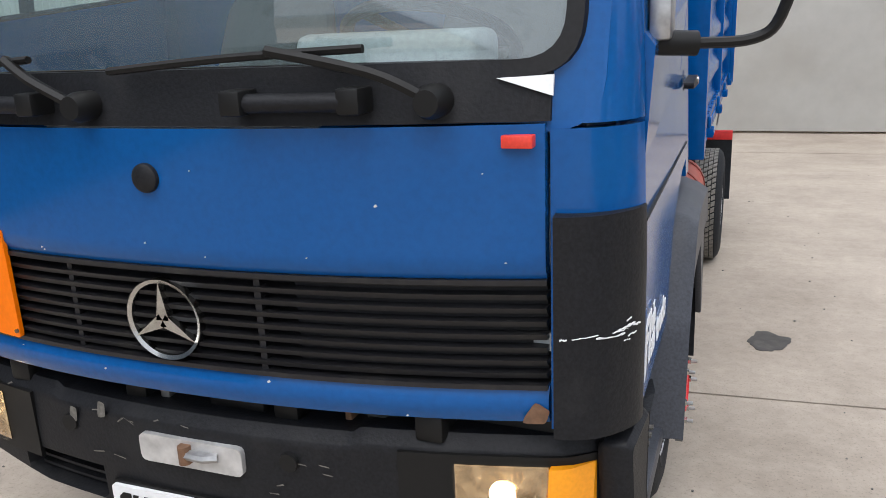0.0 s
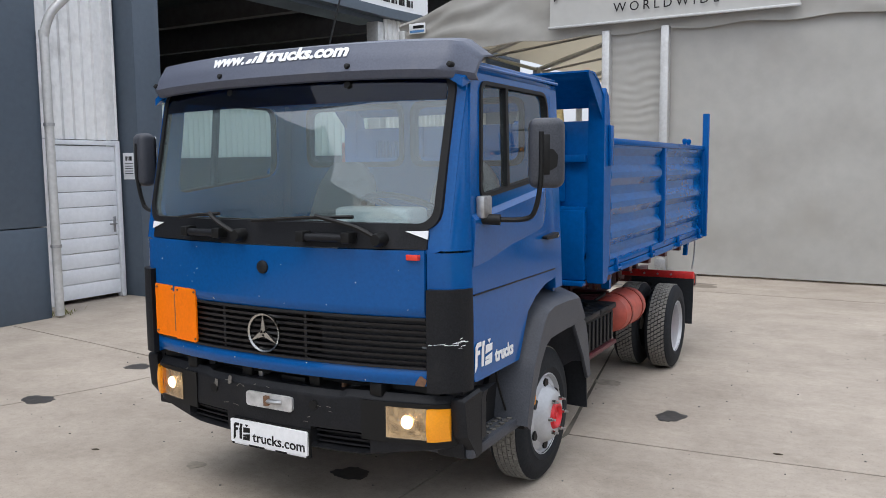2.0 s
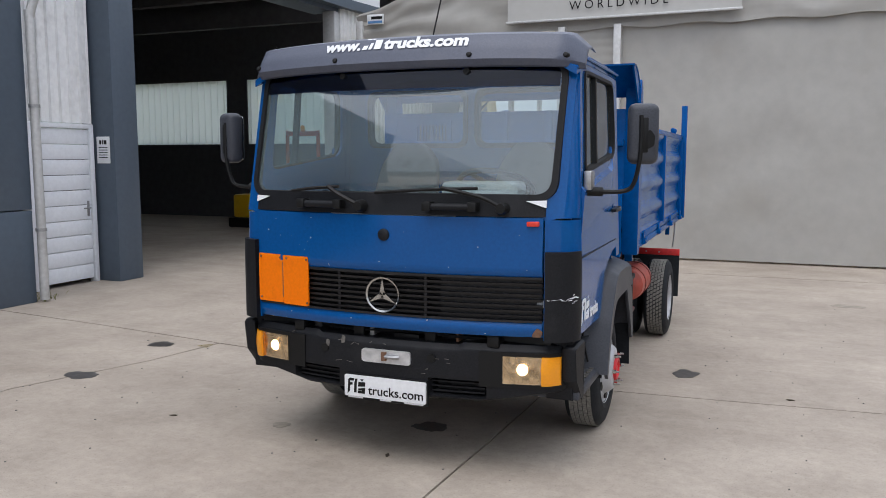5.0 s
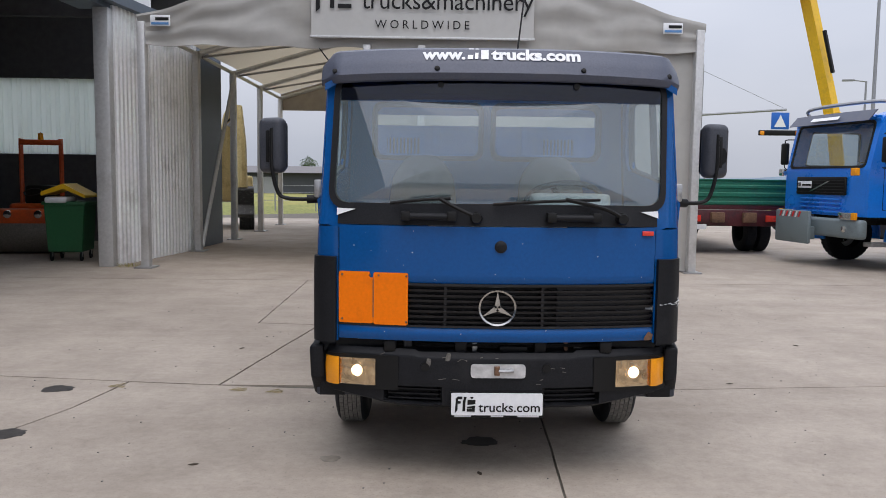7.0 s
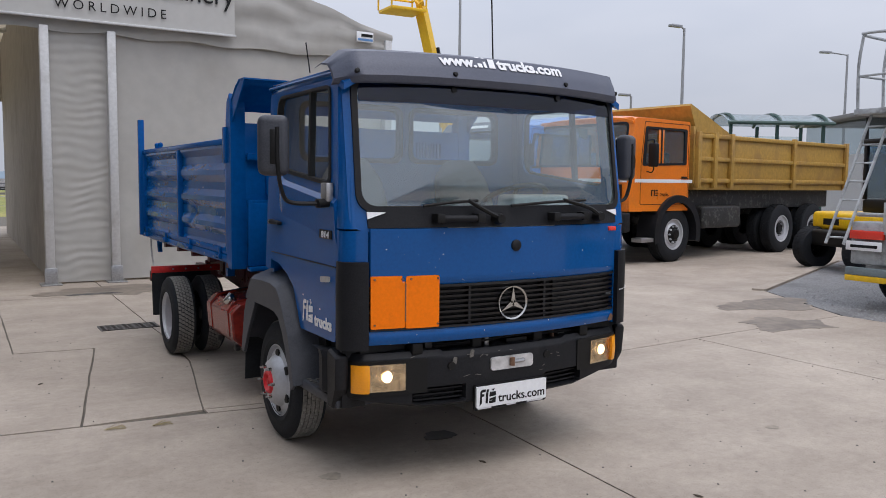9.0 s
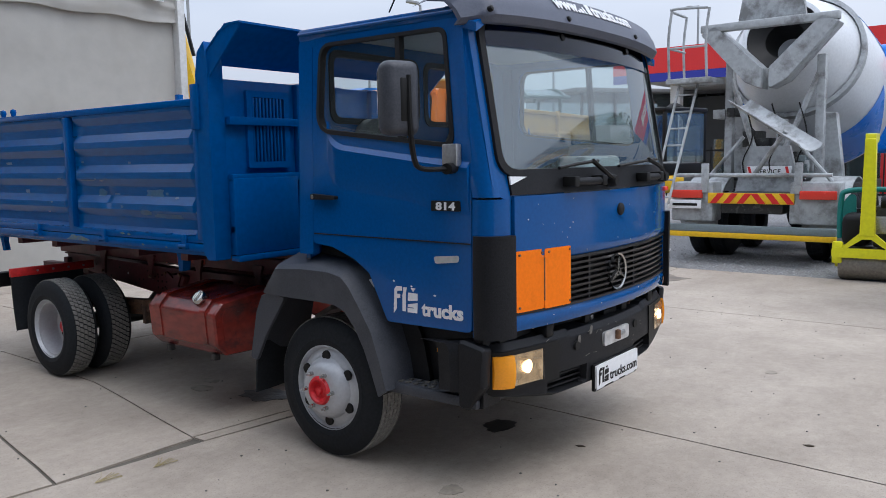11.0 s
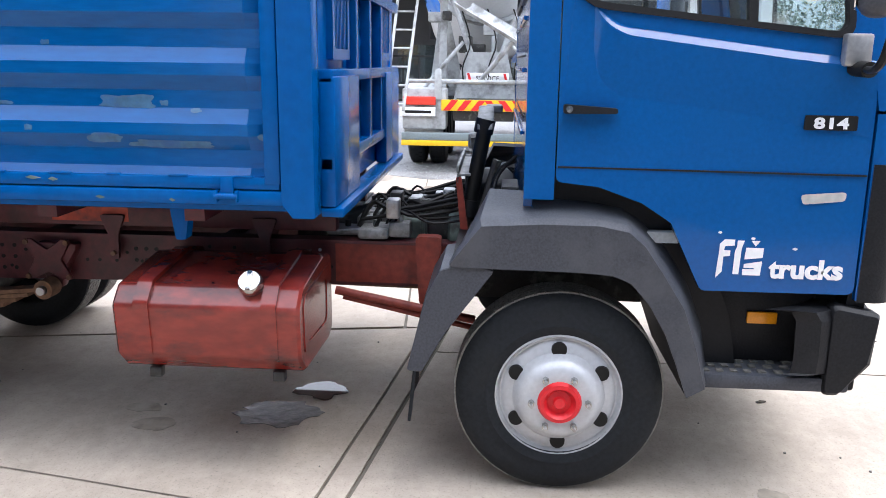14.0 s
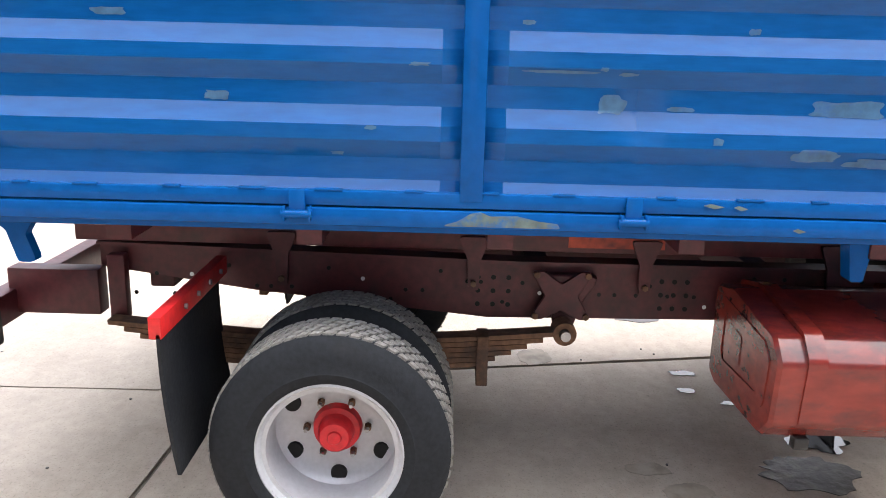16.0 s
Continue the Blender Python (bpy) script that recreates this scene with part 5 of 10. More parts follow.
for x in (-0.45, 0.45):
    se = part("seat", box(x - 0.26, x + 0.26, -0.55, -0.08, 1.30, 1.46, 0.05, 3), SEATCLOTH, truck, "grey cloth cab seat")
    part("backrest", slabgrid(14, 12, lambda u, v, s: Vector((x + (0.24 - 0.05 * v ** 2) * (2 * u - 1) * (1 - 0.22 * max(v - 0.8, 0) / 0.2), -0.17 + 0.17 * v + (0.11 if s else 0.04 * abs(2 * u - 1) ** 3), 1.44 + 0.50 * v - 0.05 * abs(2 * u - 1) ** 4 * v))), SEATCLOTH, se)
    part("pedestal", box(x - 0.2, x + 0.2, -0.5, -0.12, 1.06, 1.30, 0.02), INTERIOR, se)
part("engine_cover", box(-0.16, 0.16, -1.0, 0.07, 1.06, 1.42, 0.05, 3), INTERIOR, truck)
part("headliner", slabgrid(12, 4, lambda u, v, s: Vector((-0.95 + 1.9 * u, -1.0 + 1.07 * v, 2.385 - 0.02 * abs(2 * u - 1) ** 4 - (0.01 if s else 0)))), INTERIOR, truck)

# ---- wheels ----
WZ = 0.408


def wheel(sgn, xo, y, dual):
    """One front wheel or a pair of rear wheels; xo: the outer face of the outer tyre."""
    w = part("wheel", lathe([(0.216, -0.03), (0.251, -0.03), (0.255, -0.010), (0.244, -0.006), (0.231, -0.03), (0.221, -0.14), (0.216, -0.21)], (sgn * xo, y, WZ), (sgn, 0, 0), 48), SILVER, truck, "silver steel wheel with dark tyre")
    for k in range(2 if dual else 1):
        x = xo - 0.285 * k
        part("tyre", lathe([(0.243, -0.012), (0.26, 0.0), (0.285, 0.004), (0.290, 0.001), (0.330, 0.003), (0.380, -0.010), (0.404, -0.030), (0.404, -0.190), (0.380, -0.210), (0.330, -0.222), (0.26, -0.215), (0.243, -0.20)], (sgn * x, y, WZ + 0.004), (sgn, 0, 0), 64), RUBBER, w)
        tr = bmesh.new()
        for r_ in range(5):
            for i in range(60):
                q = 2 * math.pi * (i + 0.5 * (r_ % 2)) / 60
                x0 = x - 0.036 - r_ * 0.029
                dq = 0.042 if dual else 0.0538
                vs = []
                for rr_, e in ((0.398, 1.0), (0.4115, 0.88)):
                    for a, b in ((-1, 0), (1, 0), (1, 1), (-1, 1)):
                        qq = q + a * dq * e + (0.03 * (b - 0.5) if dual else 0)
                        vs.append(tr.verts.new((sgn * (x0 - 0.024 * b), y + math.cos(qq) * rr_, WZ + 0.004 + math.sin(qq) * rr_)))
                tr.faces.new(vs[4:])
                for a in range(4):
                    tr.faces.new((vs[a], vs[(a + 1) % 4], vs[4 + (a + 1) % 4], vs[4 + a]))
        tagged(part("tread", tr, TREAD, w, "dusty block tread"), kind="stuff")
    cx = sgn * xo
    holes = 8
    if not dual:
        pr = [(0.229, -0.035), (0.216, -0.02), (0.18, -0.012), (0.162, 0.02), (0.14, 0.045), (0.124, 0.05), (0.09, 0.052), (0.076, 0.052)]
    else:
        pr = [(0.229, -0.14), (0.216, -0.175), (0.184, -0.195), (0.14, -0.205), (0.108, -0.205), (0.076, -0.205)]
    part("disc", lathe(pr + [(r_ - 0.002, h - 0.012) for r_, h in reversed(pr)], (cx, y, WZ), (sgn, 0, 0), 48), SILVER, w)
    for k in range(6):
        q = 2 * math.pi * k / 6 + 0.5
        rr_, hh = (0.190, -0.010) if not dual else (0.180, -0.193)
        c = Vector((cx + sgn * hh, y + math.cos(q) * rr_, WZ + math.sin(q) * rr_))
        part("vent_hole", lathe([(0, 0.006), (0.029, 0.006), (0.031, -0.006)], c, (sgn, 0, 0), 14, closed=False), INK, w)
        q += 0.52
        rb = 0.108
        c = Vector((cx + sgn * ((0.052) if not dual else -0.204), y + math.cos(q) * rb, WZ + math.sin(q) * rb))
        nut = part("wheel_nut", rod(c, c + X * sgn * 0.022, 0.013, 6), CHROME if not dual else RUST, w)
        part("stud", rod(c + X * sgn * 0.022, c + X * sgn * 0.042, 0.007, 8), STEEL, nut)
    if not dual:
        hp = [(0.0, 0.062), (0.02, 0.064), (0.026, 0.052), (0.046, 0.046), (0.054, 0.060), (0.062, 0.070), (0.076, 0.068), (0.086, 0.050)]
    else:
        hp = [(0.0, -0.112), (0.022, -0.110), (0.026, -0.116), (0.050, -0.117), (0.058, -0.125), (0.064, -0.17), (0.082, -0.175), (0.088, -0.205)]
    part("hub", lathe(hp, (cx, y, WZ), (sgn, 0, 0), 28, closed=False), REDHUB, w, "red painted hub")
for sgn in (-1, 1):
    wheel(sgn, 1.03 if sgn < 0 else 1.015, -0.045, False)
    wheel(sgn, 1.085, 3.125, True)
part("front_axle", rod((-0.8, 0, 0.40), (0.8, 0, 0.40), 0.05, 12), GREASY, truck)
part("rear_axle", lathe([(0.0, -0.75), (0.07, -0.75), (0.075, -0.2), (0.17, -0.10), (0.17, 0.10), (0.075, 0.2), (0.07, 0.75), (0.0, 0.75)], (0, 3.15, 0.397), X, 20, closed=False), GREASY, truck)

# ---- chassis ----
for sgn in (-1, 1):
    M = lambda x0, x1: sorted((sgn * x0, sgn * x1))
    fr = part("frame_rail", prism([(-1.0, 0.66), (-1.0, 0.86), (2.5, 0.86), (4.12, 0.895), (4.12, 0.795), (3.5, 0.71), (2.6, 0.625), (1.6, 0.64), (0.6, 0.65)], lambda u, v, w: Vector((sgn * w, u, v)), 0.36, 0.40), CHASSIS, truck, "dark red chassis rail with bolt holes")
    part("flange", prism([(-1.0, 0.85), (-1.0, 0.864), (2.5, 0.864), (4.12, 0.900), (4.12, 0.888), (2.5, 0.85)], lambda u, v, w: Vector((sgn * w, u, v)), 0.34, 0.43), CHASSIS, fr)
    part("sub_frame", box(*M(0.35, 0.43), 0.95, 4.2, 0.905, 1.015, 0.006), CHASSIS, fr)
    part("top_runner", box(*M(0.36, 0.41), 0.95, 4.2, 1.02, 1.095, 0.006), CHASSIS, fr)
    part("red_patch", box(*M(0.4302, 0.433), 1.93, 2.30, 0.925, 0.995), ORANGERED, fr)
    random.seed(5)
    # white discs stand for daylight seen through the holes, the rest are black discs
    for k in range(46):
        yy, zz = 0.75 + 0.075 * k + random.uniform(-0.02, 0.02), random.choice((0.69, 0.73, 0.77, 0.81))
        part("bolt_hole", rod((sgn * 0.3995, yy, zz), (sgn * 0.402, yy, zz), 0.0085, 8), WHITE if (k % 9 == 4) else INK, fr)
    for yy in (1.28, 2.0, 2.66, 3.4):
        br = part("bracket", prism(rounded([(yy - 0.06, 0.96), (yy + 0.06, 0.96), (yy + 0.025, 0.87), (yy + 0.02, 0.75), (yy - 0.02, 0.75), (yy - 0.025, 0.87)], 0.01, 2), lambda u, v, w: Vector((sgn * w, u, v)), 0.432, 0.452), CHASSIS, fr)
        part("bolt", rod((sgn * 0.452, yy, 0.78), (sgn * 0.47, yy, 0.78), 0.012, 6), RUST, br)
    # leaf springs
    sp = part("leaf_spring", slabgrid(20, 1, lambda u, v, s: Vector((sgn * (0.47 + 0.07 * v), 2.33 + 1.72 * u, 0.605 - 0.05 * math.sin(math.pi * u) + (0 if s else 0.018)))), RUST, truck, "rusty leaf spring pack")
    for k in range(1, 6):
        a, b = 0.035 * k, 1 - 0.035 * k
        part("leaf", slabgrid(16, 1, lambda u, v, s: (lambda q: Vector((sgn * (0.47 + 0.07 * v), 2.33 + 1.72 * q, 0.605 - 0.021 * k - 0.05 * math.sin(math.pi * q) + (0 if s else 0.018))))(a + (b - a) * u)), RUST, sp)
    part("eye", lathe([(0.022, -0.04), (0.045, -0.04), (0.045, 0.04), (0.022, 0.04)], (sgn * 0.505, 2.31, 0.615), X, 20), RUST, sp)
    part("eye_pin", rod((sgn * 0.45, 2.31, 0.615), (sgn * 0.57, 2.31, 0.615), 0.02, 10), STEEL, sp)
    part("hanger", prism(rounded([(2.17, 0.82), (2.40, 0.82), (2.36, 0.72), (2.34, 0.60), (2.27, 0.60), (2.23, 0.72)], 0.02, 2), lambda u, v, w: Vector((sgn * w, u, v)), 0.402, 0.452, 0.006), CHASSIS, sp)
    hb_ = part("hanger_bracket", prism(rounded([(2.20, 0.84), (2.245, 0.84), (2.32, 0.79), (2.395, 0.84), (2.44, 0.84), (2.385, 0.74), (2.44, 0.645), (2.395, 0.645), (2.32, 0.68), (2.245, 0.645), (2.20, 0.645), (2.255, 0.74)], 0.014, 3), lambda u, v, w: Vector((sgn * w, u, v)), 0.453, 0.468, 0.004), CHASSIS, sp)
    for u_, v_ in ((2.222, 0.825), (2.418, 0.825), (2.222, 0.66), (2.418, 0.66)):
        part("bolt", rod((sgn * 0.468, u_, v_), (sgn * 0.478, u_, v_), 0.013, 6), RUST, hb_)
    for k in range(18):
        yy, zz = (1.82 + 0.05 * (k // 3) if k < 9 else 2.52 + 0.06 * ((k - 9) // 3)), 0.68 + 0.055 * (k % 3)
        part("rail_hole", rod((sgn * 0.3995, yy, zz), (sgn * 0.4022, yy, zz), 0.010, 10), INK, fr)
    for yy in (2.62, 3.70):
        part("clip", box(*M(0.455, 0.555), yy - 0.022, yy + 0.022, 0.40, 0.60, 0.004), RUST, sp)
    part("shackle", box(*M(0.42, 0.47), 4.0, 4.07, 0.60, 0.86, 0.01), CHASSIS, sp)
    # rear mud flap on its red bar
    fb = part("flap_bar", box(*M(0.42, 1.12), 3.62, 3.66, 0.785, 0.855, 0.004), surface("flap_bar_red", (0.6, 0.02, 0.02), 0.45), truck, "red bar carrying a rubber mud flap")
    part("mud_flap", slabgrid(4, 8, lambda u, v, s: Vector((sgn * (0.52 + 0.60 * u), 3.625 - 0.04 * (1 - v) ** 2 + (0.012 if s else 0), 0.335 + 0.465 * v))), RUBBER, fb)
    for k in range(4):
        part("bolt", rod((sgn * (0.52 + 0.13 * k), 3.618, 0.82), (sgn * (0.52 + 0.13 * k), 3.61, 0.82), 0.010, 8), STEEL, fb)
for yy in (0.6, 1.5, 2.4, 3.9):
    part("cross_member", box(-0.36, 0.36, yy - 0.05, yy + 0.05, 0.70, 0.84, 0.01), CHASSIS, truck)
ur = part("underride_bar", box(-0.98, 0.98, 4.42, 4.50, 0.60, 0.72, 0.01), CHASSIS, truck, "rear underride bar with tail lamps")
for sgn in (-1, 1):
    M = lambda x0, x1: sorted((sgn * x0, sgn * x1))
    part("arm", box(*M(0.40, 0.48), 4.1, 4.45, 0.62, 0.80, 0.006), CHASSIS, ur)
    tl = part("tail_lamp", box(*M(0.78, 0.98), 4.30, 4.40, 0.62, 0.75, 0.012), INK, ur)
    part("lens", box(*M(0.78, 0.98), 4.401, 4.42, 0.63, 0.74, 0.005), REDLENS, tl)
# engine and gearbox in the gap behind the cab
en = part("engine", box(-0.30, 0.30, -0.45, 0.55, 0.62, 1.0, 0.04), GREASY, truck, "greasy engine and gearbox behind the cab")
part("gearbox", lathe([(0, -0.3), (0.2, -0.3), (0.24, -0.1), (0.18, 0.15), (0.10, 0.5), (0, 0.5)], (0, 0.72, 0.78), Y, 18, closed=False), GREASY, en)
random.seed(11)
for k in range(16):
    x, y = random.uniform(-0.42, 0.42), random.uniform(0.14, 0.7)
    h = random.uniform(0.01, 0.07)
    part("fitting", box(x - random.uniform(0.02, 0.05), x + random.uniform(0.02, 0.05), y - 0.03, y + 0.03, 0.97, 0.99 + h, 0.008), STEEL if k % 3 == 0 else GREASY, en)
for k in range(9):
    x, y = random.uniform(-0.4, 0.3), random.uniform(0.15, 0.3)
    pts = [(x, y, 1.0), (x + random.uniform(-.1, .1), y + 0.12, 1.01 + random.uniform(0, .05)), (x + random.uniform(-.2, .2), y + 0.35, 1.0), (x + random.uniform(-.2, .2), y + 0.62, 0.95)]
    part("hose", tube(smooth_path(pts, 5), random.choice((0.005, 0.007, 0.010)), 6), INK, en)
ENGREEN = surface("engine_green_paint", (0.10, 0.135, 0.12), 0.5, vary=0.3, grain=30, bump=0.15, stain=(0.03, 0.03, 0.028), stain_amount=0.45, stain_size=12)
PALEALU = surface("cast_aluminium", (0.24, 0.245, 0.245), 0.5, metal=0.4, vary=0.25, grain=35, bump=0.2, stain=(0.10, 0.095, 0.09), stain_amount=0.4, stain_size=14)
gb = part("gear_housing", prism(rounded([(-0.27, 0.78), (-0.27, 0.93), (-0.20, 0.99), (-0.06, 0.99), (0.0, 0.92), (0.0, 0.78)], 0.03, 3), lambda u, v, w: Vector((u, w, v)), 0.47, 0.70, 0.01), ENGREEN, en, "grey-green cast gear housing")
part("housing_rib", box(-0.275, 0.005, 0.555, 0.575, 0.80, 1.0, 0.006), ENGREEN, gb)
part("housing_cap", lathe([(0, 0.03), (0.03, 0.028), (0.036, 0.0), (0.036, -0.02)], (-0.13, 0.62, 0.99), Z, 16, closed=False), PALEALU, gb)
part("valve_cover", prism(rounded([(-0.38, 0.84), (-0.36, 0.95), (-0.26, 1.0), (-0.02, 1.0), (0.04, 0.94), (0.06, 0.84)], 0.03, 3), lambda u, v, w: Vector((u, w, v)), 0.16, 0.44, 0.012), ENGREEN, en)
for k, (x, y, z, a, b, c) in enumerate(((-0.34, 0.78, 0.875, 0.10, 0.07, 0.045), (-0.30, 0.92, 0.875, 0.07, 0.09, 0.03), (-0.24, 0.84, 0.90, 0.05, 0.04, 0.05), (-0.10, 0.80, 0.90, 0.09, 0.06, 0.06), (-0.37, 0.66, 0.88, 0.04, 0.05, 0.07), (0.12, 0.60, 0.92, 0.10, 0.12, 0.06))):
    vb = part("valve_block", box(x - a, x + a, y - b, y + b, z, z + c, 0.012), PALEALU, en)
    part("union", rod((x, y, z + c), (x, y, z + c + 0.03), 0.014, 8), INK if k % 2 else PALEALU, vb)
for k in range(16):
    x, y = -0.40 + 0.035 * k, 0.70 + 0.2 * ((k * 7) % 5) / 5
    pts = [(x, y, 0.91), (x + 0.04, y - 0.06, 1.0 + 0.01 * (k % 4)), (x - 0.05 + 0.02 * (k % 3), y - 0.2, 0.96 + 0.02 * (k % 3)), (x + 0.03, 0.24, 0.99 + 0.05 * (k % 3))]
    part("hose", tube(smooth_path(pts, 5), (0.006, 0.009, 0.012)[k % 3], 6), INK, en)
st_ = part("cab_lock", box(-0.50, 0.20, 0.335, 0.395, 1.185, 1.195, 0.002), PALEALU, truck, "metal cab lock frame with the black tilt cylinder")
for z in (1.150, 1.196):
    part("channel_lip", box(-0.50, 0.20, 0.385, 0.397, z, z + 0.034, 0.003), PALEALU, st_)
for k in range(6):
    part("channel_hole", rod((-0.44 + 0.11 * k, 0.396, 1.205), (-0.44 + 0.11 * k, 0.3985, 1.205), 0.009, 10), INK, st_)
part("upper_bracket", prism(rounded([(-0.50, 1.375), (-0.47, 1.43), (-0.30, 1.47), (-0.05, 1.46), (0.03, 1.40), (0.0, 1.36), (-0.14, 1.41), (-0.34, 1.41)], 0.015, 2), lambda u, v, w: Vector((u, w, v)), 0.24, 0.31, 0.006), PALEALU, st_)
part("catch", box(-0.30, -0.18, 0.20, 0.28, 1.44, 1.475, 0.012), PALEALU, st_)
part("catch_arm", prism(rounded([(-0.20, 1.30), (-0.16, 1.33), (0.06, 1.22), (0.04, 1.19)], 0.01, 2), lambda u, v, w: Vector((u, w, v)), 0.30, 0.325, 0.004), GREASY, st_)
part("catch_arm", prism(rounded([(-0.42, 1.34), (-0.38, 1.36), (-0.12, 1.27), (-0.14, 1.24)], 0.01, 2), lambda u, v, w: Vector((u, w, v)), 0.315, 0.34, 0.004), PALEALU, st_)
part("cylinder_block", box(-0.20, -0.10, 0.29, 0.36, 1.27, 1.34, 0.012), PALEALU, st_)
tc = part("tilt_cylinder", rod((-0.45, 0.335, 1.06), (-0.45, 0.275, 1.40), 0.033, 16), INK, st_)
part("cylinder_head", rod((-0.45, 0.285, 1.365), (-0.45, 0.273, 1.425), 0.043, 16), BLACKP, tc)
part("cylinder_foot", rod((-0.45, 0.345, 1.0), (-0.45, 0.333, 1.075), 0.041, 16), BLACKP, tc)
part("piston_rod", rod((-0.45, 0.36, 0.86), (-0.45, 0.343, 1.02), 0.018, 12), STEEL, tc)
part("red_stay", prism(rounded([(0.375, 1.18), (0.40, 1.18), (0.365, 0.86), (0.285, 0.80), (0.27, 0.84), (0.335, 0.90)], 0.01, 2), lambda u, v, w: Vector((w, u, v)), -0.50, -0.47), CHASSISRED, st_)
for x0, y0, z0, x1, y1, z1 in ((-0.52, 0.30, 0.95, -0.52, 0.22, 1.26), (0.18, 0.36, 0.86, 0.16, 0.37, 1.20), (-0.38, 0.30, 0.90, -0.36, 0.31, 1.18), (-0.05, 0.36, 0.86, 0.02, 0.36, 1.19)):
    part("post", rod((x0, y0, z0), (x1, y1, z1), 0.020, 8), GREASY, st_)
part("fan_shroud", prism(rounded([(-0.30, 0.95), (-0.33, 1.12), (-0.14, 1.17), (0.08, 1.15), (0.12, 0.95)], 0.04, 3), lambda u, v, w: Vector((u, w, v)), 0.14, 0.30, 0.02), INK, st_)
for k in range(5):
    x = -0.70 + 0.10 * k
    part("cab_hose", tube(smooth_path([(x, 0.14, 1.30 - 0.03 * k), (x + 0.03, 0.21, 1.22), (x - 0.02 + 0.02 * k, 0.25, 1.10), (x + 0.06, 0.30, 0.93)], 5), (0.007, 0.010, 0.013)[k % 3], 6), INK if k != 2 else PALEALU, st_)
part("hose_bracket", box(-0.80, -0.58, 0.13, 0.20, 1.15, 1.19, 0.006), GREASY, st_)
part("link_bar", rod((-0.55, 0.93, 0.665), (-0.55, 0.30, 0.545), 0.020, 10), CHASSISRED, truck)
part("link_bar", rod((-0.53, 0.90, 0.63), (-0.53, 0.30, 0.50), 0.014, 10), CHASSISRED, truck)
part("spring_hanger_front", prism(rounded([(0.46, 0.9), (0.58, 0.9), (0.56, 0.58), (0.48, 0.58)], 0.02, 2), lambda u, v, w: Vector((w, u, v)), -0.47, -0.402), CHASSISRED, truck)
for sgn in (-1, 1):
    part("front_rail_face", box(*sorted((sgn * 0.4005, sgn * 0.405)), 0.32, 0.96, 0.662, 0.846), CHASSISRED, truck)
part("exhaust", rod((0.2, 0.5, 0.5), (0.2, 3.6, 0.55), 0.045, 12), RUST, truck)
# fuel tank on the kerb side
tk = part("fuel_tank", prism(rounded([(-0.45, 0.47), (-0.45, 0.82), (-0.62, 0.855), (-0.98, 0.81), (-1.045, 0.74), (-1.03, 0.53), (-0.96, 0.455), (-0.52, 0.44)], 0.035, 4), lambda u, v, w: Vector((u, w, v - 0.012)), 0.97, 1.72, 0.012), TANKRED, truck, "red painted steel fuel tank with a chrome cap")
for y0 in (1.09, 1.60):
    part("strap", ring(rounded([(-0.445, 0.435), (-0.445, 0.825), (-0.62, 0.862), (-0.985, 0.816), (-1.052, 0.742), (-1.037, 0.526), (-0.964, 0.448), (-0.515, 0.433)], 0.035, 4), rounded([(-0.46, 0.45), (-0.46, 0.81), (-0.62, 0.845), (-0.97, 0.80), (-1.035, 0.735), (-1.02, 0.54), (-0.955, 0.462), (-0.53, 0.45)], 0.035, 4), y0 - 0.03, y0 + 0.03, lambda u, v, w: Vector((u, w, v)), 1), TANKRED, tk)
    part("foot", box(-0.99, -0.95, y0 - 0.04, y0 + 0.01, 0.405, 0.448, 0.006), GREASY, tk)
part("end_embossing", ring(rounded([(-0.52, 0.48), (-0.52, 0.78), (-0.95, 0.76), (-0.98, 0.72), (-0.97, 0.52)], 0.04, 3), rounded([(-0.57, 0.53), (-0.57, 0.73), (-0.90, 0.72), (-0.93, 0.68), (-0.92, 0.55)], 0.04, 3), 0.966, 0.98, lambda u, v, w: Vector((u, w, v)), 1), TANKRED, tk)
part("end_embossing", ring(rounded([(-0.52, 0.50), (-0.52, 0.79), (-0.93, 0.76), (-0.98, 0.71), (-0.97, 0.54)], 0.04, 3), rounded([(-0.57, 0.55), (-0.57, 0.74), (-0.90, 0.72), (-0.93, 0.68), (-0.92, 0.57)], 0.04, 3), 1.712, 1.724, lambda u, v, w: Vector((u, w, v)), 1), TANKRED, tk)
part("end_dimple", patch(rounded([(-0.60, 0.57), (-0.60, 0.71), (-0.74, 0.70), (-0.74, 0.58)], 0.02, 3), lambda u, v, w: Vector((u, 1.7225, v)), 1), TANKRED, tk)
cp = part("cap", lathe([(0.0, 0.045), (0.042, 0.045), (0.05, 0.03), (0.05, 0), (0.035, -0.02)], (-0.985, 1.17, 0.805), (-0.75, 0, 0.66), 24, closed=False), CHROME, tk, "chrome filler cap")
part("ridge", box(-0.01, 0.01, -0.04, 0.04, 0, 0.012, 0.003), CHROME, cp).matrix_basis = Matrix.Translation(Vector((-0.985, 1.17, 0.805)) + Vector((-0.75, 0, 0.66)) * 0.045) @ Vector((-0.75, 0, 0.66)).to_track_quat("Z", "Y").to_matrix().to_4x4()
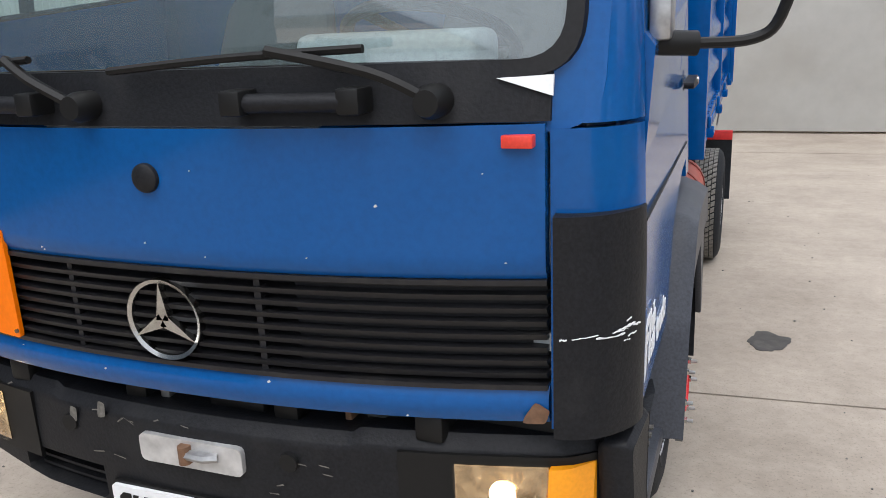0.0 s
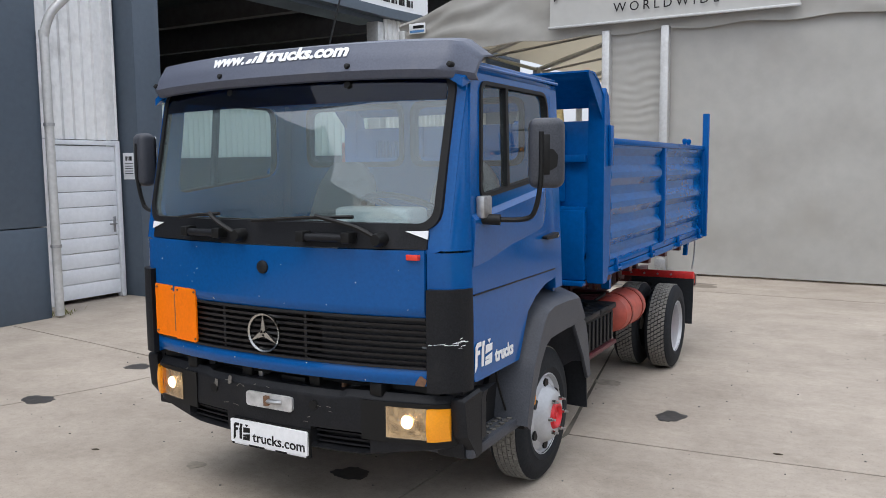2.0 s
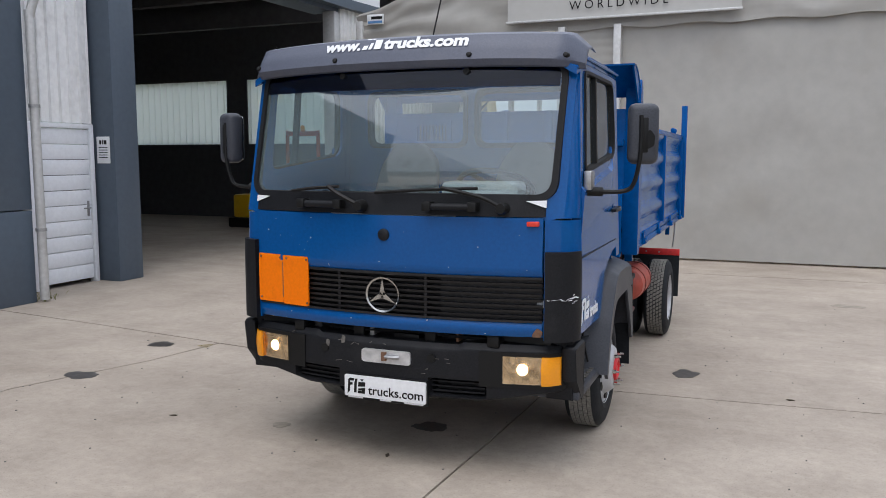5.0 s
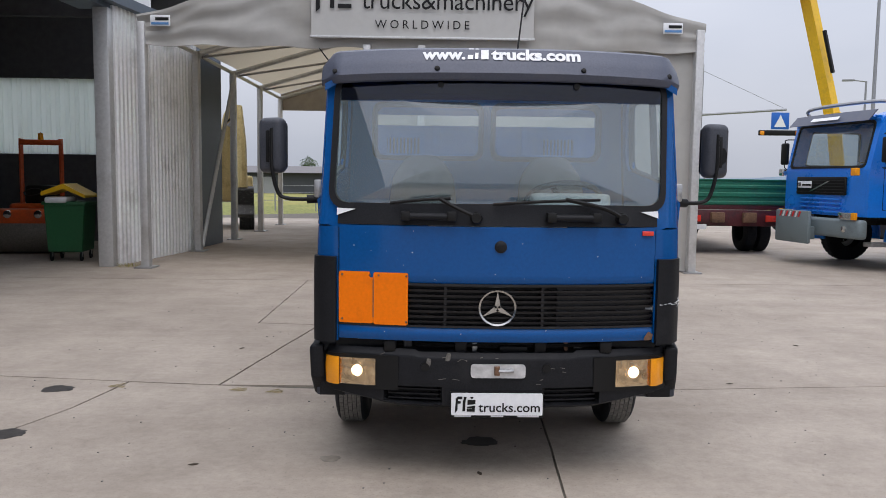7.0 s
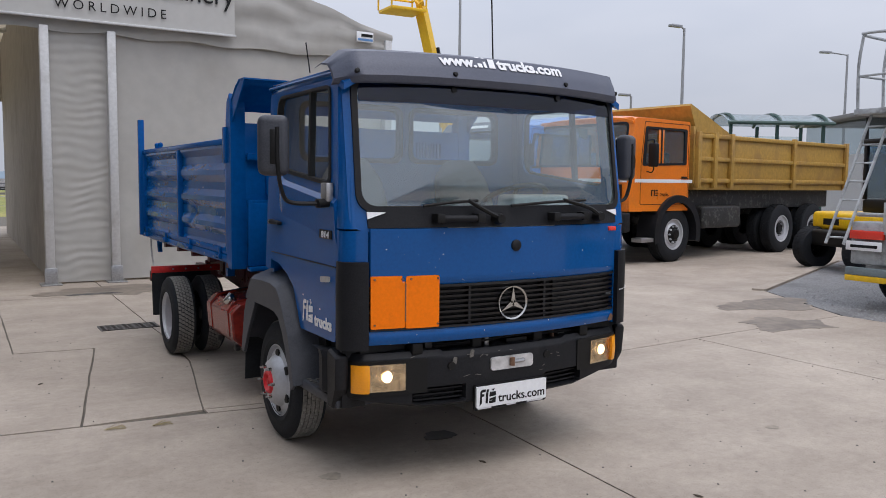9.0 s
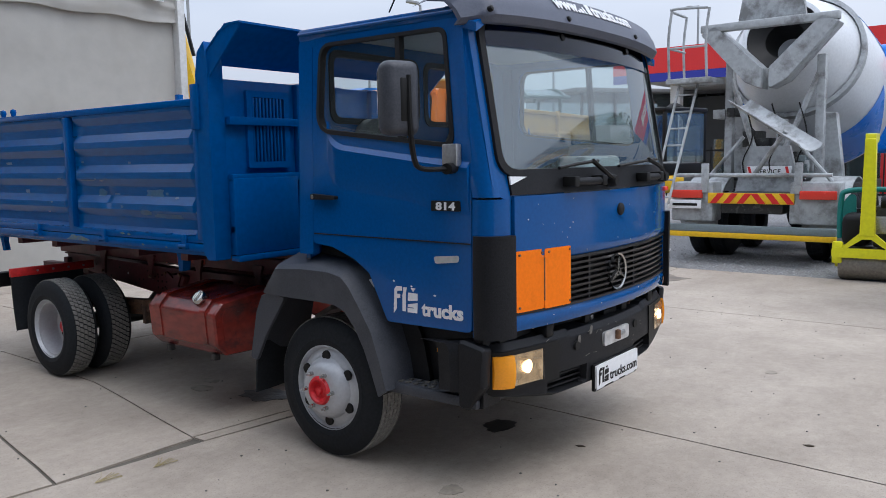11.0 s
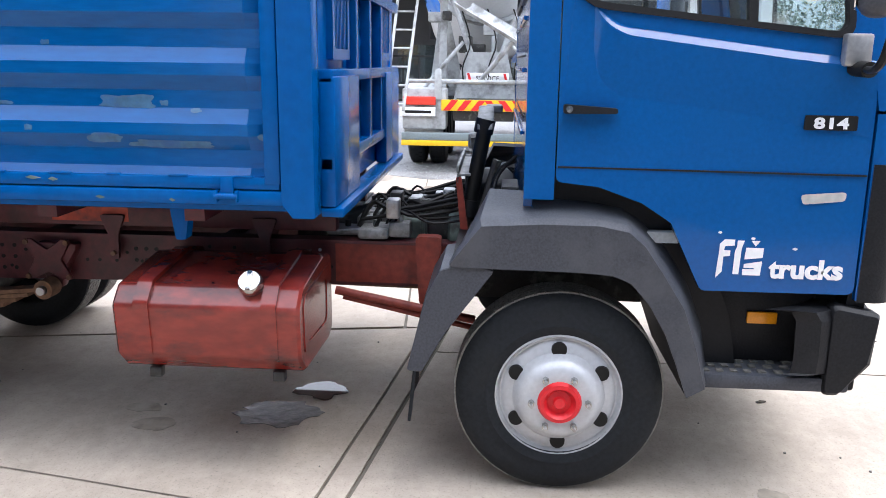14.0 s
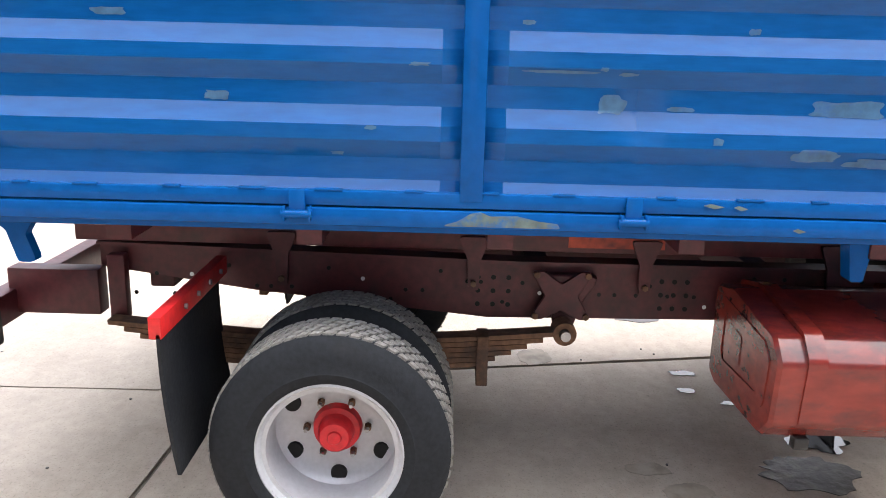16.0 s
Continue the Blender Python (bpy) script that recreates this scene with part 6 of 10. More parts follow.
# driver's side: air tank and battery box
at = part("air_tank", lathe([(0, -0.34), (0.09, -0.33), (0.148, -0.28), (0.155, -0.2), (0.155, 0.2), (0.148, 0.28), (0.09, 0.33), (0, 0.34)], (0.85, 2.02, 0.72), Y, 28, closed=False), surface("air_tank_red", (0.42, 0.075, 0.05), 0.45, vary=0.15, grain=20, stain=(0.28, 0.06, 0.045), stain_amount=0.3, stain_size=4), truck, "dull red cylindrical air tank")
for yy in (1.86, 2.18):
    part("strap", lathe([(0.155, -0.015), (0.161, -0.015), (0.161, 0.015), (0.155, 0.015)], (0.85, yy, 0.72), Y, 28), CHASSISRED, at)
part("bracket", box(0.41, 0.72, 1.84, 1.88, 0.60, 0.84, 0.01), CHASSIS, at)
part("bracket", box(0.41, 0.72, 2.16, 2.20, 0.60, 0.84, 0.01), CHASSIS, at)
bx = part("battery_box", box(0.45, 0.93, 0.84, 1.60, 0.55, 0.80, 0.02), INK, truck, "black battery box with strapped lids")
for k in range(8):
    part("rib", box(0.93, 0.942, 0.87 + 0.09 * k, 0.91 + 0.09 * k, 0.57, 0.78, 0.003), BLACKP, bx)
for y0, y1 in ((0.83, 1.21), (1.225, 1.61)):
    ld = part("battery_lid", box(0.44, 0.95, y0, y1, 0.803, 0.85, 0.014), BLACKP, bx)
    part("lid_strap", box(0.44, 0.955, (y0 + y1) / 2 - 0.02, (y0 + y1) / 2 + 0.02, 0.845, 0.856, 0.003), RUBBER, ld)
    for k in range(3):
        part("cell_cap", rod((0.55 + 0.13 * k, y0 + 0.08, 0.85), (0.55 + 0.13 * k, y0 + 0.08, 0.866), 0.022, 12), INK, ld)
part("carrier", box(0.41, 0.95, 0.82, 1.62, 0.515, 0.548, 0.006), CHASSIS, bx)
part("battery_cable", tube(smooth_path([(0.80, 1.55, 0.86), (0.84, 1.66, 0.90), (0.70, 1.74, 0.88), (0.44, 1.80, 0.84)], 6), 0.011, 8), INK, bx)

# ---- tipper bed ----
BY0, BY1, BZ0, BZT, BXO = 0.92, 4.46, 1.135, 2.09, 1.045
bed = part("tipper_bed", box(-0.98, 0.98, BY0 + 0.05, BY1 - 0.02, 1.10, 1.18, 0.008), BED, truck, "bright blue steel tipper bed with ribbed side walls")
for yy in (1.4, 2.0, 2.6, 3.2, 3.8):
    part("floor_beam", box(-0.95, 0.95, yy - 0.04, yy + 0.04, 1.05, 1.0995), CHASSIS, bed)
PER, RIB = 0.2125, 0.031
def rib_x(z):
    """Depth of the ribbed sheet below its outer face."""
    t = ((BZT + 0.03 - z) / PER + 1e-6) % 1.0
    if t < 0.25:
        return RIB * (1 - t / 0.25)
    if t < 0.45:
        return 0.0
    if t < 0.70:
        return RIB * (t - 0.45) / 0.25
    return RIB
def dent_at(y, z):
    return 0.026 * math.exp(-((y - 2.215) ** 2 + (z - 1.465) ** 2) / 0.0045)
for sgn in (-1, 1):
    M = lambda x0, x1: sorted((sgn * x0, sgn * x1))
    zs = [1.235, BZT - 0.046]
    k = 0
    for k in range(6):
        for f in (0.0, 0.25, 0.45, 0.70):
            z = BZT + 0.03 - PER * (k + f)
            if 1.24 < z < BZT - 0.05:
                zs.append(z)
    zs = sorted(set(zs))
    gate = part("side_gate", box(*M(BXO - 0.055, BXO + 0.004), BY0 + 0.11, BY1 - 0.02, BZT - 0.045, BZT, 0.008), BED, bed, "ribbed drop side with worn paint")
    for y0, y1 in ((BY0 + 0.165, 2.665), (2.735, BY1 - 0.07)):
        bmg = bmesh.new()
        cols = []
        ny = 40
        for i in range(ny + 1):
            yy = y0 + (y1 - y0) * i / ny
            end = 0.06
            col = []
            for zz in zs:
                d = rib_x(zz)
                if i in (0, ny):
                    d = RIB
                yq = yy if i in (0, ny) else y0 + end + (y1 - y0 - 2 * end) * (i - 1) / (ny - 2)
                dent = dent_at(yq, zz) if sgn < 0 else 0
                wv = 0.004 * noise.noise(Vector((yq * 3, zz * 5, sgn)))
                col.append(bmg.verts.new((sgn * (BXO - 0.006 - d - dent + wv), yq, zz)))
            cols.append(col)
        for a, b in zip(cols, cols[1:]):
            for j in range(len(zs) - 1):
                bmg.faces.new((a[j], a[j + 1], b[j + 1], b[j]))
        rs = part("ribbed_sheet", bmg, BEDWORN, gate)
        rs.data.set_sharp_from_angle(angle=radians(12))
        part("inner_sheet", box(*M(BXO - 0.075, BXO - 0.06), y0, y1, 1.24, BZT - 0.05), BED, gate)
    for y0, y1 in ((BY0 + 0.105, BY0 + 0.165), (2.665, 2.735), (BY1 - 0.07, BY1 - 0.01)):
        part("upright", box(*M(BXO - 0.055, BXO + 0.006), y0, y1, 1.215, BZT - 0.046, 0.006), BED, gate)
    part("bottom_rail", box(*M(BXO - 0.055, BXO + 0.003), BY0 + 0.11, BY1 - 0.02, 1.195, 1.24, 0.005), BED, gate)
    part("sill", box(*M(BXO - 0.10, BXO + 0.008), BY0 + 0.02, BY1, BZ0, 1.190, 0.006), BED, bed)
    for yy in (1.225, 2.218, 3.215, 4.18):
        la = part("latch", box(*M(BXO + 0.006, BXO + 0.022), yy - 0.025, yy + 0.025, 1.17, 1.245, 0.005), BED, gate, "blue hinge latch")
        part("pin", rod((sgn * (BXO + 0.025), yy - 0.045, 1.172), (sgn * (BXO + 0.025), yy + 0.045, 1.172), 0.013, 10), BED, la)
        for dy in (-0.042, 0.034):
            part("lug", box(*M(BXO + 0.006, BXO + 0.035), yy + dy, yy + dy + 0.008, 1.150, 1.195, 0.002), BED, la)
    random.seed(3)
    for k in range(14):
        yy = 1.15 + 0.24 * k + random.uniform(-0.04, 0.04)
        part("weld", box(*M(BXO - 0.01, BXO + 0.006), yy, yy + random.uniform(0.05, 0.09), 1.238, 1.246, 0.003), BED, gate)
    if sgn < 0:
        def on_sheet(u, v, w):
            return Vector((sgn * (BXO - 0.006 - rib_x(v) - dent_at(u, v) + 0.0022 + 0.004 * noise.noise(Vector((u * 3, v * 5, sgn)))), u, v))
        def worn(yc, zc, ry, rz, seed, m_=PRIMER):
            pts = []
            for n_ in range(30):
                q = 2 * math.pi * n_ / 30
                f = 1 + 0.40 * noise.noise(Vector((math.cos(q) * 1.6, math.sin(q) * 1.6, seed))) + 0.14 * noise.noise(Vector((math.cos(q) * 5, math.sin(q) * 5, seed + 7)))
                pts.append((yc + ry * f * math.copysign(abs(math.cos(q)) ** 0.7, math.cos(q)), zc + rz * f * math.copysign(abs(math.sin(q)) ** 0.6, math.sin(q))))
            part("bare_patch", patch(rounded(pts, 0.004, 2), on_sheet, 5), m_, gate)
        for k, (yc, zc, ry, rz) in enumerate(((2.30, 1.500, 0.045, 0.024), (2.09, 1.492, 0.040, 0.007), (1.610, 1.505, 0.105, 0.026), (1.465, 1.500, 0.016, 0.010), (1.345, 1.475, 0.020, 0.007), (1.69, 1.372, 0.070, 0.016), (1.42, 1.352, 0.17, 0.014), (1.065, 1.384, 0.045, 0.014), (1.905, 1.708, 0.016, 0.010), (2.55, 1.718, 0.018, 0.006), (2.33, 1.598, 0.012, 0.006), (2.45, 1.588, 0.11, 0.004), (2.26, 1.585, 0.030, 0.005), (1.985, 1.405, 0.016, 0.011), (3.00, 1.422, 0.016, 0.006), (3.10, 1.345, 0.02, 0.006), (2.86, 1.60, 0.03, 0.005), (3.45, 1.50, 0.04, 0.014), (3.75, 1.72, 0.05, 0.010))):
            worn(yc, zc, ry, rz, 3.7 * k)
        SILLWORN = surface("rusty_primer", (0.10, 0.14, 0.13), 0.6, vary=0.3, grain=30, stain=(0.01, 0.11, 0.3), stain_amount=0.5, stain_size=14)
        part("bare_patch", plate([rounded([(2.43, 1.143), (2.79, 1.143), (2.74, 1.158), (2.70, 1.183), (2.67, 1.188), (2.64, 1.176), (2.56, 1.179), (2.50, 1.165), (2.44, 1.158)], 0.006, 3)], BXO + 0.005, BXO + 0.0095, lambda u, v, w: Vector((sgn * w, u, v))), SILLWORN, bed)
        for yy, zz, w_ in ((1.72, 1.155, 0.02), (1.98, 1.222, 0.03), (1.90, 1.218, 0.02), (1.44, 1.150, 0.012)):
            part("bare_patch", plate([[(yy - w_, zz), (yy, zz - 0.006), (yy + w_, zz + 0.002), (yy + 0.3 * w_, zz + 0.008)]], BXO + 0.002, BXO + 0.0098, lambda u, v, w: Vector((sgn * w, u, v))), SILLWORN, bed)
    # corner post and head board wing
    part("front_post", prism(rounded([(0.895, 1.09), (0.98, 1.09), (1.02, 1.14), (1.02, 2.22), (0.99, 2.36), (0.92, 2.42), (0.895, 2.30)], 0.008, 2), lambda u, v, w: Vector((sgn * w, u, v)), BXO - 0.10, BXO + 0.012, 0.004), BED, bed)
    part("side_bracket", box(*M(BXO + 0.012, BXO + 0.03), 0.985, 1.06, 1.9, 2.17, 0.004), BED, bed)
    part("tail_post", box(*M(BXO - 0.02, BXO + 0.04), BY1 - 0.06, BY1 + 0.005, 1.15, 2.42, 0.006), BED, bed)
    part("stake_bracket", prism(rounded([(1.42, 1.14), (1.51, 1.14), (1.485, 0.97), (1.445, 0.97)], 0.01, 2), lambda u, v, w: Vector((sgn * w, u, v)), 0.88, 0.94), BED, bed)
    for yy in (3.6, 3.78):
        part("top_knob", lathe([(0, 0.06), (0.02, 0.05), (0.024, 0.03), (0.014, 0.0)], (sgn * (BXO - 0.03), yy, BZT), Z, 12, closed=False), BED, gate)
    hk = part("tail_hook", prism(rounded([(4.04, 1.14), (4.22, 1.14), (4.15, 1.07), (4.12, 0.97), (4.06, 0.97), (4.09, 1.06)], 0.015, 2), lambda u, v, w: Vector((sgn * w, u, v)), 0.92, 0.96), BED, bed)
    part("chain", tube(smooth_path([(sgn * 1.0, 4.26, 1.13), (sgn * 1.0, 4.24, 0.95), (sgn * 0.99, 4.20, 0.82)], 4), 0.008, 6), STEEL, hk)
tg = part("tail_gate", slabgrid(2, 20, lambda u, v, s: Vector((-0.99 + 1.98 * u, BY1 - 0.045 + 0.03 * (math.sin(v * 26) > 0) + (0.02 if s else 0), 1.19 + 0.90 * v))), BED, bed, "ribbed tail gate")
# head board with louvred panels and a sloping cab guard
hb = part("head_board", box(-0.95, 0.95, 0.90, 0.955, 1.12, 2.20, 0.008), BED, bed, "blue head board with louvres and a sloping cab guard")
for x in (-0.62, 0.62):
    part("louvre_frame", ring(rrect(x - 0.17, x + 0.17, 1.66, 2.14, 0.01, 2), rrect(x - 0.13, x + 0.13, 1.70, 2.10, 0.01, 2), 0.872, 0.902, along_y, 1), BED, hb)
    # black sheet on the board stands for the shade between the slats
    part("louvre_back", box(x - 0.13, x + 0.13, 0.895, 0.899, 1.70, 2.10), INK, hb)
    for k in range(9):
        part("louvre_slat", box(x - 0.125 + 0.028 * k, x - 0.110 + 0.028 * k, 0.876, 0.897, 1.70, 2.10, 0.002), BED, hb)
for x in (-0.36, 0.0, 0.36):
    part("stiffener", box(x - 0.03, x + 0.03, 0.855, 0.902, 1.30, 2.20, 0.006), BED, hb)
for z in (1.28, 1.60, 1.95):
    part("cross_rail", box(-0.94, 0.94, 0.845, 0.8985, z - 0.025, z + 0.025, 0.006), BED, hb)
for sgn in (-1, 1):
    part("lower_box", box(*sorted((sgn * 0.42, sgn * 0.94)), 0.838, 0.8985, 1.115, 1.60, 0.008), BED, hb)
part("lower_shelf", box(-0.94, 0.94, 0.81, 0.8985, 1.075, 1.112, 0.006), BED, hb)
part("cab_guard", slabgrid(12, 4, lambda u, v, s: Vector((-1.05 + 2.1 * u, 0.99 - 0.42 * v, 2.30 + 0.20 * min(v * 1.6, 1.0) - (0.012 if s else 0)))), BED, hb)
for sgn in (-1, 1):
    part("guard_wing", plate([[(0.99, 2.20), (0.99, 2.31), (0.72, 2.50), (0.57, 2.50), (0.60, 2.46), (0.90, 2.20)]], BXO - 0.012, BXO, lambda u, v, w: Vector((sgn * w, u, v))), BED, hb)


# the truck's true size: drawn a little large, so every part is brought down about the ground under the front axle
REAR = {ob.name for ob in truck.children if ob.name.split(".")[0] == "wheel" and ob.data.vertices[0].co.y > 1.5}
for ob in truck.children_recursive:
    to_truck = ob.matrix_basis.copy()
    up = ob.parent
    rear = ob.name in REAR or up.name in REAR or (up.parent is not None and up.parent.name in REAR)
    while up is not truck:
        to_truck = up.matrix_basis @ to_truck
        up = up.parent
    back = to_truck.inverted()
    for v in ob.data.vertices:
        p = to_truck @ v.co
        if rear:
            p = Vector((p.x, 3.125 + 0.965 * (p.y - 3.125), 0.965 * p.z))
        lift = min(max((p.z - 1.2) / 1.1, 0.0), 1.0)
        fore = min(max((-1.055 - p.y) / 0.08, 0.0), 1.0)
        y = 0.953 * p.y + 0.042 if p.y > -0.8 else -0.7204 + 1.15 * (p.y + 0.8)
        v.co = back @ Vector((p.x - 0.02 * fore, y, (0.957 + 0.018 * lift) * p.z))
# ---- other vehicles in the yard ----
ORANGEP = surface("orange_truck_paint", (0.80, 0.20, 0.012), 0.3, vary=0.08, grain=30, bump=0.02, stain=(0.6, 0.17, 0.03), stain_amount=0.25, stain_size=2, coat=0.4)
OCHRE = surface("ochre_bed_paint", (0.42, 0.25, 0.05), 0.5, vary=0.15, grain=14, bump=0.06, stain=(0.30, 0.17, 0.05), stain_amount=0.4, stain_size=1.6)
SKYBLUE = surface("bright_blue_truck_paint", (0.006, 0.19, 0.72), 0.28, vary=0.06, grain=30, bump=0.02, coat=0.5)
WHITEP = surface("white_truck_paint", (0.66, 0.68, 0.70), 0.3, vary=0.05, grain=25, bump=0.02, stain=(0.58, 0.60, 0.62), stain_amount=0.15, stain_size=1.5, coat=0.4)
GREYP = surface("grey_bumper_plastic", (0.17, 0.21, 0.22), 0.5, vary=0.1, grain=40, bump=0.05, stain=(0.12, 0.14, 0.15), stain_amount=0.3, stain_size=3)
GREENP = surface("green_dropside_paint", (0.012, 0.14, 0.085), 0.4, vary=0.15, grain=20, bump=0.04, stain=(0.03, 0.10, 0.07), stain_amount=0.3, stain_size=3)
MIXGREY = surface("grey_mixer_paint", (0.38, 0.40, 0.41), 0.5, vary=0.12, grain=16, bump=0.08, stain=(0.15, 0.15, 0.145), stain_amount=0.45, stain_size=3)
YELLOW = surface("machine_yellow", (0.80, 0.48, 0.01), 0.4, vary=0.08, grain=25, bump=0.03, stain=(0.55, 0.33, 0.03), stain_amount=0.25, stain_size=3)
LIME = surface("lime_yellow_paint", (0.75, 0.72, 0.008), 0.35, vary=0.06, grain=25, bump=0.03, stain=(0.5, 0.47, 0.03), stain_amount=0.2, stain_size=6)
TEAL = surface("teal_plastic", (0.005, 0.17, 0.15), 0.4, vary=0.08, grain=30, bump=0.02)
DARKGLASS = pane("dark_cab_glass", (0.66, 0.72, 0.74), 1.9, 0.14)
DRUMSTEEL = surface("worn_drum_steel", (0.22, 0.20, 0.17), 0.5, metal=0.5, vary=0.2, grain=30, bump=0.1)
REDP = surface("signal_red", (0.65, 0.02, 0.02), 0.4, vary=0.06, grain=20, bump=0.01)
DEEPBLUE = surface("deep_blue_panel", (0.02, 0.03, 0.30), 0.4, vary=0.06, grain=20, bump=0.01)
WOODP = surface("pallet_wood", (0.30, 0.20, 0.11), 0.8, vary=0.25, grain=20, bump=0.2, stretch=(1, 1, 8))
BINGREEN = surface("green_bin_plastic", (0.012, 0.10, 0.035), 0.5, vary=0.08, grain=30, bump=0.03)
ORANGEM = surface("orange_machine_paint", (0.62, 0.09, 0.015), 0.45, vary=0.1, grain=25, bump=0.03, stain=(0.3, 0.07, 0.03), stain_amount=0.3, stain_size=3)


def far_wheel(parent, x, y, r, width, rim, dual=False, hub=None):
    """A road wheel whose outer face is at x, facing away from the middle of the vehicle."""
    s = 1 if x > 0 else -1
    w = part("wheel", lathe([(r * 0.34, -0.05), (r * 0.52, -0.05), (r * 0.56, -0.01), (r * 0.53, -0.012), (r * 0.50, -0.09), (r * 0.34, -0.10 if dual else -0.02)], (x, y, r), (s, 0, 0), 28), rim, parent)
    for k in range(2 if dual else 1):
        xx = x - s * (width + 0.05) * k
        part("tyre", lathe([(r * 0.54, -0.02), (r * 0.62, 0.0), (r * 0.86, 0.0), (r * 0.97, -0.03), (r, -0.07), (r, -width + 0.06), (r * 0.95, -width + 0.02), (r * 0.6, -width), (r * 0.5, -width + 0.02)], (xx, y, r), (s, 0, 0), 40), RUBBER, w)
        tr = bmesh.new()
        for i in range(34):
            q = 2 * math.pi * i / 34
            for j in range(3):
                qq = q + (0.09 if j == 1 else 0)
                x0 = xx - s * (0.05 + j * (width - 0.1) / 3)
                x1 = x0 - s * (width - 0.1) / 3.6
                vs = [tr.verts.new((xa, y + math.cos(qa) * rr, r + math.sin(qa) * rr)) for rr in (r * 0.985, r * 1.015) for xa, qa in ((x0, qq - 0.06), (x0, qq + 0.06), (x1, qq + 0.06), (x1, qq - 0.06))]
                tr.faces.new(vs[4:])
                for a in range(4):
                    tr.faces.new((vs[a], vs[(a + 1) % 4], vs[4 + (a + 1) % 4], vs[4 + a]))
        tagged(part("tread", tr, RUBBER, w), kind="stuff")
    d = -0.10 if dual else 0.0
    part("hub", lathe([(0, d + 0.05), (r * 0.17, d + 0.045), (r * 0.20, d), (r * 0.34, d - 0.02)], (x, y, r), (s, 0, 0), 20, closed=False), hub or INK, w)
    for k in range(10):
        q = 2 * math.pi * k / 10
        c = Vector((x + s * (d - 0.015), y + math.cos(q) * r * 0.29, r + math.sin(q) * r * 0.29))
        part("wheel_nut", rod(c, c + X * s * 0.035, 0.018, 6), rim, w)
    return w


def cab_shell(parent, hw, yf, yr, z0, zb, zt, lean, paint, win, glass=DARKGLASS, bulge=0.06):
    """A forward-control cab: front wall, windscreen, doors with windows, roof, rear wall and a dim inside."""
    def F(u, v, w):
        return Vector((u, yf + bulge * (abs(u) / hw) ** 2 + max(v - zb, 0) * lean + w, v))
    cb = part("cab", slabgrid(16, 6, lambda u, v, s: F(-hw + 0.05 + (2 * hw - 0.1) * u, z0 + (zb - z0) * v, 0.0 if not s else 0.05)), paint, parent)
    part("front_frame", ring(rrect(-hw + 0.02, hw - 0.02, zb, zt, 0.06, 4), rrect(-hw + 0.13, hw - 0.13, zb + 0.06, zt - 0.10, 0.10, 4), 0.0, 0.05, F, 2), paint, cb)
    part("windscreen_seal", ring(rrect(-hw + 0.11, hw - 0.11, zb + 0.04, zt - 0.08, 0.11, 4), rrect(-hw + 0.15, hw - 0.15, zb + 0.085, zt - 0.125, 0.09, 4), -0.012, 0.02, F, 1), SEAL, cb)
    ws_ = part("windscreen", patch(rrect(-hw + 0.12, hw - 0.12, zb + 0.05, zt - 0.09, 0.10, 4), lambda u, v, w: F(u, v, 0.008), 4), glass, cb)
    ws_.visible_shadow = False
    for s in (-1, 1):
        fs = lambda u, v, w: Vector((s * (hw - w), u, v))
        yq = yf + bulge
        out = rounded([(yq, z0), (yq, zb), (yq + lean * (zt - zb), zt), (yr, zt), (yr, z0)], [0.02, 0.02, 0.12, 0.06, 0.02], 4)
        wl_ = rounded(win, 0.05, 4)
        sd = part("side", plate([out, wl_], 0.0, 0.05, fs), paint, cb)
        c = sum((Vector(p) for p in win), Vector((0, 0))) / len(win)
        grow = rounded([c + (Vector(p) - c) * 1.06 for p in win], 0.05, 4)
        shr = rounded([c + (Vector(p) - c) * 0.93 for p in win], 0.05, 4)
        part("window_seal", ring(grow, shr, -0.008, 0.02, fs, 1), SEAL, sd)
        g = part("side_window", patch(wl_, lambda u, v, w: fs(u, v, 0.02), 2), glass, sd)
        g.visible_shadow = False
        part("door_seam", ring(rounded([(win[0][0] - 0.08, z0 + 0.12), (win[0][0] - 0.08, zb + 0.1), (win[1][0] - 0.06, zt - 0.06), (win[2][0] + 0.1, zt - 0.06), (win[2][0] + 0.1, z0 + 0.12)], 0.03, 2), rounded([(win[0][0] - 0.07, z0 + 0.13), (win[0][0] - 0.07, zb + 0.1), (win[1][0] - 0.05, zt - 0.07), (win[2][0] + 0.09, zt - 0.07), (win[2][0] + 0.09, z0 + 0.13)], 0.03, 2), -0.003, 0.01, fs, 1), INK, sd)
        part("handle", box(*sorted((s * hw, s * (hw + 0.03))), win[2][0] - 0.12, win[2][0] + 0.04, zb - 0.16, zb - 0.12, 0.008), INK, sd)
    part("roof", slabgrid(12, 8, lambda u, v, s: Vector((-hw + 0.02 + (2 * hw - 0.04) * u, yf + bulge + lean * (zt - zb) - 0.04 + (yr - yf - bulge - lean * (zt - zb) + 0.04) * v, zt + 0.07 - 0.09 * abs(2 * u - 1) ** 5 - 0.05 * abs(2 * v - 1) ** 6 - (0.05 if s else 0)))), paint, cb)
    part("rear_wall", plate([[(-hw + 0.05, z0), (hw - 0.05, z0), (hw - 0.05, zt), (-hw + 0.05, zt)], rrect(-hw * 0.55, hw * 0.55, zb + 0.2, zt - 0.2, 0.06, 3)], yr - 0.05, yr - 0.005, along_y), paint, cb)
    part("dashboard", box(-hw + 0.08, hw - 0.08, yf + bulge + 0.05, yf + 0.4, zb - 0.25, zb + 0.04, 0.04), INTERIOR, cb)
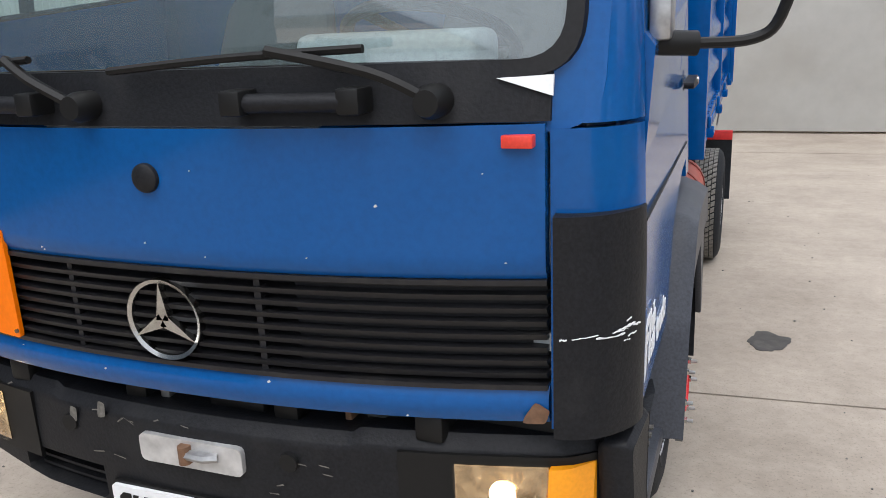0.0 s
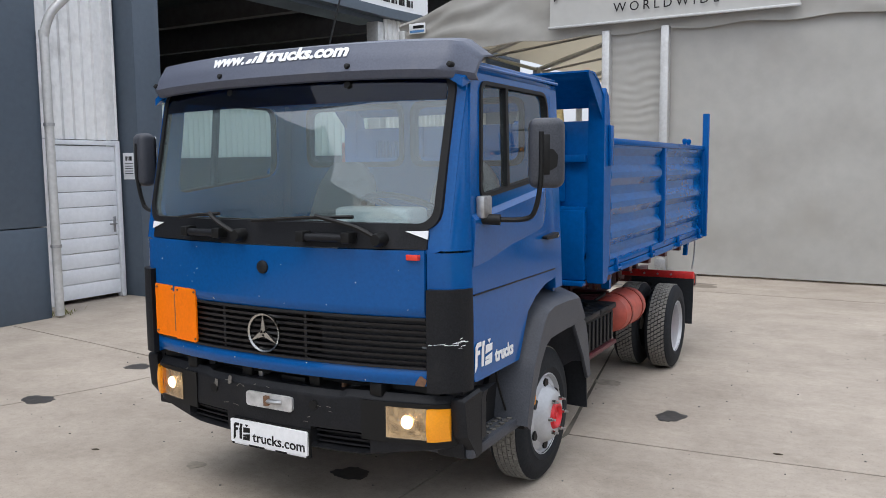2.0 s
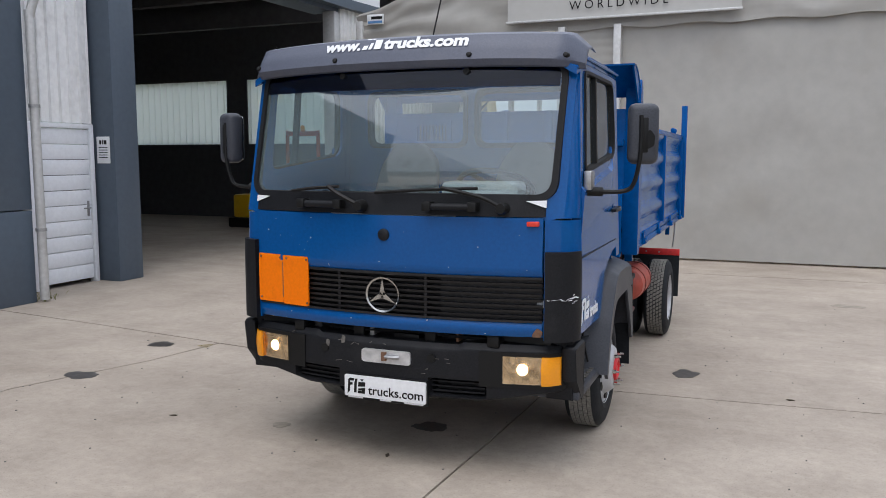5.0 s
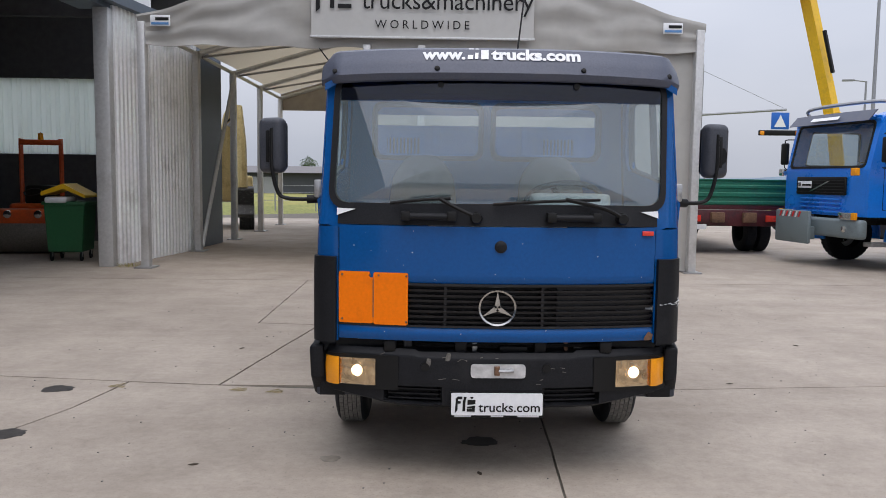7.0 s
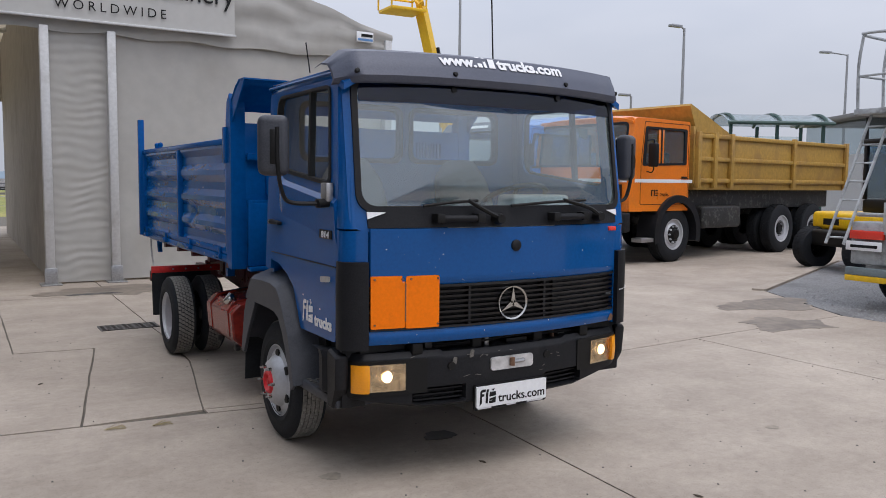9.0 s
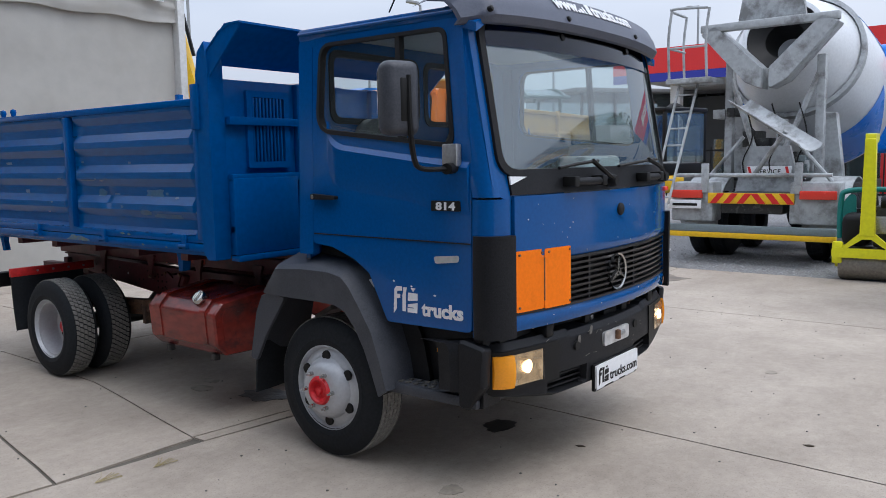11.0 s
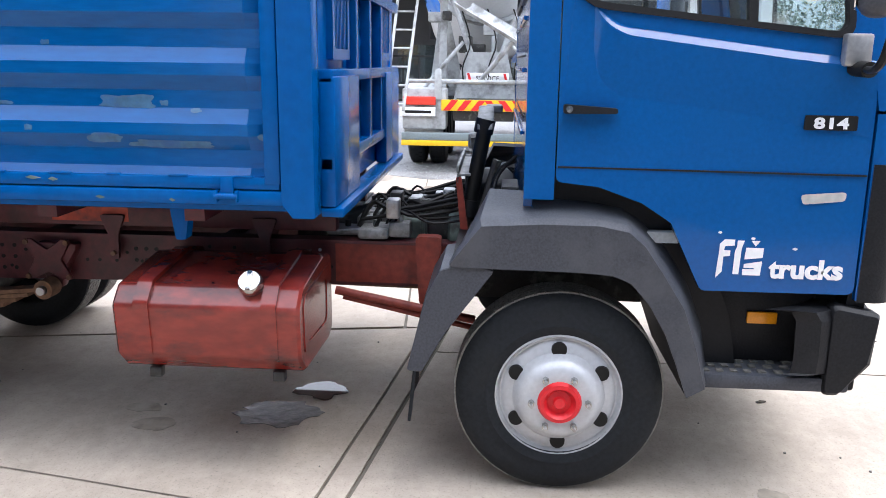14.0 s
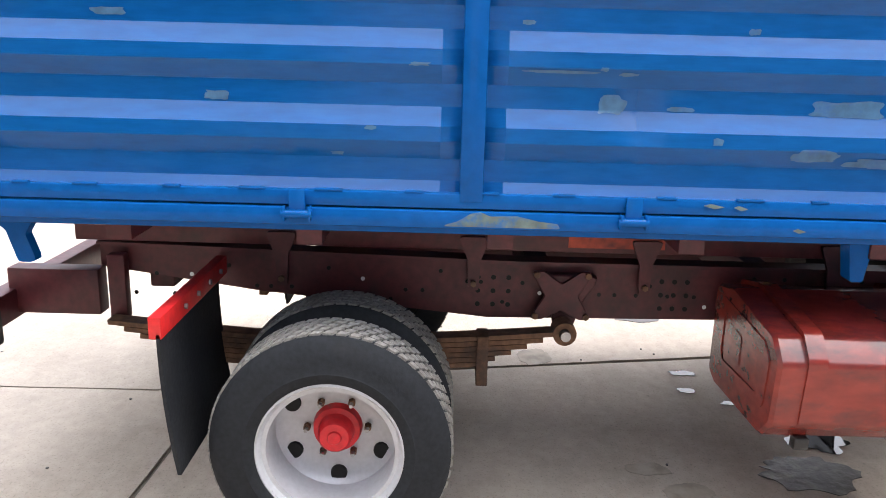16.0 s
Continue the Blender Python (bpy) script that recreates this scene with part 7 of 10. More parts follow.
    part("floor", box(-hw + 0.06, hw - 0.06, yf + bulge + 0.06, yr - 0.06, z0 + 0.02, z0 + 0.08), INTERIOR, cb)
    for x in (-hw * 0.5, hw * 0.5):
        part("seat", box(x - 0.24, x + 0.24, yr - 0.32, yr - 0.10, zb - 0.45, zb + 0.35, 0.06, 3), SEATCLOTH, cb)
    part("steering_wheel", lathe([(0.20, -0.012), (0.225, -0.012), (0.225, 0.012), (0.20, 0.012)], (hw * 0.5, yf + 0.55, zb + 0.06), (0, 0.4, 0.9), 24), INK, cb)
    return cb


def cab_mirror(parent, x, y, z0, z1):
    s = 1 if x > 0 else -1
    m_ = part("mirror", box(*sorted((x - s * 0.10, x + s * 0.10)), y - 0.05, y + 0.04, z0, z1, 0.035, 3), INK, parent)
    part("arm", tube(smooth_path([(x - s * 0.22, y + 0.1, z1 + 0.06), (x, y, z1 + 0.06), (x, y, z1 - 0.05), (x, y, z0 - 0.06), (x - s * 0.22, y + 0.1, z0 - 0.08)], 4), 0.012, 6), INK, m_)
    return m_


def far_lamp(parent, x, y, z, w, h, amber_out=True):
    s = 1 if x > 0 else -1
    l_ = part("headlamp", box(x - w / 2, x + w / 2, y - 0.02, y + 0.03, z - h / 2, z + h / 2, 0.012), REFLECT, parent)
    g = part("lens", box(x - w / 2, x + w / 2, y - 0.034, y - 0.024, z - h / 2, z + h / 2, 0.004), pane("lamp_cover", (0.95, 0.95, 0.95), 1.45), l_)
    g.visible_shadow = False
    if amber_out:
        x2 = x + s * (w / 2 + 0.055)
        part("indicator", box(x2 - 0.05, x2 + 0.05, y - 0.03, y + 0.04, z - h / 2, z + h / 2, 0.01), AMBER, l_)
    return l_


def far_plate(parent, x, y, z, size=0.52):
    p = part("number_plate", box(x - size / 2, x + size / 2, y - 0.012, y, z - 0.065, z + 0.065, 0.004), PLATEW, parent, "white dealer plate with black bars")
    part("print", bars([0.02, 0.014, 0.045], 0.07, 0.012, lambda u, v, w: Vector((x + u - 0.17, y - 0.0125 - w, z - 0.03 + v)), 0.002), INK, p)
    part("print", bars([0.27], 0.035, 0, lambda u, v, w: Vector((x + u + 0.06, y - 0.0125 - w, z - 0.025 + v)), 0.002), INK, p)
    return p


def side_logo(parent, sgn, hw, y0, z, ink, size=1.0):
    """Emblem bars and the word on a cab door; y0: where the writing begins."""
    dirn = -1 if sgn < 0 else 1
    def D(u, v, w):
        return Vector((sgn * (hw + 0.003 + w), y0 + dirn * u * size, z + v * size))
    bm = bmesh.new()
    for q in ([(0, 0), (0.03, 0), (0.03, 0.12), (0, 0.12)], [(0.03, 0.10), (0.07, 0.10), (0.07, 0.12), (0.03, 0.12)], [(0.08, 0), (0.11, 0), (0.11, 0.12), (0.08, 0.12)], [(0.13, 0), (0.2, 0), (0.2, 0.025), (0.13, 0.025)], [(0.13, 0.05), (0.2, 0.05), (0.2, 0.07), (0.13, 0.07)], [(0.13, 0.095), (0.2, 0.095), (0.2, 0.12), (0.13, 0.12)]):
        plate([q], 0, 0.002, D, bm)
    part("emblem", bm, ink, parent)
    part("lettering", words("trucks", 0.11, lambda u, v, w: D(0.40 + u, v, w), 0.002), ink, parent)


# ---- orange three-axle tipper with an ochre bed ----
ot = thing("orange_tipper_truck", "orange three-axle tipper truck with an ochre steel bed", "truck", pose(8.21, 6.56, 0, 0, 0, -80))
oc = cab_shell(ot, 1.2, -1.50, 0.38, 1.0, 1.78, 2.72, 0.12, ORANGEP, [(-1.05, 1.86), (-0.98, 2.55), (0.25, 2.55), (0.25, 1.90)])
part("window_bar", box(1.19, 1.215, -0.55, -0.51, 1.88, 2.55), SEAL, oc)
part("window_post", box(1.192, 1.205, -0.62, -0.45, 1.87, 2.56, 0.004), ORANGEP, oc)
for s in (-1, 1):
    part("stripe", box(*sorted((s * 1.201, s * 1.204)), -1.30, 0.54, 1.535, 1.60), PLATEW, oc)
part("stripe", slabgrid(16, 1, lambda u, v, s: Vector((-1.14 + 2.28 * u, -1.504 + 0.06 * (abs(-1.14 + 2.28 * u) / 1.2) ** 2 + (0 if s else 0.004), 1.535 + 0.065 * v))), PLATEW, oc)
og = part("grille", box(-1.05, 1.05, -1.540, -1.460, 1.10, 1.50, 0.02), INK, ot, "black grille with a ring emblem")
for k in range(7):
    part("slat", box(-1.0, 1.0, -1.555, -1.540, 1.13 + 0.05 * k, 1.155 + 0.05 * k, 0.003), GRILLE, og)
oe = part("emblem", lathe([(0.12, -0.01), (0.135, -0.012), (0.135, 0.008), (0.12, 0.008)], (0, -1.568, 1.31), Y, 32), CHROME, og)
for k in range(3):
    q = math.pi / 2 + k * 2.0944
    part("ray", plate([[(-math.sin(q) * 0.02, math.cos(q) * 0.02 + 1.31), (math.cos(q) * 0.13, math.sin(q) * 0.13 + 1.31), (math.sin(q) * 0.02, -math.cos(q) * 0.02 + 1.31)]], -1.575, -1.562, along_y), CHROME, oe)
far_plate(ot, 0.52, -1.562, 1.33)
obm = part("bumper", box(-1.22, 1.22, -1.60, -1.40, 0.62, 0.98, 0.04, 3), BLACKP, ot)
for s in (-1, 1):
    far_lamp(obm, s * 0.85, -1.605, 0.80, 0.22, 0.17)
    part("round_lamp", lathe([(0, -0.06), (0.06, -0.05), (0.075, -0.02), (0.07, 0.04)], (s * 0.98, -1.54, 1.62), Y, 20, closed=False), REFLECT, ot)
    part("step", box(*sorted((s * 1.0, s * 1.24)), -1.1, -0.65, 0.42, 0.50, 0.01), STEEL, ot)
    cab_mirror(ot, s * 1.42, -1.05, 1.82, 2.25)
    part("arch", slabgrid(24, 2, lambda u, v, q: (lambda a: Vector((s * (0.85 + 0.42 * v), math.cos(a) * (0.74 - 0.14 * q), 0.56 + math.sin(a) * (0.74 - 0.14 * q))))(math.pi * (-0.08 + 1.16 * u))), BLACKP, ot, "black wheel arch")
    far_wheel(ot, s * 1.18, 0.0, 0.54, 0.30, SILVER)
    far_wheel(ot, s * 1.2, 4.05, 0.54, 0.28, SILVER, True)
    far_wheel(ot, s * 1.2, 5.5, 0.54, 0.28, SILVER, True)
    part("tank", box(*sorted((s * 0.55, s * 1.15)), 1.0, 2.4, 0.62, 1.08, 0.06, 3), GREASY, ot)
    part("frame_rail", box(*sorted((s * 0.36, s * 0.44)), -1.2, 6.2, 0.85, 1.12, 0.01), GREASY, ot)
part("sub_frame", box(-0.95, 0.95, 0.62, 6.6, 1.0, 1.40, 0.02), GREASY, ot)
side_logo(oc, 1, 1.2, -0.80, 1.28, INK)
part("weight_plate", box(0.0, 0.95, -1.72, -1.64, 0.40, 1.06, 0.02), BLACKP, ot, "black winter service plate with white stripes")
for k in range(2):
    part("weight_stripe", plate([[(0.40 + 0.12 * k, 0.46), (0.46 + 0.12 * k, 0.46), (0.72 + 0.12 * k, 1.02), (0.66 + 0.12 * k, 1.02)]], -1.725, -1.7205, along_y), PLATEW, ot)
part("roof_hatch", box(-0.4, 0.4, -0.7, 0.1, 2.795, 2.83, 0.02), INK, ot)
ob_ = part("tipper_bed", box(-1.2, 1.2, 0.55, 6.9, 1.32, 1.44, 0.02), OCHRE, ot, "ochre painted steel tipper bed")
for s in (-1, 1):
    part("side_wall", box(*sorted((s * 1.17, s * 1.22)), 0.50, 6.9, 1.44, 2.36, 0.01), OCHRE, ob_)
    for z in (1.50, 1.90, 2.33):
        part("rail", box(*sorted((s * 1.221, s * 1.28)), 0.55, 6.9, z - 0.04, z + 0.04, 0.02), OCHRE, ob_)
    for y in (0.58, 1.15, 1.75, 4.3, 6.82):
        part("upright", box(*sorted((s * 1.221, s * 1.31)), y - 0.05, y + 0.06, 1.36, 2.40, 0.01), OCHRE, ob_)
part("head_board", box(-1.2, 1.2, 0.50, 0.58, 1.40, 2.50, 0.01), OCHRE, ob_)
part("cab_guard", prism([(1.75, 2.36), (0.6, 2.40), (0.35, 2.86), (0.38, 2.90), (1.75, 2.42)], lambda u, v, w: Vector((w, u, v)), -1.2, 1.2), OCHRE, ob_)
part("tail_wall", box(-1.18, 1.18, 6.85, 6.92, 1.44, 2.36, 0.01), OCHRE, ob_)
ob_.matrix_basis = Matrix.Diagonal((1.0, 1.0, 1.06, 1.0))

# ---- bright blue truck beside it ----
vt = thing("bright_blue_truck", "bright blue three-axle truck with a roof light bar", "truck", pose(7.62, 9.62, 0, 0, 0, -78))
vc = cab_shell(vt, 1.22, -1.38, 0.65, 0.98, 1.82, 2.80, 0.22, SKYBLUE, [(-0.95, 1.92), (-0.80, 2.62), (0.35, 2.62), (0.35, 1.92)])
vg = part("grille", box(-0.72, 0.72, -1.42, -1.37, 1.36, 1.70, 0.02), INK, vt, "black grille with a slanting bar")
part("slash", plate([[(-0.3, 1.42), (-0.22, 1.42), (0.32, 1.62), (0.24, 1.62)]], -1.437, -1.42, along_y), CHROME, vg)
for k in range(5):
    part("slat", box(-0.70, 0.70, -1.432, -1.42, 1.40 + 0.055 * k, 1.415 + 0.055 * k), GRILLE, vg)
for k in range(4):
    part("lower_slat", box(-0.60, 0.60, -1.41, -1.365, 1.02 + 0.08 * k, 1.06 + 0.08 * k, 0.01), SKYBLUE, vt)
vb = part("bumper", box(-1.22, 1.22, -1.48, -1.28, 0.58, 0.93, 0.06, 3), GREYP, vt)
for s in (-1, 1):
    far_lamp(vb, s * 0.86, -1.485, 0.99, 0.34, 0.13)
    part("fog_lamp", lathe([(0, -0.03), (0.06, -0.02), (0.065, 0.01)], (s * 0.85, -1.485, 0.75), Y, 16, closed=False), REFLECT, vb)
    part("work_lamp", box(s * 1.08 - 0.07, s * 1.08 + 0.07, -1.55, -1.45, 1.72, 1.86, 0.02), AMBER if s > 0 else REFLECT, vt)
    cab_mirror(vt, s * 1.48, -1.2, 1.95, 2.40)
    part("arch", slabgrid(24, 2, lambda u, v, q: (lambda a: Vector((s * (0.85 + 0.38 * v), math.cos(a) * (0.66 - 0.04 * q), 0.54 + math.sin(a) * (0.66 - 0.04 * q))))(math.pi * (-0.05 + 1.1 * u))), SKYBLUE, vt)
    far_wheel(vt, s * 1.18, 0.0, 0.53, 0.30, SILVER)
    far_wheel(vt, s * 1.2, 3.6, 0.53, 0.28, SILVER, True)
    part("frame_rail", box(*sorted((s * 0.36, s * 0.44)), -1.2, 5.5, 0.8, 1.05, 0.01), GREASY, vt)
    part("step", box(*sorted((s * 1.0, s * 1.23)), -1.2, -0.75, 0.45, 0.53, 0.01), STEEL, vt)
part("sun_visor", slabgrid(20, 4, lambda u, v, s: Vector((-1.15 + 2.3 * u, -1.42 + 0.06 * abs(2 * u - 1) ** 2 + 0.18 * v + (0.02 if s else 0), 2.70 + 0.20 * v))), VISOR, vt, "grey sun visor with pale lettering bars")
part("visor_print", bars([0.8], 0.06, 0, lambda u, v, w: Vector((u, -1.405 + v * 0.9 - w, 2.76 + v)), 0.004), PLATEW, vt)
part("light_bar", tube(smooth_path([(-1.1, -0.9, 2.9), (-1.1, -0.95, 3.05), (0, -1.0, 3.08), (1.1, -0.95, 3.05), (1.1, -0.9, 2.9)], 4), 0.035, 8), STEEL, vt)
part("side_spoiler", prism(rounded([(0.35, 2.80), (0.95, 2.55), (0.95, 3.02), (0.5, 3.05)], 0.06, 3), lambda u, v, w: Vector((w, u, v)), 1.17, 1.22), INK, vt)
part("roof_spoiler", prism(rounded([(0.0, 2.86), (1.3, 2.86), (1.3, 3.15), (0.9, 3.12)], 0.06, 3), lambda u, v, w: Vector((w, u, v)), -1.0, 1.0), SKYBLUE, vt)
side_logo(vc, 1, 1.22, -0.72, 1.36, WHITE, 1.15)
part("plough_plate", box(-0.95, 0.1, -1.70, -1.62, 0.42, 1.05, 0.03), GREYP, vt, "grey plough mounting plate with red and white stripes")
for k in range(7):
    part("warning_stripe", plate([[(-0.82 + 0.1 * k, 0.92), (-0.77 + 0.1 * k, 0.92), (-0.72 + 0.1 * k, 1.03), (-0.77 + 0.1 * k, 1.03)]], -1.706, -1.7005, along_y), REDP if k % 2 == 0 else PLATEW, vt)
part("plough_arm", box(-0.7, 0.0, -1.62, -1.45, 0.5, 0.75, 0.03), GREYP, vt)
far_plate(vt, -0.42, -1.44, 1.55, 0.42)
part("bed_body", box(-1.2, 1.2, 1.2, 6.0, 1.1, 2.3, 0.03), SKYBLUE, vt)
part("bed_guard", prism([(1.25, 2.3), (1.9, 3.2), (1.95, 3.2), (1.4, 2.3)], lambda u, v, w: Vector((w, u, v)), -1.15, 1.15), SKYBLUE, vt)

# ---- green dropside truck seen from behind ----
gt = thing("green_dropside_truck", "green dropside truck with a white cab", "truck", pose(5.35, 11.25, 0, 0, 0, 184))
gb = part("bed", box(-1.2, 1.2, -4.6, 0.0, 0.98, 1.08, 0.01), CHASSIS, gt)
part("tail_board", slabgrid(2, 24, lambda u, v, s: Vector((-1.2 + 2.4 * u, 0.0 + 0.025 * (math.sin(v * 20) > 0) + (0 if s else -0.03), 1.08 + 0.56 * v))), GREENP, gb)
for s in (-1, 1):
    part("side_board", box(*sorted((s * 1.17, s * 1.2)), -4.6, 0.0, 1.08, 1.64, 0.008), GREENP, gb)
    far_wheel(gt, s * 1.15, -1.0, 0.45, 0.27, GREASY, True)
    far_wheel(gt, s * 1.1, -5.3, 0.45, 0.27, SILVER)
    tl_ = part("tail_lamp", box(*sorted((s * 0.72, s * 1.06)), 0.01, 0.07, 0.72, 0.86, 0.01), REDLENS, gt)
    part("bumper_stop", box(*sorted((s * 0.2, s * 0.5)), 0.0, 0.10, 0.70, 0.92, 0.02), RUST, gt)
part("rear_beam", box(-1.15, 1.15, -0.08, 0.0, 0.62, 0.97, 0.01), CHASSIS, gt)
part("number_plate", box(0.58, 1.08, 0.02, 0.03, 0.55, 0.66, 0.003), PLATEW, gt)
gc = part("cab", box(-1.0, 1.0, -6.6, -4.9, 0.95, 2.36, 0.06, 3), WHITEP, gt)
part("cab_roof", box(-0.98, 0.98, -6.5, -4.92, 2.34, 2.48, 0.06, 3), GREENP, gc)
for x in (-0.5, 0.5):
    part("rear_window", box(x - 0.36, x + 0.36, -4.91, -4.885, 1.85, 2.20, 0.01), DARKGLASS, gc)
part("headboard_frame", tube([(-1.1, -4.7, 1.6), (-1.1, -4.7, 2.55), (1.1, -4.7, 2.55), (1.1, -4.7, 1.6)], 0.03, 8), STEEL, gt)

# ---- white truck with a grey bumper ----
rt = thing("white_tractor_truck", "white truck with a grey bumper and wide windscreen", "truck", pose(6.05, -3.72, 0, 0, 0, -90))
rc = cab_shell(rt, 1.24, -1.38, 0.75, 0.95, 1.80, 2.86, 0.16, WHITEP, [(-1.0, 1.9), (-0.88, 2.65), (0.3, 2.65), (0.3, 1.9)], bulge=0.10)
rb = part("bumper", slabgrid(30, 6, lambda u, v, s: (lambda x: Vector((x, -1.46 + 0.16 * (abs(x) / 1.25) ** 4 + (0.10 if s else -0.02 * math.sin(math.pi * v)), 0.36 + 0.66 * v)))(-1.25 + 2.5 * u)), GREYP, rt, "grey plastic bumper with a round sticker")
for s in (-1, 1):
    part("bumper_end", box(*sorted((s * 1.14, s * 1.25)), -1.32, -0.55, 0.38, 1.02, 0.04, 3), GREYP, rb)
    far_lamp(rb, s * 0.90, -1.42, 0.88, 0.42, 0.17, True)
    for k in (0, 1):
        part("fog_lamp", lathe([(0, -0.02), (0.05, -0.015), (0.058, 0.02)], (s * (0.84 + 0.16 * k), -1.475, 0.62), Y, 16, closed=False), REFLECT, rb)
    part("fog_pocket", box(*sorted((s * 0.75, s * 1.08)), -1.469, -1.44, 0.55, 0.69, 0.02), INK, rb)
    part("arch", slabgrid(24, 2, lambda u, v, q: (lambda a: Vector((s * (0.85 + 0.40 * v), math.cos(a) * (0.64 - 0.04 * q), 0.52 + math.sin(a) * (0.64 - 0.04 * q))))(math.pi * (-0.02 + 1.04 * u))), GREYP, rt)
    far_wheel(rt, s * 1.2, 0.0, 0.51, 0.30, PLATEW, False, PLATEW)
    far_wheel(rt, s * 1.2, 3.7, 0.51, 0.28, SILVER, True)
    cab_mirror(rt, s * 1.46, -1.30, 1.95, 2.35)
    cab_mirror(rt, s * 1.46, -1.28, 2.48, 2.66)
    part("frame_rail", box(*sorted((s * 0.36, s * 0.44)), -1.0, 5.2, 0.8, 1.05, 0.01), GREASY, rt)
    part("side_tank", box(*sorted((s * 0.6, s * 1.18)), 0.95, 2.6, 0.5, 1.0, 0.06, 3), GREYP, rt)
part("grille_slot", slabgrid(16, 2, lambda u, v, s: (lambda x: Vector((x, -1.386 + 0.10 * (abs(x) / 1.24) ** 2 + (0 if s else -0.014), 1.22 + 0.10 * v)))(-0.85 + 1.7 * u)), INK, rt)
for z in (0.93, 0.60):
    part("lower_slot", box(-0.42, 0.42, -1.49, -1.465, z - 0.045, z + 0.045, 0.01), INK, rb)
part("emblem", plate([[(0, 1.16), (0.065, 1.27), (0, 1.38), (-0.065, 1.27)], [(0, 1.21), (-0.03, 1.27), (0, 1.33), (0.03, 1.27)]], -1.425, -1.398, along_y), CHROME, rt)
stk = part("sticker", lathe([(0, -0.004), (0.115, -0.004), (0.115, 0.004)], (-0.52, -1.478, 0.66), Y, 28, closed=False), PLATEW, rb, "round white and green sticker with a number")
part("sticker_face", lathe([(0, -0.004), (0.10, -0.004), (0.10, 0.004)], (-0.52, -1.4825, 0.66), Y, 28, closed=False), surface("sticker_green", (0.0, 0.35, 0.28), 0.4), stk)
part("digit", words("3", 0.16, lambda u, v, w: Vector((-0.52 + u, -1.487 - w, 0.605 + v)), 0.002), PLATEW, stk)
far_plate(rt, 0.0, -1.492, 0.48)
pk = part("sun_visor", slabgrid(20, 3, lambda u, v, s: (lambda x: Vector((x, -1.40 + 0.12 * (abs(x) / 1.1) ** 2.5 + 0.08 * v - (0 if s else 0.02), 2.70 + 0.20 * v)))(-1.08 + 2.16 * u)), surface("grey_brown_visor", (0.10, 0.095, 0.09), 0.5), rt, "grey-brown plastic sun visor")
for x in (-0.45, 0.45):
    part("wiper", tube(smooth_path([(x - 0.35, -1.37, 1.87), (x, -1.40, 1.86), (x + 0.3, -1.37, 1.82)], 4), 0.012, 6), INK, rt)
part("panel_seam", box(-1.12, -1.108, -1.372, -1.30, 1.02, 1.80), INK, rc)

# ---- small white dropside truck further back ----
wt = thing("white_dropside_truck", "small white dropside truck standing on gravel", "truck", pose(13.6, -2.9, 0, 0, 0, 92) @ Matrix.Diagonal((1.0, 1.0, 1.14, 1.0)))
wc = cab_shell(wt, 1.0, -1.2, 0.5, 0.9, 1.55, 2.25, 0.1, WHITEP, [(-0.9, 1.62), (-0.85, 2.1), (0.2, 2.1), (0.2, 1.62)])
part("bed", box(-1.1, 1.1, 0.7, 4.2, 1.0, 1.12, 0.01), WHITEP, wt)
for s in (-1, 1):
    part("side_board", slabgrid(12, 12, lambda u, v, q: Vector((s * (1.1 + 0.02 * (math.sin(v * 16) > 0)) - (0.03 * s if q else 0), 0.7 + 3.5 * u, 1.12 + 0.48 * v))), WHITEP, wt)
    far_wheel(wt, s * 1.0, 0.0, 0.5, 0.26, SILVER)
    far_wheel(wt, s * 1.05, 2.9, 0.5, 0.26, SILVER, True)
part("tail_board", slabgrid(2, 12, lambda u, v, q: Vector((-1.1 + 2.2 * u, 4.2 + 0.02 * (math.sin(v * 16) > 0) + (0.03 if q else 0), 1.12 + 0.48 * v))), WHITEP, wt)
part("frame", box(-0.45, 0.45, -1.0, 4.2, 0.7, 0.98, 0.02), GREASY, wt)

# ---- concrete mixer truck, seen from behind ----
mt = thing("concrete_mixer_truck", "grey concrete mixer truck with a white and blue drum", "truck", pose(7.60, 0.38, 0, 0, 0, 90))
# here the truck's nose points along -y and its tail stands at y = 0
drumc, drumx = Vector((0, -3.4, 2.80)), Vector((0, 0.945, 0.33)).normalized()
dr_ = part("drum", lathe([(0.55, 2.05), (0.62, 2.05), (0.80, 1.75), (1.12, 0.95), (1.20, 0.2), (1.18, -0.8), (0.95, -1.6), (0.5, -2.0), (0.0, -2.05), (0.0, 1.2), (0.50, 1.9)], drumc, drumx, 48, closed=False), WHITEP, mt, "white mixer drum with blue bands")
for a0, lo, hi in ((0.3, 0.3, 1.15), (2.4, -0.9, 0.3), (4.3, 0.1, 1.2)):
    def band(u, v, s):
        h = lo + (hi - lo) * v
        r = 1.20 - 0.08 * max(h - 0.2, 0) / 0.75 if h < 0.95 else 1.12 - 0.32 * (h - 0.95) / 0.8
        q = a0 + 0.9 * u + 0.5 * v
        uu = drumx.orthogonal().normalized()
        return drumc + (uu * math.cos(q) + drumx.cross(uu) * math.sin(q)) * (r + 0.006 + (0.004 if s else 0)) + drumx * h
    part("blue_band", slabgrid(14, 8, band), SKYBLUE, dr_)
part("drum_ring", lathe([(1.02, 1.18), (1.07, 1.18), (1.07, 1.32), (1.0, 1.32)], drumc, drumx, 40), MIXGREY, dr_)
part("drum_mouth", lathe([(0.30, 1.9), (0.54, 2.06), (0.54, 1.0), (0.1, 1.0)], drumc, drumx, 32), INK, dr_)
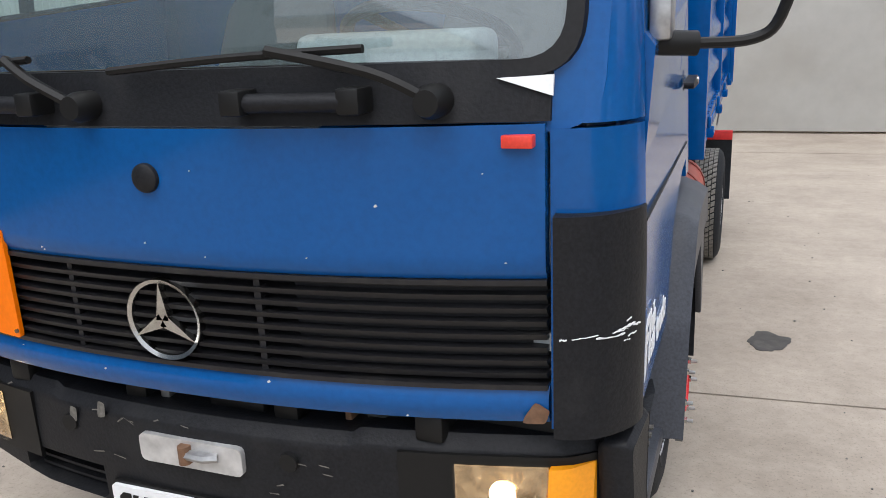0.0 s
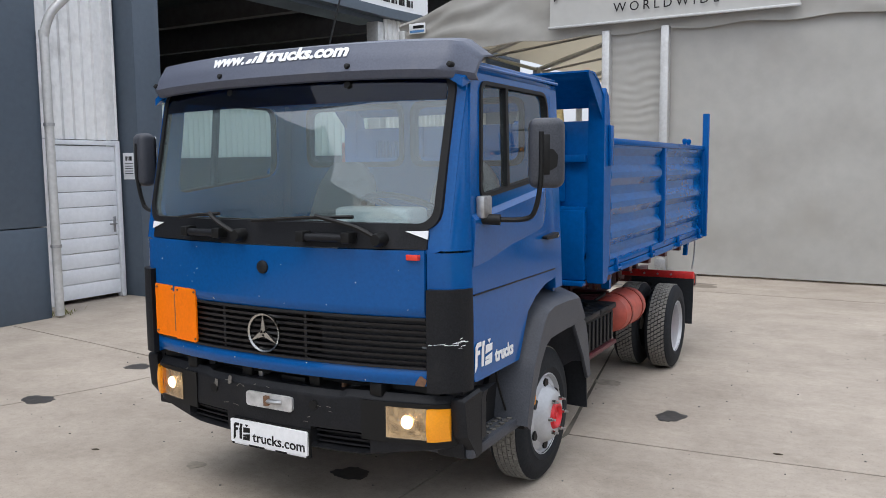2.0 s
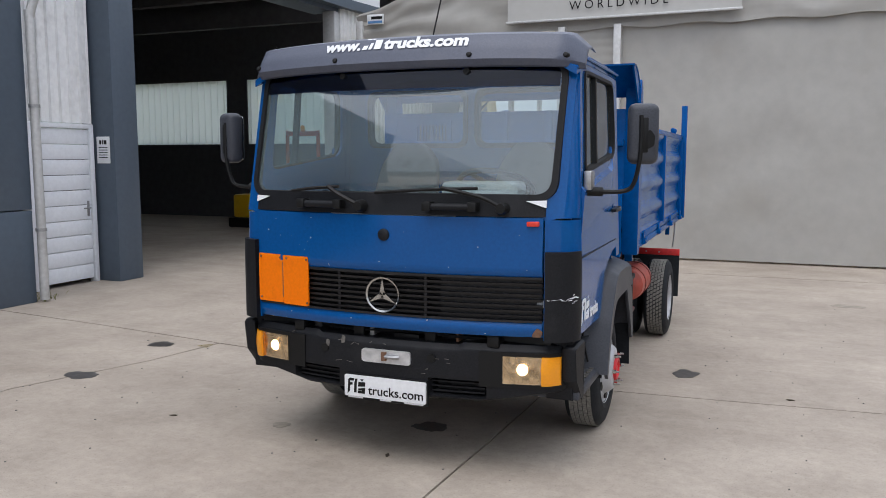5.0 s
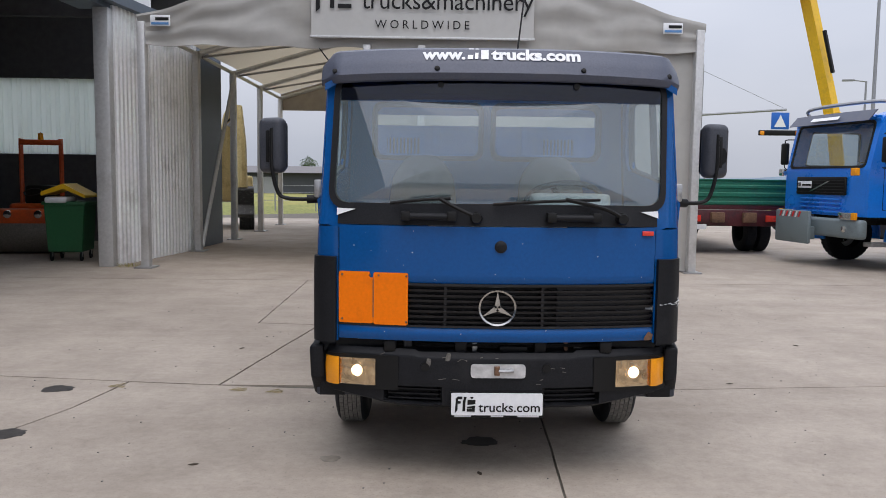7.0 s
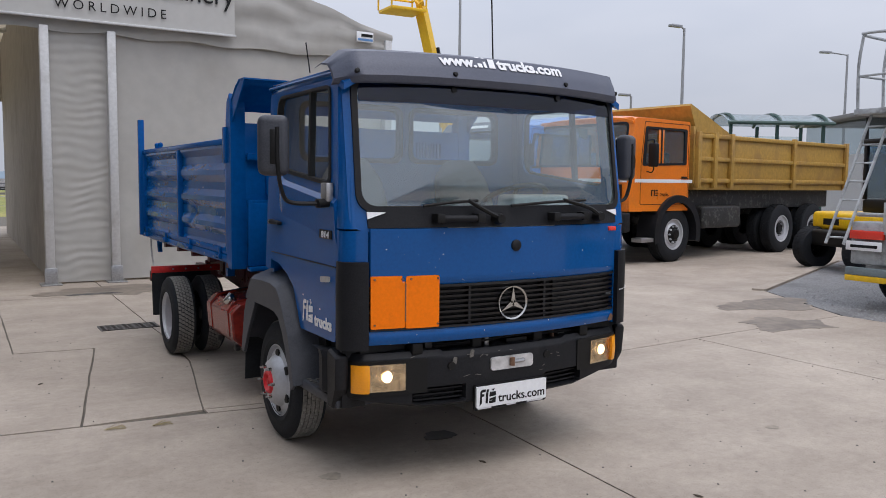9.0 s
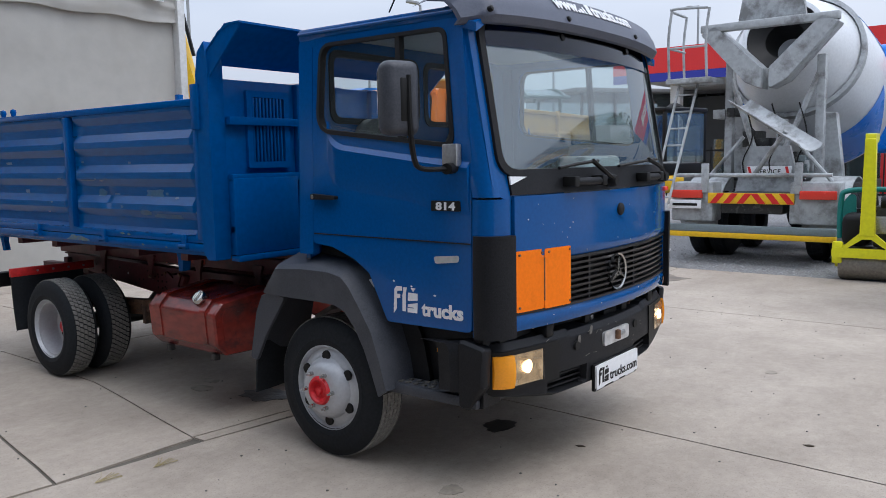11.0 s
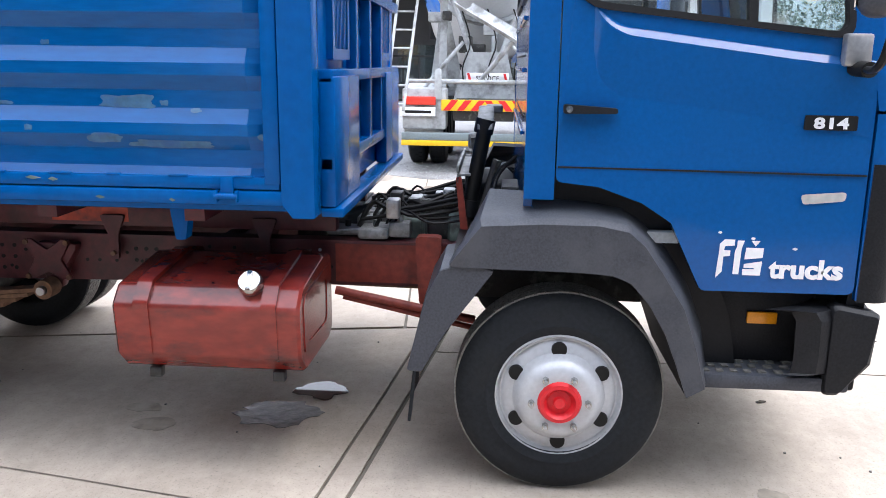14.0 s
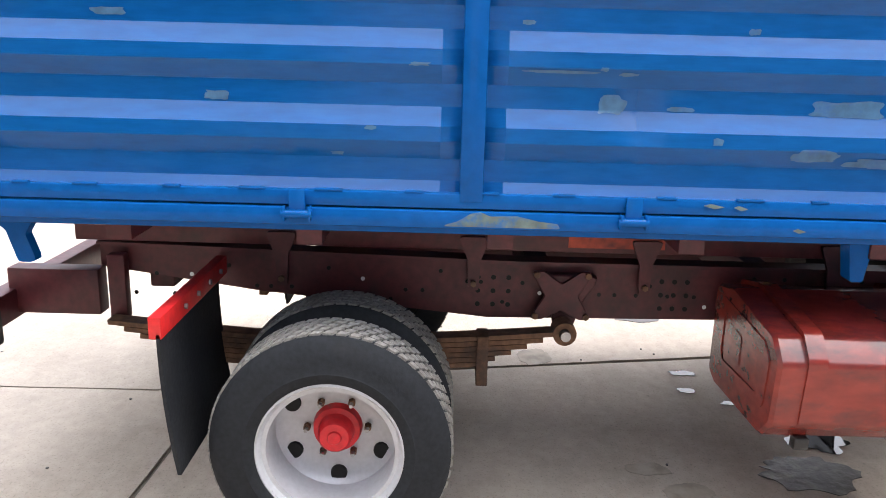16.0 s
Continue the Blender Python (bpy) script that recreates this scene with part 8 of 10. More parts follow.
for s in (-1, 1):
    part("hopper_leg", prism(rounded([(0.78 * s, 3.62), (1.0 * s, 3.50), (0.30 * s, 2.72), (0.05 * s, 2.60), (0.05 * s, 2.92)], 0.03, 2), lambda u, v, w: Vector((u, w, v)), -1.0, -0.6, 0.02), MIXGREY, mt)
    part("side_frame", box(*sorted((s * 0.62, s * 0.74)), -1.2, -1.05, 1.0, 3.1, 0.01), MIXGREY, mt)
    part("brace", rod((s * 0.68, -1.1, 2.9), (s * 0.15, -0.9, 1.5), 0.045, 8), MIXGREY, mt)
    part("brace", rod((s * 0.95, -0.8, 1.2), (s * 0.35, -0.8, 1.9), 0.03, 8), MIXGREY, mt)
    part("mudguard", slabgrid(14, 2, lambda u, v, q: (lambda a: Vector((s * (0.62 + 0.60 * v), -1.2 + math.cos(a) * (0.72 - 0.02 * q), 0.56 + math.sin(a) * (0.72 - 0.02 * q))))(math.pi * (-0.1 + 0.75 * u))), MIXGREY, mt)
    part("rear_box", box(*sorted((s * 0.55, s * 1.2)), -0.45, -0.05, 0.62, 1.22, 0.03), MIXGREY, mt)
    part("tail_lamp", box(*sorted((s * 0.70, s * 1.18)), -0.05, 0.02, 0.98, 1.10, 0.01), REDLENS, mt)
    far_wheel(mt, s * 1.2, -1.2, 0.53, 0.28, SILVER, True)
    far_wheel(mt, s * 1.2, -2.6, 0.53, 0.28, SILVER, True)
    far_wheel(mt, s * 1.18, -6.8, 0.53, 0.30, SILVER)
part("frame", box(-0.45, 0.45, -7.6, -0.1, 0.75, 1.05, 0.02), GREASY, mt)
part("hopper_bar", box(-1.0, 1.0, -0.75, -0.60, 3.52, 3.64, 0.02), MIXGREY, mt)
part("hopper_back", prism(rounded([(-0.5, 3.64), (0.5, 3.64), (0.42, 4.1), (-0.42, 4.1)], 0.05, 2), lambda u, v, w: Vector((u, w, v)), -0.95, -0.85), MIXGREY, mt)
def chute(u, v, s):
    q = math.pi * (0.15 + 0.7 * v)
    c = Vector((0.35, -0.55, 2.55)).lerp(Vector((-0.85, 0.10, 1.85)), u)
    return c + Vector((math.cos(q) * 0.20 * 0.8, math.cos(q) * 0.20 * 0.5, -math.sin(q) * 0.20)) * (1.0 if not s else 0.93)
part("chute", slabgrid(8, 12, chute), MIXGREY, mt, "grey discharge chute")
part("chute_prop", rod((0.1, -0.5, 1.3), (-0.45, -0.15, 1.95), 0.035, 10), MIXGREY, mt)
part("tail_wall", prism([(-0.50, 1.0), (0.50, 1.0), (0.32, 1.75), (-0.32, 1.75)], lambda u, v, w: Vector((u, w, v)), -0.95, -0.85), MIXGREY, mt)
sg_ = part("service_sign", box(-0.36, 0.30, -0.845, -0.82, 1.28, 1.44, 0.004), PLATEW, mt, "small sign with red stripes and one word")
part("lettering", words("SERVICE", 0.10, lambda u, v, w: Vector((-0.03 - u, -0.818 + w, 1.325 + v)), 0.003), INK, sg_)
for x in (-0.31, 0.25):
    part("stripe", plate([[(x - 0.04, 1.285), (x + 0.0, 1.285), (x + 0.04, 1.435), (x, 1.435)]], -0.819, -0.815, along_y), REDP, sg_)
cv = part("chevron_board", box(-0.62, 0.62, -0.06, -0.03, 0.90, 1.06, 0.004), YELLOW, mt, "yellow and red chevron board")
for k in range(6):
    d = 1 if k < 3 else -1
    x = -0.52 + 0.2 * k
    part("chevron", plate([[(x - 0.05 - 0.06 * d, 0.905), (x + 0.05 - 0.06 * d, 0.905), (x + 0.05 + 0.06 * d, 1.055), (x - 0.05 + 0.06 * d, 1.055)]], -0.029, -0.025, along_y), REDP, cv)
ub = part("underride_bar", box(-1.2, 1.2, -0.05, 0.05, 0.47, 0.58, 0.012), GREYP, mt, "rear underride bar with a yellow strip")
part("yellow_strip", box(-1.2, 1.2, -0.02, 0.055, 0.39, 0.468, 0.006), YELLOW, ub)
far_p = part("number_plate", box(0.70, 1.22, 0.022, 0.032, 0.82, 0.95, 0.003), PLATEW, mt)
part("print", box(0.76, 1.15, 0.033, 0.035, 0.86, 0.90), INK, far_p)
# ladder and platform
ld = part("ladder", tube([(0.95, -0.15, 0.9), (0.80, -0.9, 2.75)], 0.022, 8), MIXGREY, mt, "grey access ladder with a railed platform")
part("rail", tube([(1.22, -0.15, 0.9), (1.10, -0.9, 2.75)], 0.022, 8), MIXGREY, ld)
for k in range(7):
    f = k / 7 + 0.05
    part("rung", rod(Vector((0.95, -0.15, 0.9)).lerp(Vector((0.80, -0.9, 2.75)), f), Vector((1.22, -0.15, 0.9)).lerp(Vector((1.10, -0.9, 2.75)), f), 0.014, 6), MIXGREY, ld)
part("platform", box(0.55, 1.25, -1.4, -0.7, 2.75, 2.83, 0.01), MIXGREY, ld)
for x, y in ((0.6, -0.72), (1.2, -0.72), (1.2, -1.35)):
    part("post", tube(smooth_path([(x, y, 2.83), (x + 0.02, y, 3.45), (x - 0.02, y - 0.02, 3.87)], 3), 0.022, 8), MIXGREY, ld)
part("top_rail", tube(smooth_path([(0.6, -0.72, 3.87), (1.18, -0.72, 3.90), (1.2, -1.35, 3.87)], 4), 0.022, 8), MIXGREY, ld)
part("mid_rail", tube([(0.6, -0.72, 3.3), (1.2, -0.72, 3.3), (1.2, -1.35, 3.3)], 0.018, 8), MIXGREY, ld)
ld.matrix_basis = pose(0.20, 0.35, 0)
random.seed(71)
for k in range(14):
    x, z = random.uniform(-0.6, 0.9), random.uniform(1.15, 2.3)
    a, b = random.uniform(0.04, 0.13), random.uniform(0.05, 0.14)
    part("tail_unit", box(x - a, x + a, -1.3 - 0.02 * k, -1.0, z - b, z + b, 0.015), (MIXGREY, GREASY, GREYP)[k % 3], mt)
for k in range(3):
    x = -0.5 + 0.4 * k
    part("hydraulic_hose", tube(smooth_path([(x, -0.95, 1.1), (x + 0.06, -0.8, 1.5), (x - 0.05, -0.9, 1.9), (x + 0.1, -1.0, 2.4)], 4), 0.012, 6), INK, mt)
for s in (-1, 1):
    part("roller_stand", prism(rounded([(s * 0.35, 1.05), (s * 0.95, 1.05), (s * 0.80, 2.25), (s * 0.62, 2.25)], 0.03, 2), lambda u, v, w: Vector((u, w, v)), -1.75, -1.55, 0.01), MIXGREY, mt)
    part("light_bracket", box(*sorted((s * 0.62, s * 0.72)), -0.08, 0.0, 1.06, 1.5, 0.01), MIXGREY, mt)
part("rear_rail", rod((-1.1, -0.1, 1.32), (1.15, -0.1, 1.32), 0.03, 8), MIXGREY, mt)
mcab = part("cab", box(-1.1, 1.1, -7.9, -6.1, 1.6, 3.75, 0.1, 3), SKYBLUE, mt, "blue cab beyond the drum")
for s in (-1, 1):
    part("mirror", box(*sorted((s * 1.30, s * 1.52)), -7.75, -7.65, 2.1, 2.75, 0.03), INK, mcab)

# ---- small tracked excavator behind the orange truck ----
jx = thing("mini_excavator", "black and yellow wheeled excavator with a cab", "excavator", pose(11.6, 3.8, 0, 0, 0, 75))
part("body", box(-0.8, 0.8, -0.3, 0.8, 0.75, 1.10, 0.08, 3), YELLOW, jx)
part("counterweight", box(-0.78, 0.78, 0.3, 1.0, 0.45, 0.76, 0.08, 3), INK, jx)
jc = part("cab", box(-0.75, 0.05, -1.0, 0.3, 1.1, 1.35, 0.04), INK, jx)
for x, y in ((-0.72, -0.97), (0.02, -0.97), (-0.72, 0.27), (0.02, 0.27)):
    part("cab_post", box(x - 0.035, x + 0.035, y - 0.035, y + 0.035, 1.35, 2.4, 0.01), INK, jc)
part("cab_roof", box(-0.78, 0.08, -1.02, 0.32, 2.38, 2.48, 0.03), INK, jc)
for x in (-0.74, 0.04):
    part("cab_glass", box(x - 0.005, x + 0.005, -0.93, 0.23, 1.36, 2.36), DARKGLASS, jc)
for s in (-1, 1):
    far_wheel(jx, s * 0.85, -0.8, 0.40, 0.35, INK)
    far_wheel(jx, s * 0.85, 0.8, 0.40, 0.35, INK)
part("boom", tube(smooth_path([(0.4, -0.6, 1.0), (0.4, -0.9, 2.1), (0.4, -1.4, 2.6), (0.4, -2.0, 2.2)], 5), 0.09, 8), INK, jx)
part("emblem", box(-0.2, 0.2, 0.998, 1.01, 0.86, 0.98), INK, jx)

# ---- lime yellow walk-behind roller ----
lr = thing("walk_behind_roller", "lime yellow walk-behind road roller with its handle raised", "roller", pose(6.95, -1.30, 0, 0, 0, -88))
for y in (0.0, 0.48):
    part("drum", lathe([(0.0, -0.33), (0.19, -0.33), (0.20, -0.31), (0.20, 0.31), (0.19, 0.33), (0.0, 0.33)], (0, y, 0.20), X, 32, closed=False), DRUMSTEEL, lr, "worn steel drum")
for s in (-1, 1):
    part("side_plate", prism(rounded([(-0.15, 0.16), (0.62, 0.16), (0.62, 0.40), (-0.15, 0.40)], 0.08, 4), lambda u, v, w: Vector((s * w, u, v)), 0.335, 0.375, 0.008), LIME, lr)
    part("corner_lug", box(*sorted((s * 0.28, s * 0.40)), -0.22, -0.14, 0.22, 0.50, 0.02), LIME, lr)
part("front_bar", prism(rounded([(-0.40, 0.30), (0.40, 0.30), (0.40, 0.42), (-0.40, 0.42)], 0.03, 3), lambda u, v, w: Vector((u, w, v)), -0.24, -0.19), LIME, lr)
part("yoke", prism(rounded([(-0.30, 0.42), (-0.08, 0.62), (0.08, 0.62), (0.30, 0.42), (0.22, 0.42), (0.05, 0.54), (-0.05, 0.54), (-0.22, 0.42)], 0.02, 2), lambda u, v, w: Vector((u, w, v)), -0.24, -0.17), LIME, lr)
part("handle_post", prism(rounded([(-0.085, 0.58), (0.085, 0.58), (0.062, 1.80), (-0.062, 1.80)], 0.015, 2), lambda u, v, w: Vector((u, w, v)), -0.25, -0.14, 0.012), LIME, lr)
part("handle_head", prism(rounded([(-0.24, 1.70), (0.05, 1.78), (0.05, 1.86), (-0.24, 1.86)], 0.02, 2), lambda u, v, w: Vector((w, u, v)), -0.06, 0.06), LIME, lr)
part("engine_cover", box(-0.34, 0.0, 0.0, 0.55, 0.42, 0.85, 0.10, 4), INK, lr)
part("engine", box(0.03, 0.32, 0.02, 0.5, 0.42, 0.95, 0.03), GREASY, lr)
part("air_filter", lathe([(0, -0.08), (0.09, -0.075), (0.10, -0.05), (0.10, 0.05), (0.09, 0.075), (0, 0.08)], (0.18, 0.10, 0.98), X, 20, closed=False), INK, lr)
part("exhaust_guard", box(0.05, 0.20, -0.06, 0.02, 0.60, 0.82, 0.02), STEEL, lr)
part("fuel_cap", rod((-0.15, 0.2, 0.84), (-0.15, 0.2, 0.90), 0.045, 14), INK, lr)
part("guard_tube", tube(smooth_path([(-0.40, 0.30, 0.5), (-0.40, 0.30, 0.98), (-0.30, 0.30, 1.13), (0.30, 0.30, 1.13), (0.40, 0.30, 0.98), (0.41, 0.30, 0.5)], 6), 0.036, 10), TEAL, lr)
part("guard_panel", prism(rounded([(-0.39, 0.55), (-0.39, 0.95), (-0.30, 1.08), (-0.22, 1.08), (-0.20, 0.55)], 0.05, 3), lambda u, v, w: Vector((u, w, v)), 0.29, 0.31), TEAL, lr)
for k in range(4):
    part("cooling_fin", box(0.321, 0.335, 0.05, 0.4, 0.5 + 0.1 * k, 0.54 + 0.1 * k), STEEL, lr)

# ---- boom lift ----
bl = thing("boom_lift", "yellow telescopic boom lift with its basket raised", "boom lift", pose(-0.6, 0, 0))
part("chassis", box(10.2, 12.4, 17.4, 19.6, 0.5, 1.3, 0.1), YELLOW, bl)
for x in (10.3, 12.2):
    for y in (17.5, 19.4):
        part("wheel", lathe([(0, -0.2), (0.45, -0.2), (0.5, -0.12), (0.5, 0.12), (0.45, 0.2), (0, 0.2)], (x, y, 0.5), Y, 24, closed=False), RUBBER, bl)
part("mast", rod((11.4, 18.4, 1.2), (11.05, 18.3, 3.6), 0.26, 4), YELLOW, bl)
bo = part("boom", rod((11.05, 18.3, 3.4), (10.15, 18.5, 7.2), 0.22, 4), YELLOW, bl, "yellow boom with a dark lettering bar")
part("boom_print", rod((10.86, 18.05, 4.7), (10.58, 18.10, 5.9), 0.06, 4), INK, bo)
part("hose", rod((10.83, 18.4, 3.7), (10.25, 18.5, 6.2), 0.05, 6), INK, bo)
part("jib", rod((10.15, 18.5, 7.2), (10.0, 18.3, 7.35), 0.14, 4), YELLOW, bl)
bk = part("basket", box(8.8, 10.0, 17.8, 18.8, 6.9, 7.0, 0.02), YELLOW, bl)
for z in (7.4, 7.9):
    part("basket_rail", tube([(8.8, 17.8, z), (10.0, 17.8, z), (10.0, 18.8, z), (8.8, 18.8, z), (8.8, 17.8, z)], 0.035, 6), YELLOW, bk)
for x, y in ((8.8, 17.8), (10.0, 17.8), (10.0, 18.8), (8.8, 18.8)):
    part("basket_post", rod((x, y, 7.0), (x, y, 7.9), 0.03, 6), YELLOW, bk)

# ---- marks and small things on the ground ----
WATER = nodes_of("puddle_water")[0]
WATER.node_tree.nodes["Principled BSDF"].inputs["Base Color"].default_value = (0.02, 0.02, 0.02, 1)
WATER.node_tree.nodes["Principled BSDF"].inputs["Roughness"].default_value = 0.03
OILY = surface("oily_concrete", (0.045, 0.04, 0.036), 0.45, vary=0.3, grain=20, bump=0.1, stain=(0.10, 0.09, 0.08), stain_amount=0.35, stain_size=8)
WETC = surface("wet_concrete", (0.060, 0.054, 0.047), 0.34, vary=0.4, grain=22, bump=0.5, stain=(0.14, 0.125, 0.105), stain_amount=0.4, stain_size=9, spec=0.4)
FAINT = surface("old_oil_mark", (0.25, 0.215, 0.172), 0.8, vary=0.25, grain=14, bump=0.1, stain=(0.33, 0.29, 0.24), stain_amount=0.5, stain_size=6)


def blob(cx, cy, rx, ry, seed, n=36, rough=0.35):
    """An irregular outline on the ground."""
    out = []
    for k in range(n):
        q = 2 * math.pi * k / n
        r = 1 + rough * noise.noise(Vector((math.cos(q) * 1.3, math.sin(q) * 1.3, seed))) + rough * 0.5 * noise.noise(Vector((math.cos(q) * 4, math.sin(q) * 4, seed + 9)))
        out.append((cx + rx * r * math.cos(q), cy + ry * r * math.sin(q)))
    return out


def ground_mark(name, label, category, mat_, cx, cy, rx, ry, seed, z=0.003, rough=0.35):
    return solid(name, plate([blob(cx, cy, rx, ry, seed, 40, rough)], z - 0.002, z, along_z), mat_, label, category, kind="structure")


MARKS = [(-0.05, -0.49, 0.12, 0.09, 1, OILY), (1.39, 1.50, 0.10, 0.13, 2, OILY), (-3.22, -0.39, 0.16, 0.10, 3, OILY), (-0.61, 1.75, 0.07, 0.09, 5, FAINT), (-0.44, 1.87, 0.05, 0.08, 6, FAINT), (5.93, -3.35, 0.13, 0.10, 7, OILY), (-3.37, 0.73, 0.13, 0.10, 8, OILY), (2.9, 5.4, 0.18, 0.12, 9, FAINT), (0.7, 2.2, 0.12, 0.08, 10, FAINT), (-1.00, -0.83, 0.06, 0.06, 11, FAINT), (2.1, -1.5, 0.05, 0.04, 12, FAINT)]
for cx, cy, rx, ry, sd, mm in MARKS:
    ground_mark("oil_stain", "dark oil spot on the concrete", "stain", mm, cx, cy, rx, ry, sd)
ground_mark("wet_patch", "wrinkled wet patch on the concrete under the tank", "stain", WETC, -0.44, 1.23, 0.13, 0.19, 14, 0.003, 0.5)
ground_mark("puddle", "small clear puddle mirroring the sky", "puddle", WATER, -0.17, 1.09, 0.10, 0.11, 15, 0.005, 0.5)
for k, (x, y, r) in enumerate(((0.31, 1.50, 0.03), (0.18, 1.34, 0.022), (0.52, 1.46, 0.035))):
    ground_mark("puddle", "small clear puddle mirroring the sky", "puddle", WATER, x, y, r, r * 1.6, 20 + k, 0.005, 0.6)
ground_mark("damp_area", "brown damp stain spreading over the concrete", "stain", DAMP, 5.95, 1.2, 0.6, 0.45, 31, 0.003, 0.6)
ground_mark("damp_area", "brown damp stain spreading over the concrete", "stain", DAMP, 7.1, 2.3, 0.8, 0.5, 32, 0.0035, 0.7)
ground_mark("damp_area", "damp stain in front of the tent", "stain", DAMP, -0.8, 8.1, 1.1, 0.5, 33, 0.003, 0.7)
ground_mark("puddle", "shallow puddle beside the tent post", "puddle", WATER, -1.1, 7.75, 0.35, 0.10, 34, 0.0045, 0.6)
# drain grate
IRON = surface("dark_cast_iron", (0.10, 0.092, 0.085), 0.6, metal=0.3, vary=0.3, grain=30, bump=0.15, stain=(0.12, 0.08, 0.055), stain_amount=0.3, stain_size=8)
gd = thing("drain_grate", "worn iron drain grate set in the concrete", "drain", kind="structure")
part("pit", box(-1.47, -0.83, 4.55, 4.89, -0.05, 0.002), INK, gd)
for k in range(5):
    part("bar", box(-1.47, -0.83, 4.55 + 0.075 * k, 4.575 + 0.075 * k, 0.002, 0.010, 0.002), IRON, gd)
for k in range(11):
    part("cross_bar", box(-1.47 + 0.061 * k, -1.45 + 0.061 * k, 4.55, 4.875, 0.001, 0.008), IRON, gd)
# rubbish, leaves and grit
random.seed(21)
for k in range(7):
    x, y = random.uniform(-3.4, 3.5), random.uniform(-2.6, 4.5)
    a = random.uniform(0, 6.28)
    pts = [(x + math.cos(a) * 0.03 * c - math.sin(a) * 0.014 * d, y + math.sin(a) * 0.03 * c + math.cos(a) * 0.014 * d) for c, d in ((-1, 0), (-0.2, -1), (0.8, -0.5), (1, 0.2), (0.1, 1))]
    solid("dry_leaf", plate([pts], 0.003, 0.006, along_z), surface("dry_leaf_brown", (0.05, 0.035, 0.02), 0.9), "small dry leaf on the concrete", "leaf", "leaves")
straw = surface("dry_grass", (0.33, 0.27, 0.14), 0.9)
for cx, cy in ((-2.0, 0.72), (-1.7, 0.66), (-3.0, 0.8)):
    bm = bmesh.new()
    for k in range(7):
        a = random.uniform(-0.6, 0.6)
        tube([(cx, cy, 0.005), (cx + 0.06 * math.cos(a), cy + 0.06 * math.sin(a), 0.012), (cx + 0.14 * math.cos(a + 0.3), cy + 0.14 * math.sin(a + 0.3), 0.006)], 0.0018, 4, bm)
    solid("dry_grass", bm, straw, "few dry grass stalks in a joint", "grass", kind="stuff")
bm = bmesh.new()
for k in range(420):
    x, y = random.uniform(-4.0, 5.5), random.uniform(-4.5, 6.5)
    r = random.uniform(0.002, 0.006)
    plate([[(x - r, y - r * 0.6), (x + r * 0.8, y - r), (x + r, y + r * 0.7), (x - r * 0.5, y + r)]], 0.0, r, along_z, bm)
solid("grit", bm, surface("grit_grey", (0.14, 0.13, 0.12), 0.9, vary=0.3, grain=9), "loose grit on the concrete", "grit", kind="stuff")
# gravel lot and its edge
gravel = solid("ground_gravel", plate([[(7.22, -30), (60, -30), (60, 7.58), (20.03, 7.58), (14.42, 5.82), (8.43, 3.27), (7.24, 1.2), (7.2, -9.0)]], -0.02, -0.004, along_z), GRAVEL, "grey gravel lot beside the concrete yard", "gravel", kind="structure")
bm = bmesh.new()
for k in range(2600):
    x = 7.24 + abs(random.gauss(0, 2.2))
    y = random.uniform(-6.5, 3.0)
    if y > 1.1 and x < 8.9 + (y - 3.3) * 0.65:
        continue
    r = random.uniform(0.008, 0.022)
    z = random.uniform(-0.006, 0.002)
    vs = [bm.verts.new((x + dx * r, y + dy * r, z + dz * r)) for dx, dy, dz in ((-1, -0.6, 0), (0.8, -1, 0), (1, 0.7, 0), (-0.5, 1, 0), (0.1, 0, 0.9))]
    for a in range(4):
        bm.faces.new((vs[a], vs[(a + 1) % 4], vs[4]))
solid("gravel_stones", bm, surface("gravel_stone", (0.27, 0.27, 0.27), 0.9, vary=0.4, grain=12), "loose grey gravel stones", "gravel", kind="stuff")
solid("kerb_strip", plate([[(8.4, 3.28), (14.4, 5.83), (14.35, 6.0), (8.3, 3.46)]], -0.05, 0.03, along_z), CONCRETE, "low concrete kerb beside the gravel lot", "kerb", kind="structure")


def grass_tuft(cx, cy, n, h, seed):
    random.seed(seed)
    bm = bmesh.new()
    for k in range(n):
        x, y, a, hh = cx + random.gauss(0, 0.10), cy + random.gauss(0, 0.10), random.uniform(0, 6.28), h * random.uniform(0.5, 1.2)
        d = Vector((math.cos(a), math.sin(a), 0))
        p = Vector((x, y, 0))
        w = Vector((-d.y, d.x, 0)) * 0.004
        v0, v1, v2, v3 = bm.verts.new(p - w), bm.verts.new(p + w), bm.verts.new(p + d * hh * 0.3 + Z * hh * 0.6 + w * 0.7), bm.verts.new(p + d * hh * 0.7 + Z * hh)
        bm.faces.new((v0, v1, v2)), bm.faces.new((v0, v2, v3))
    return bm


for k, (x, y) in enumerate(((7.23, -2.2), (7.28, -2.05), (7.26, -2.35), (7.8, -2.5), (-6.5, 2.15), (-6.0, 9.3))):
    solid("grass_tuft", grass_tuft(x, y, 60, 0.07, k), GRASS, "small tuft of grass at the gravel edge", "grass", kind="stuff")

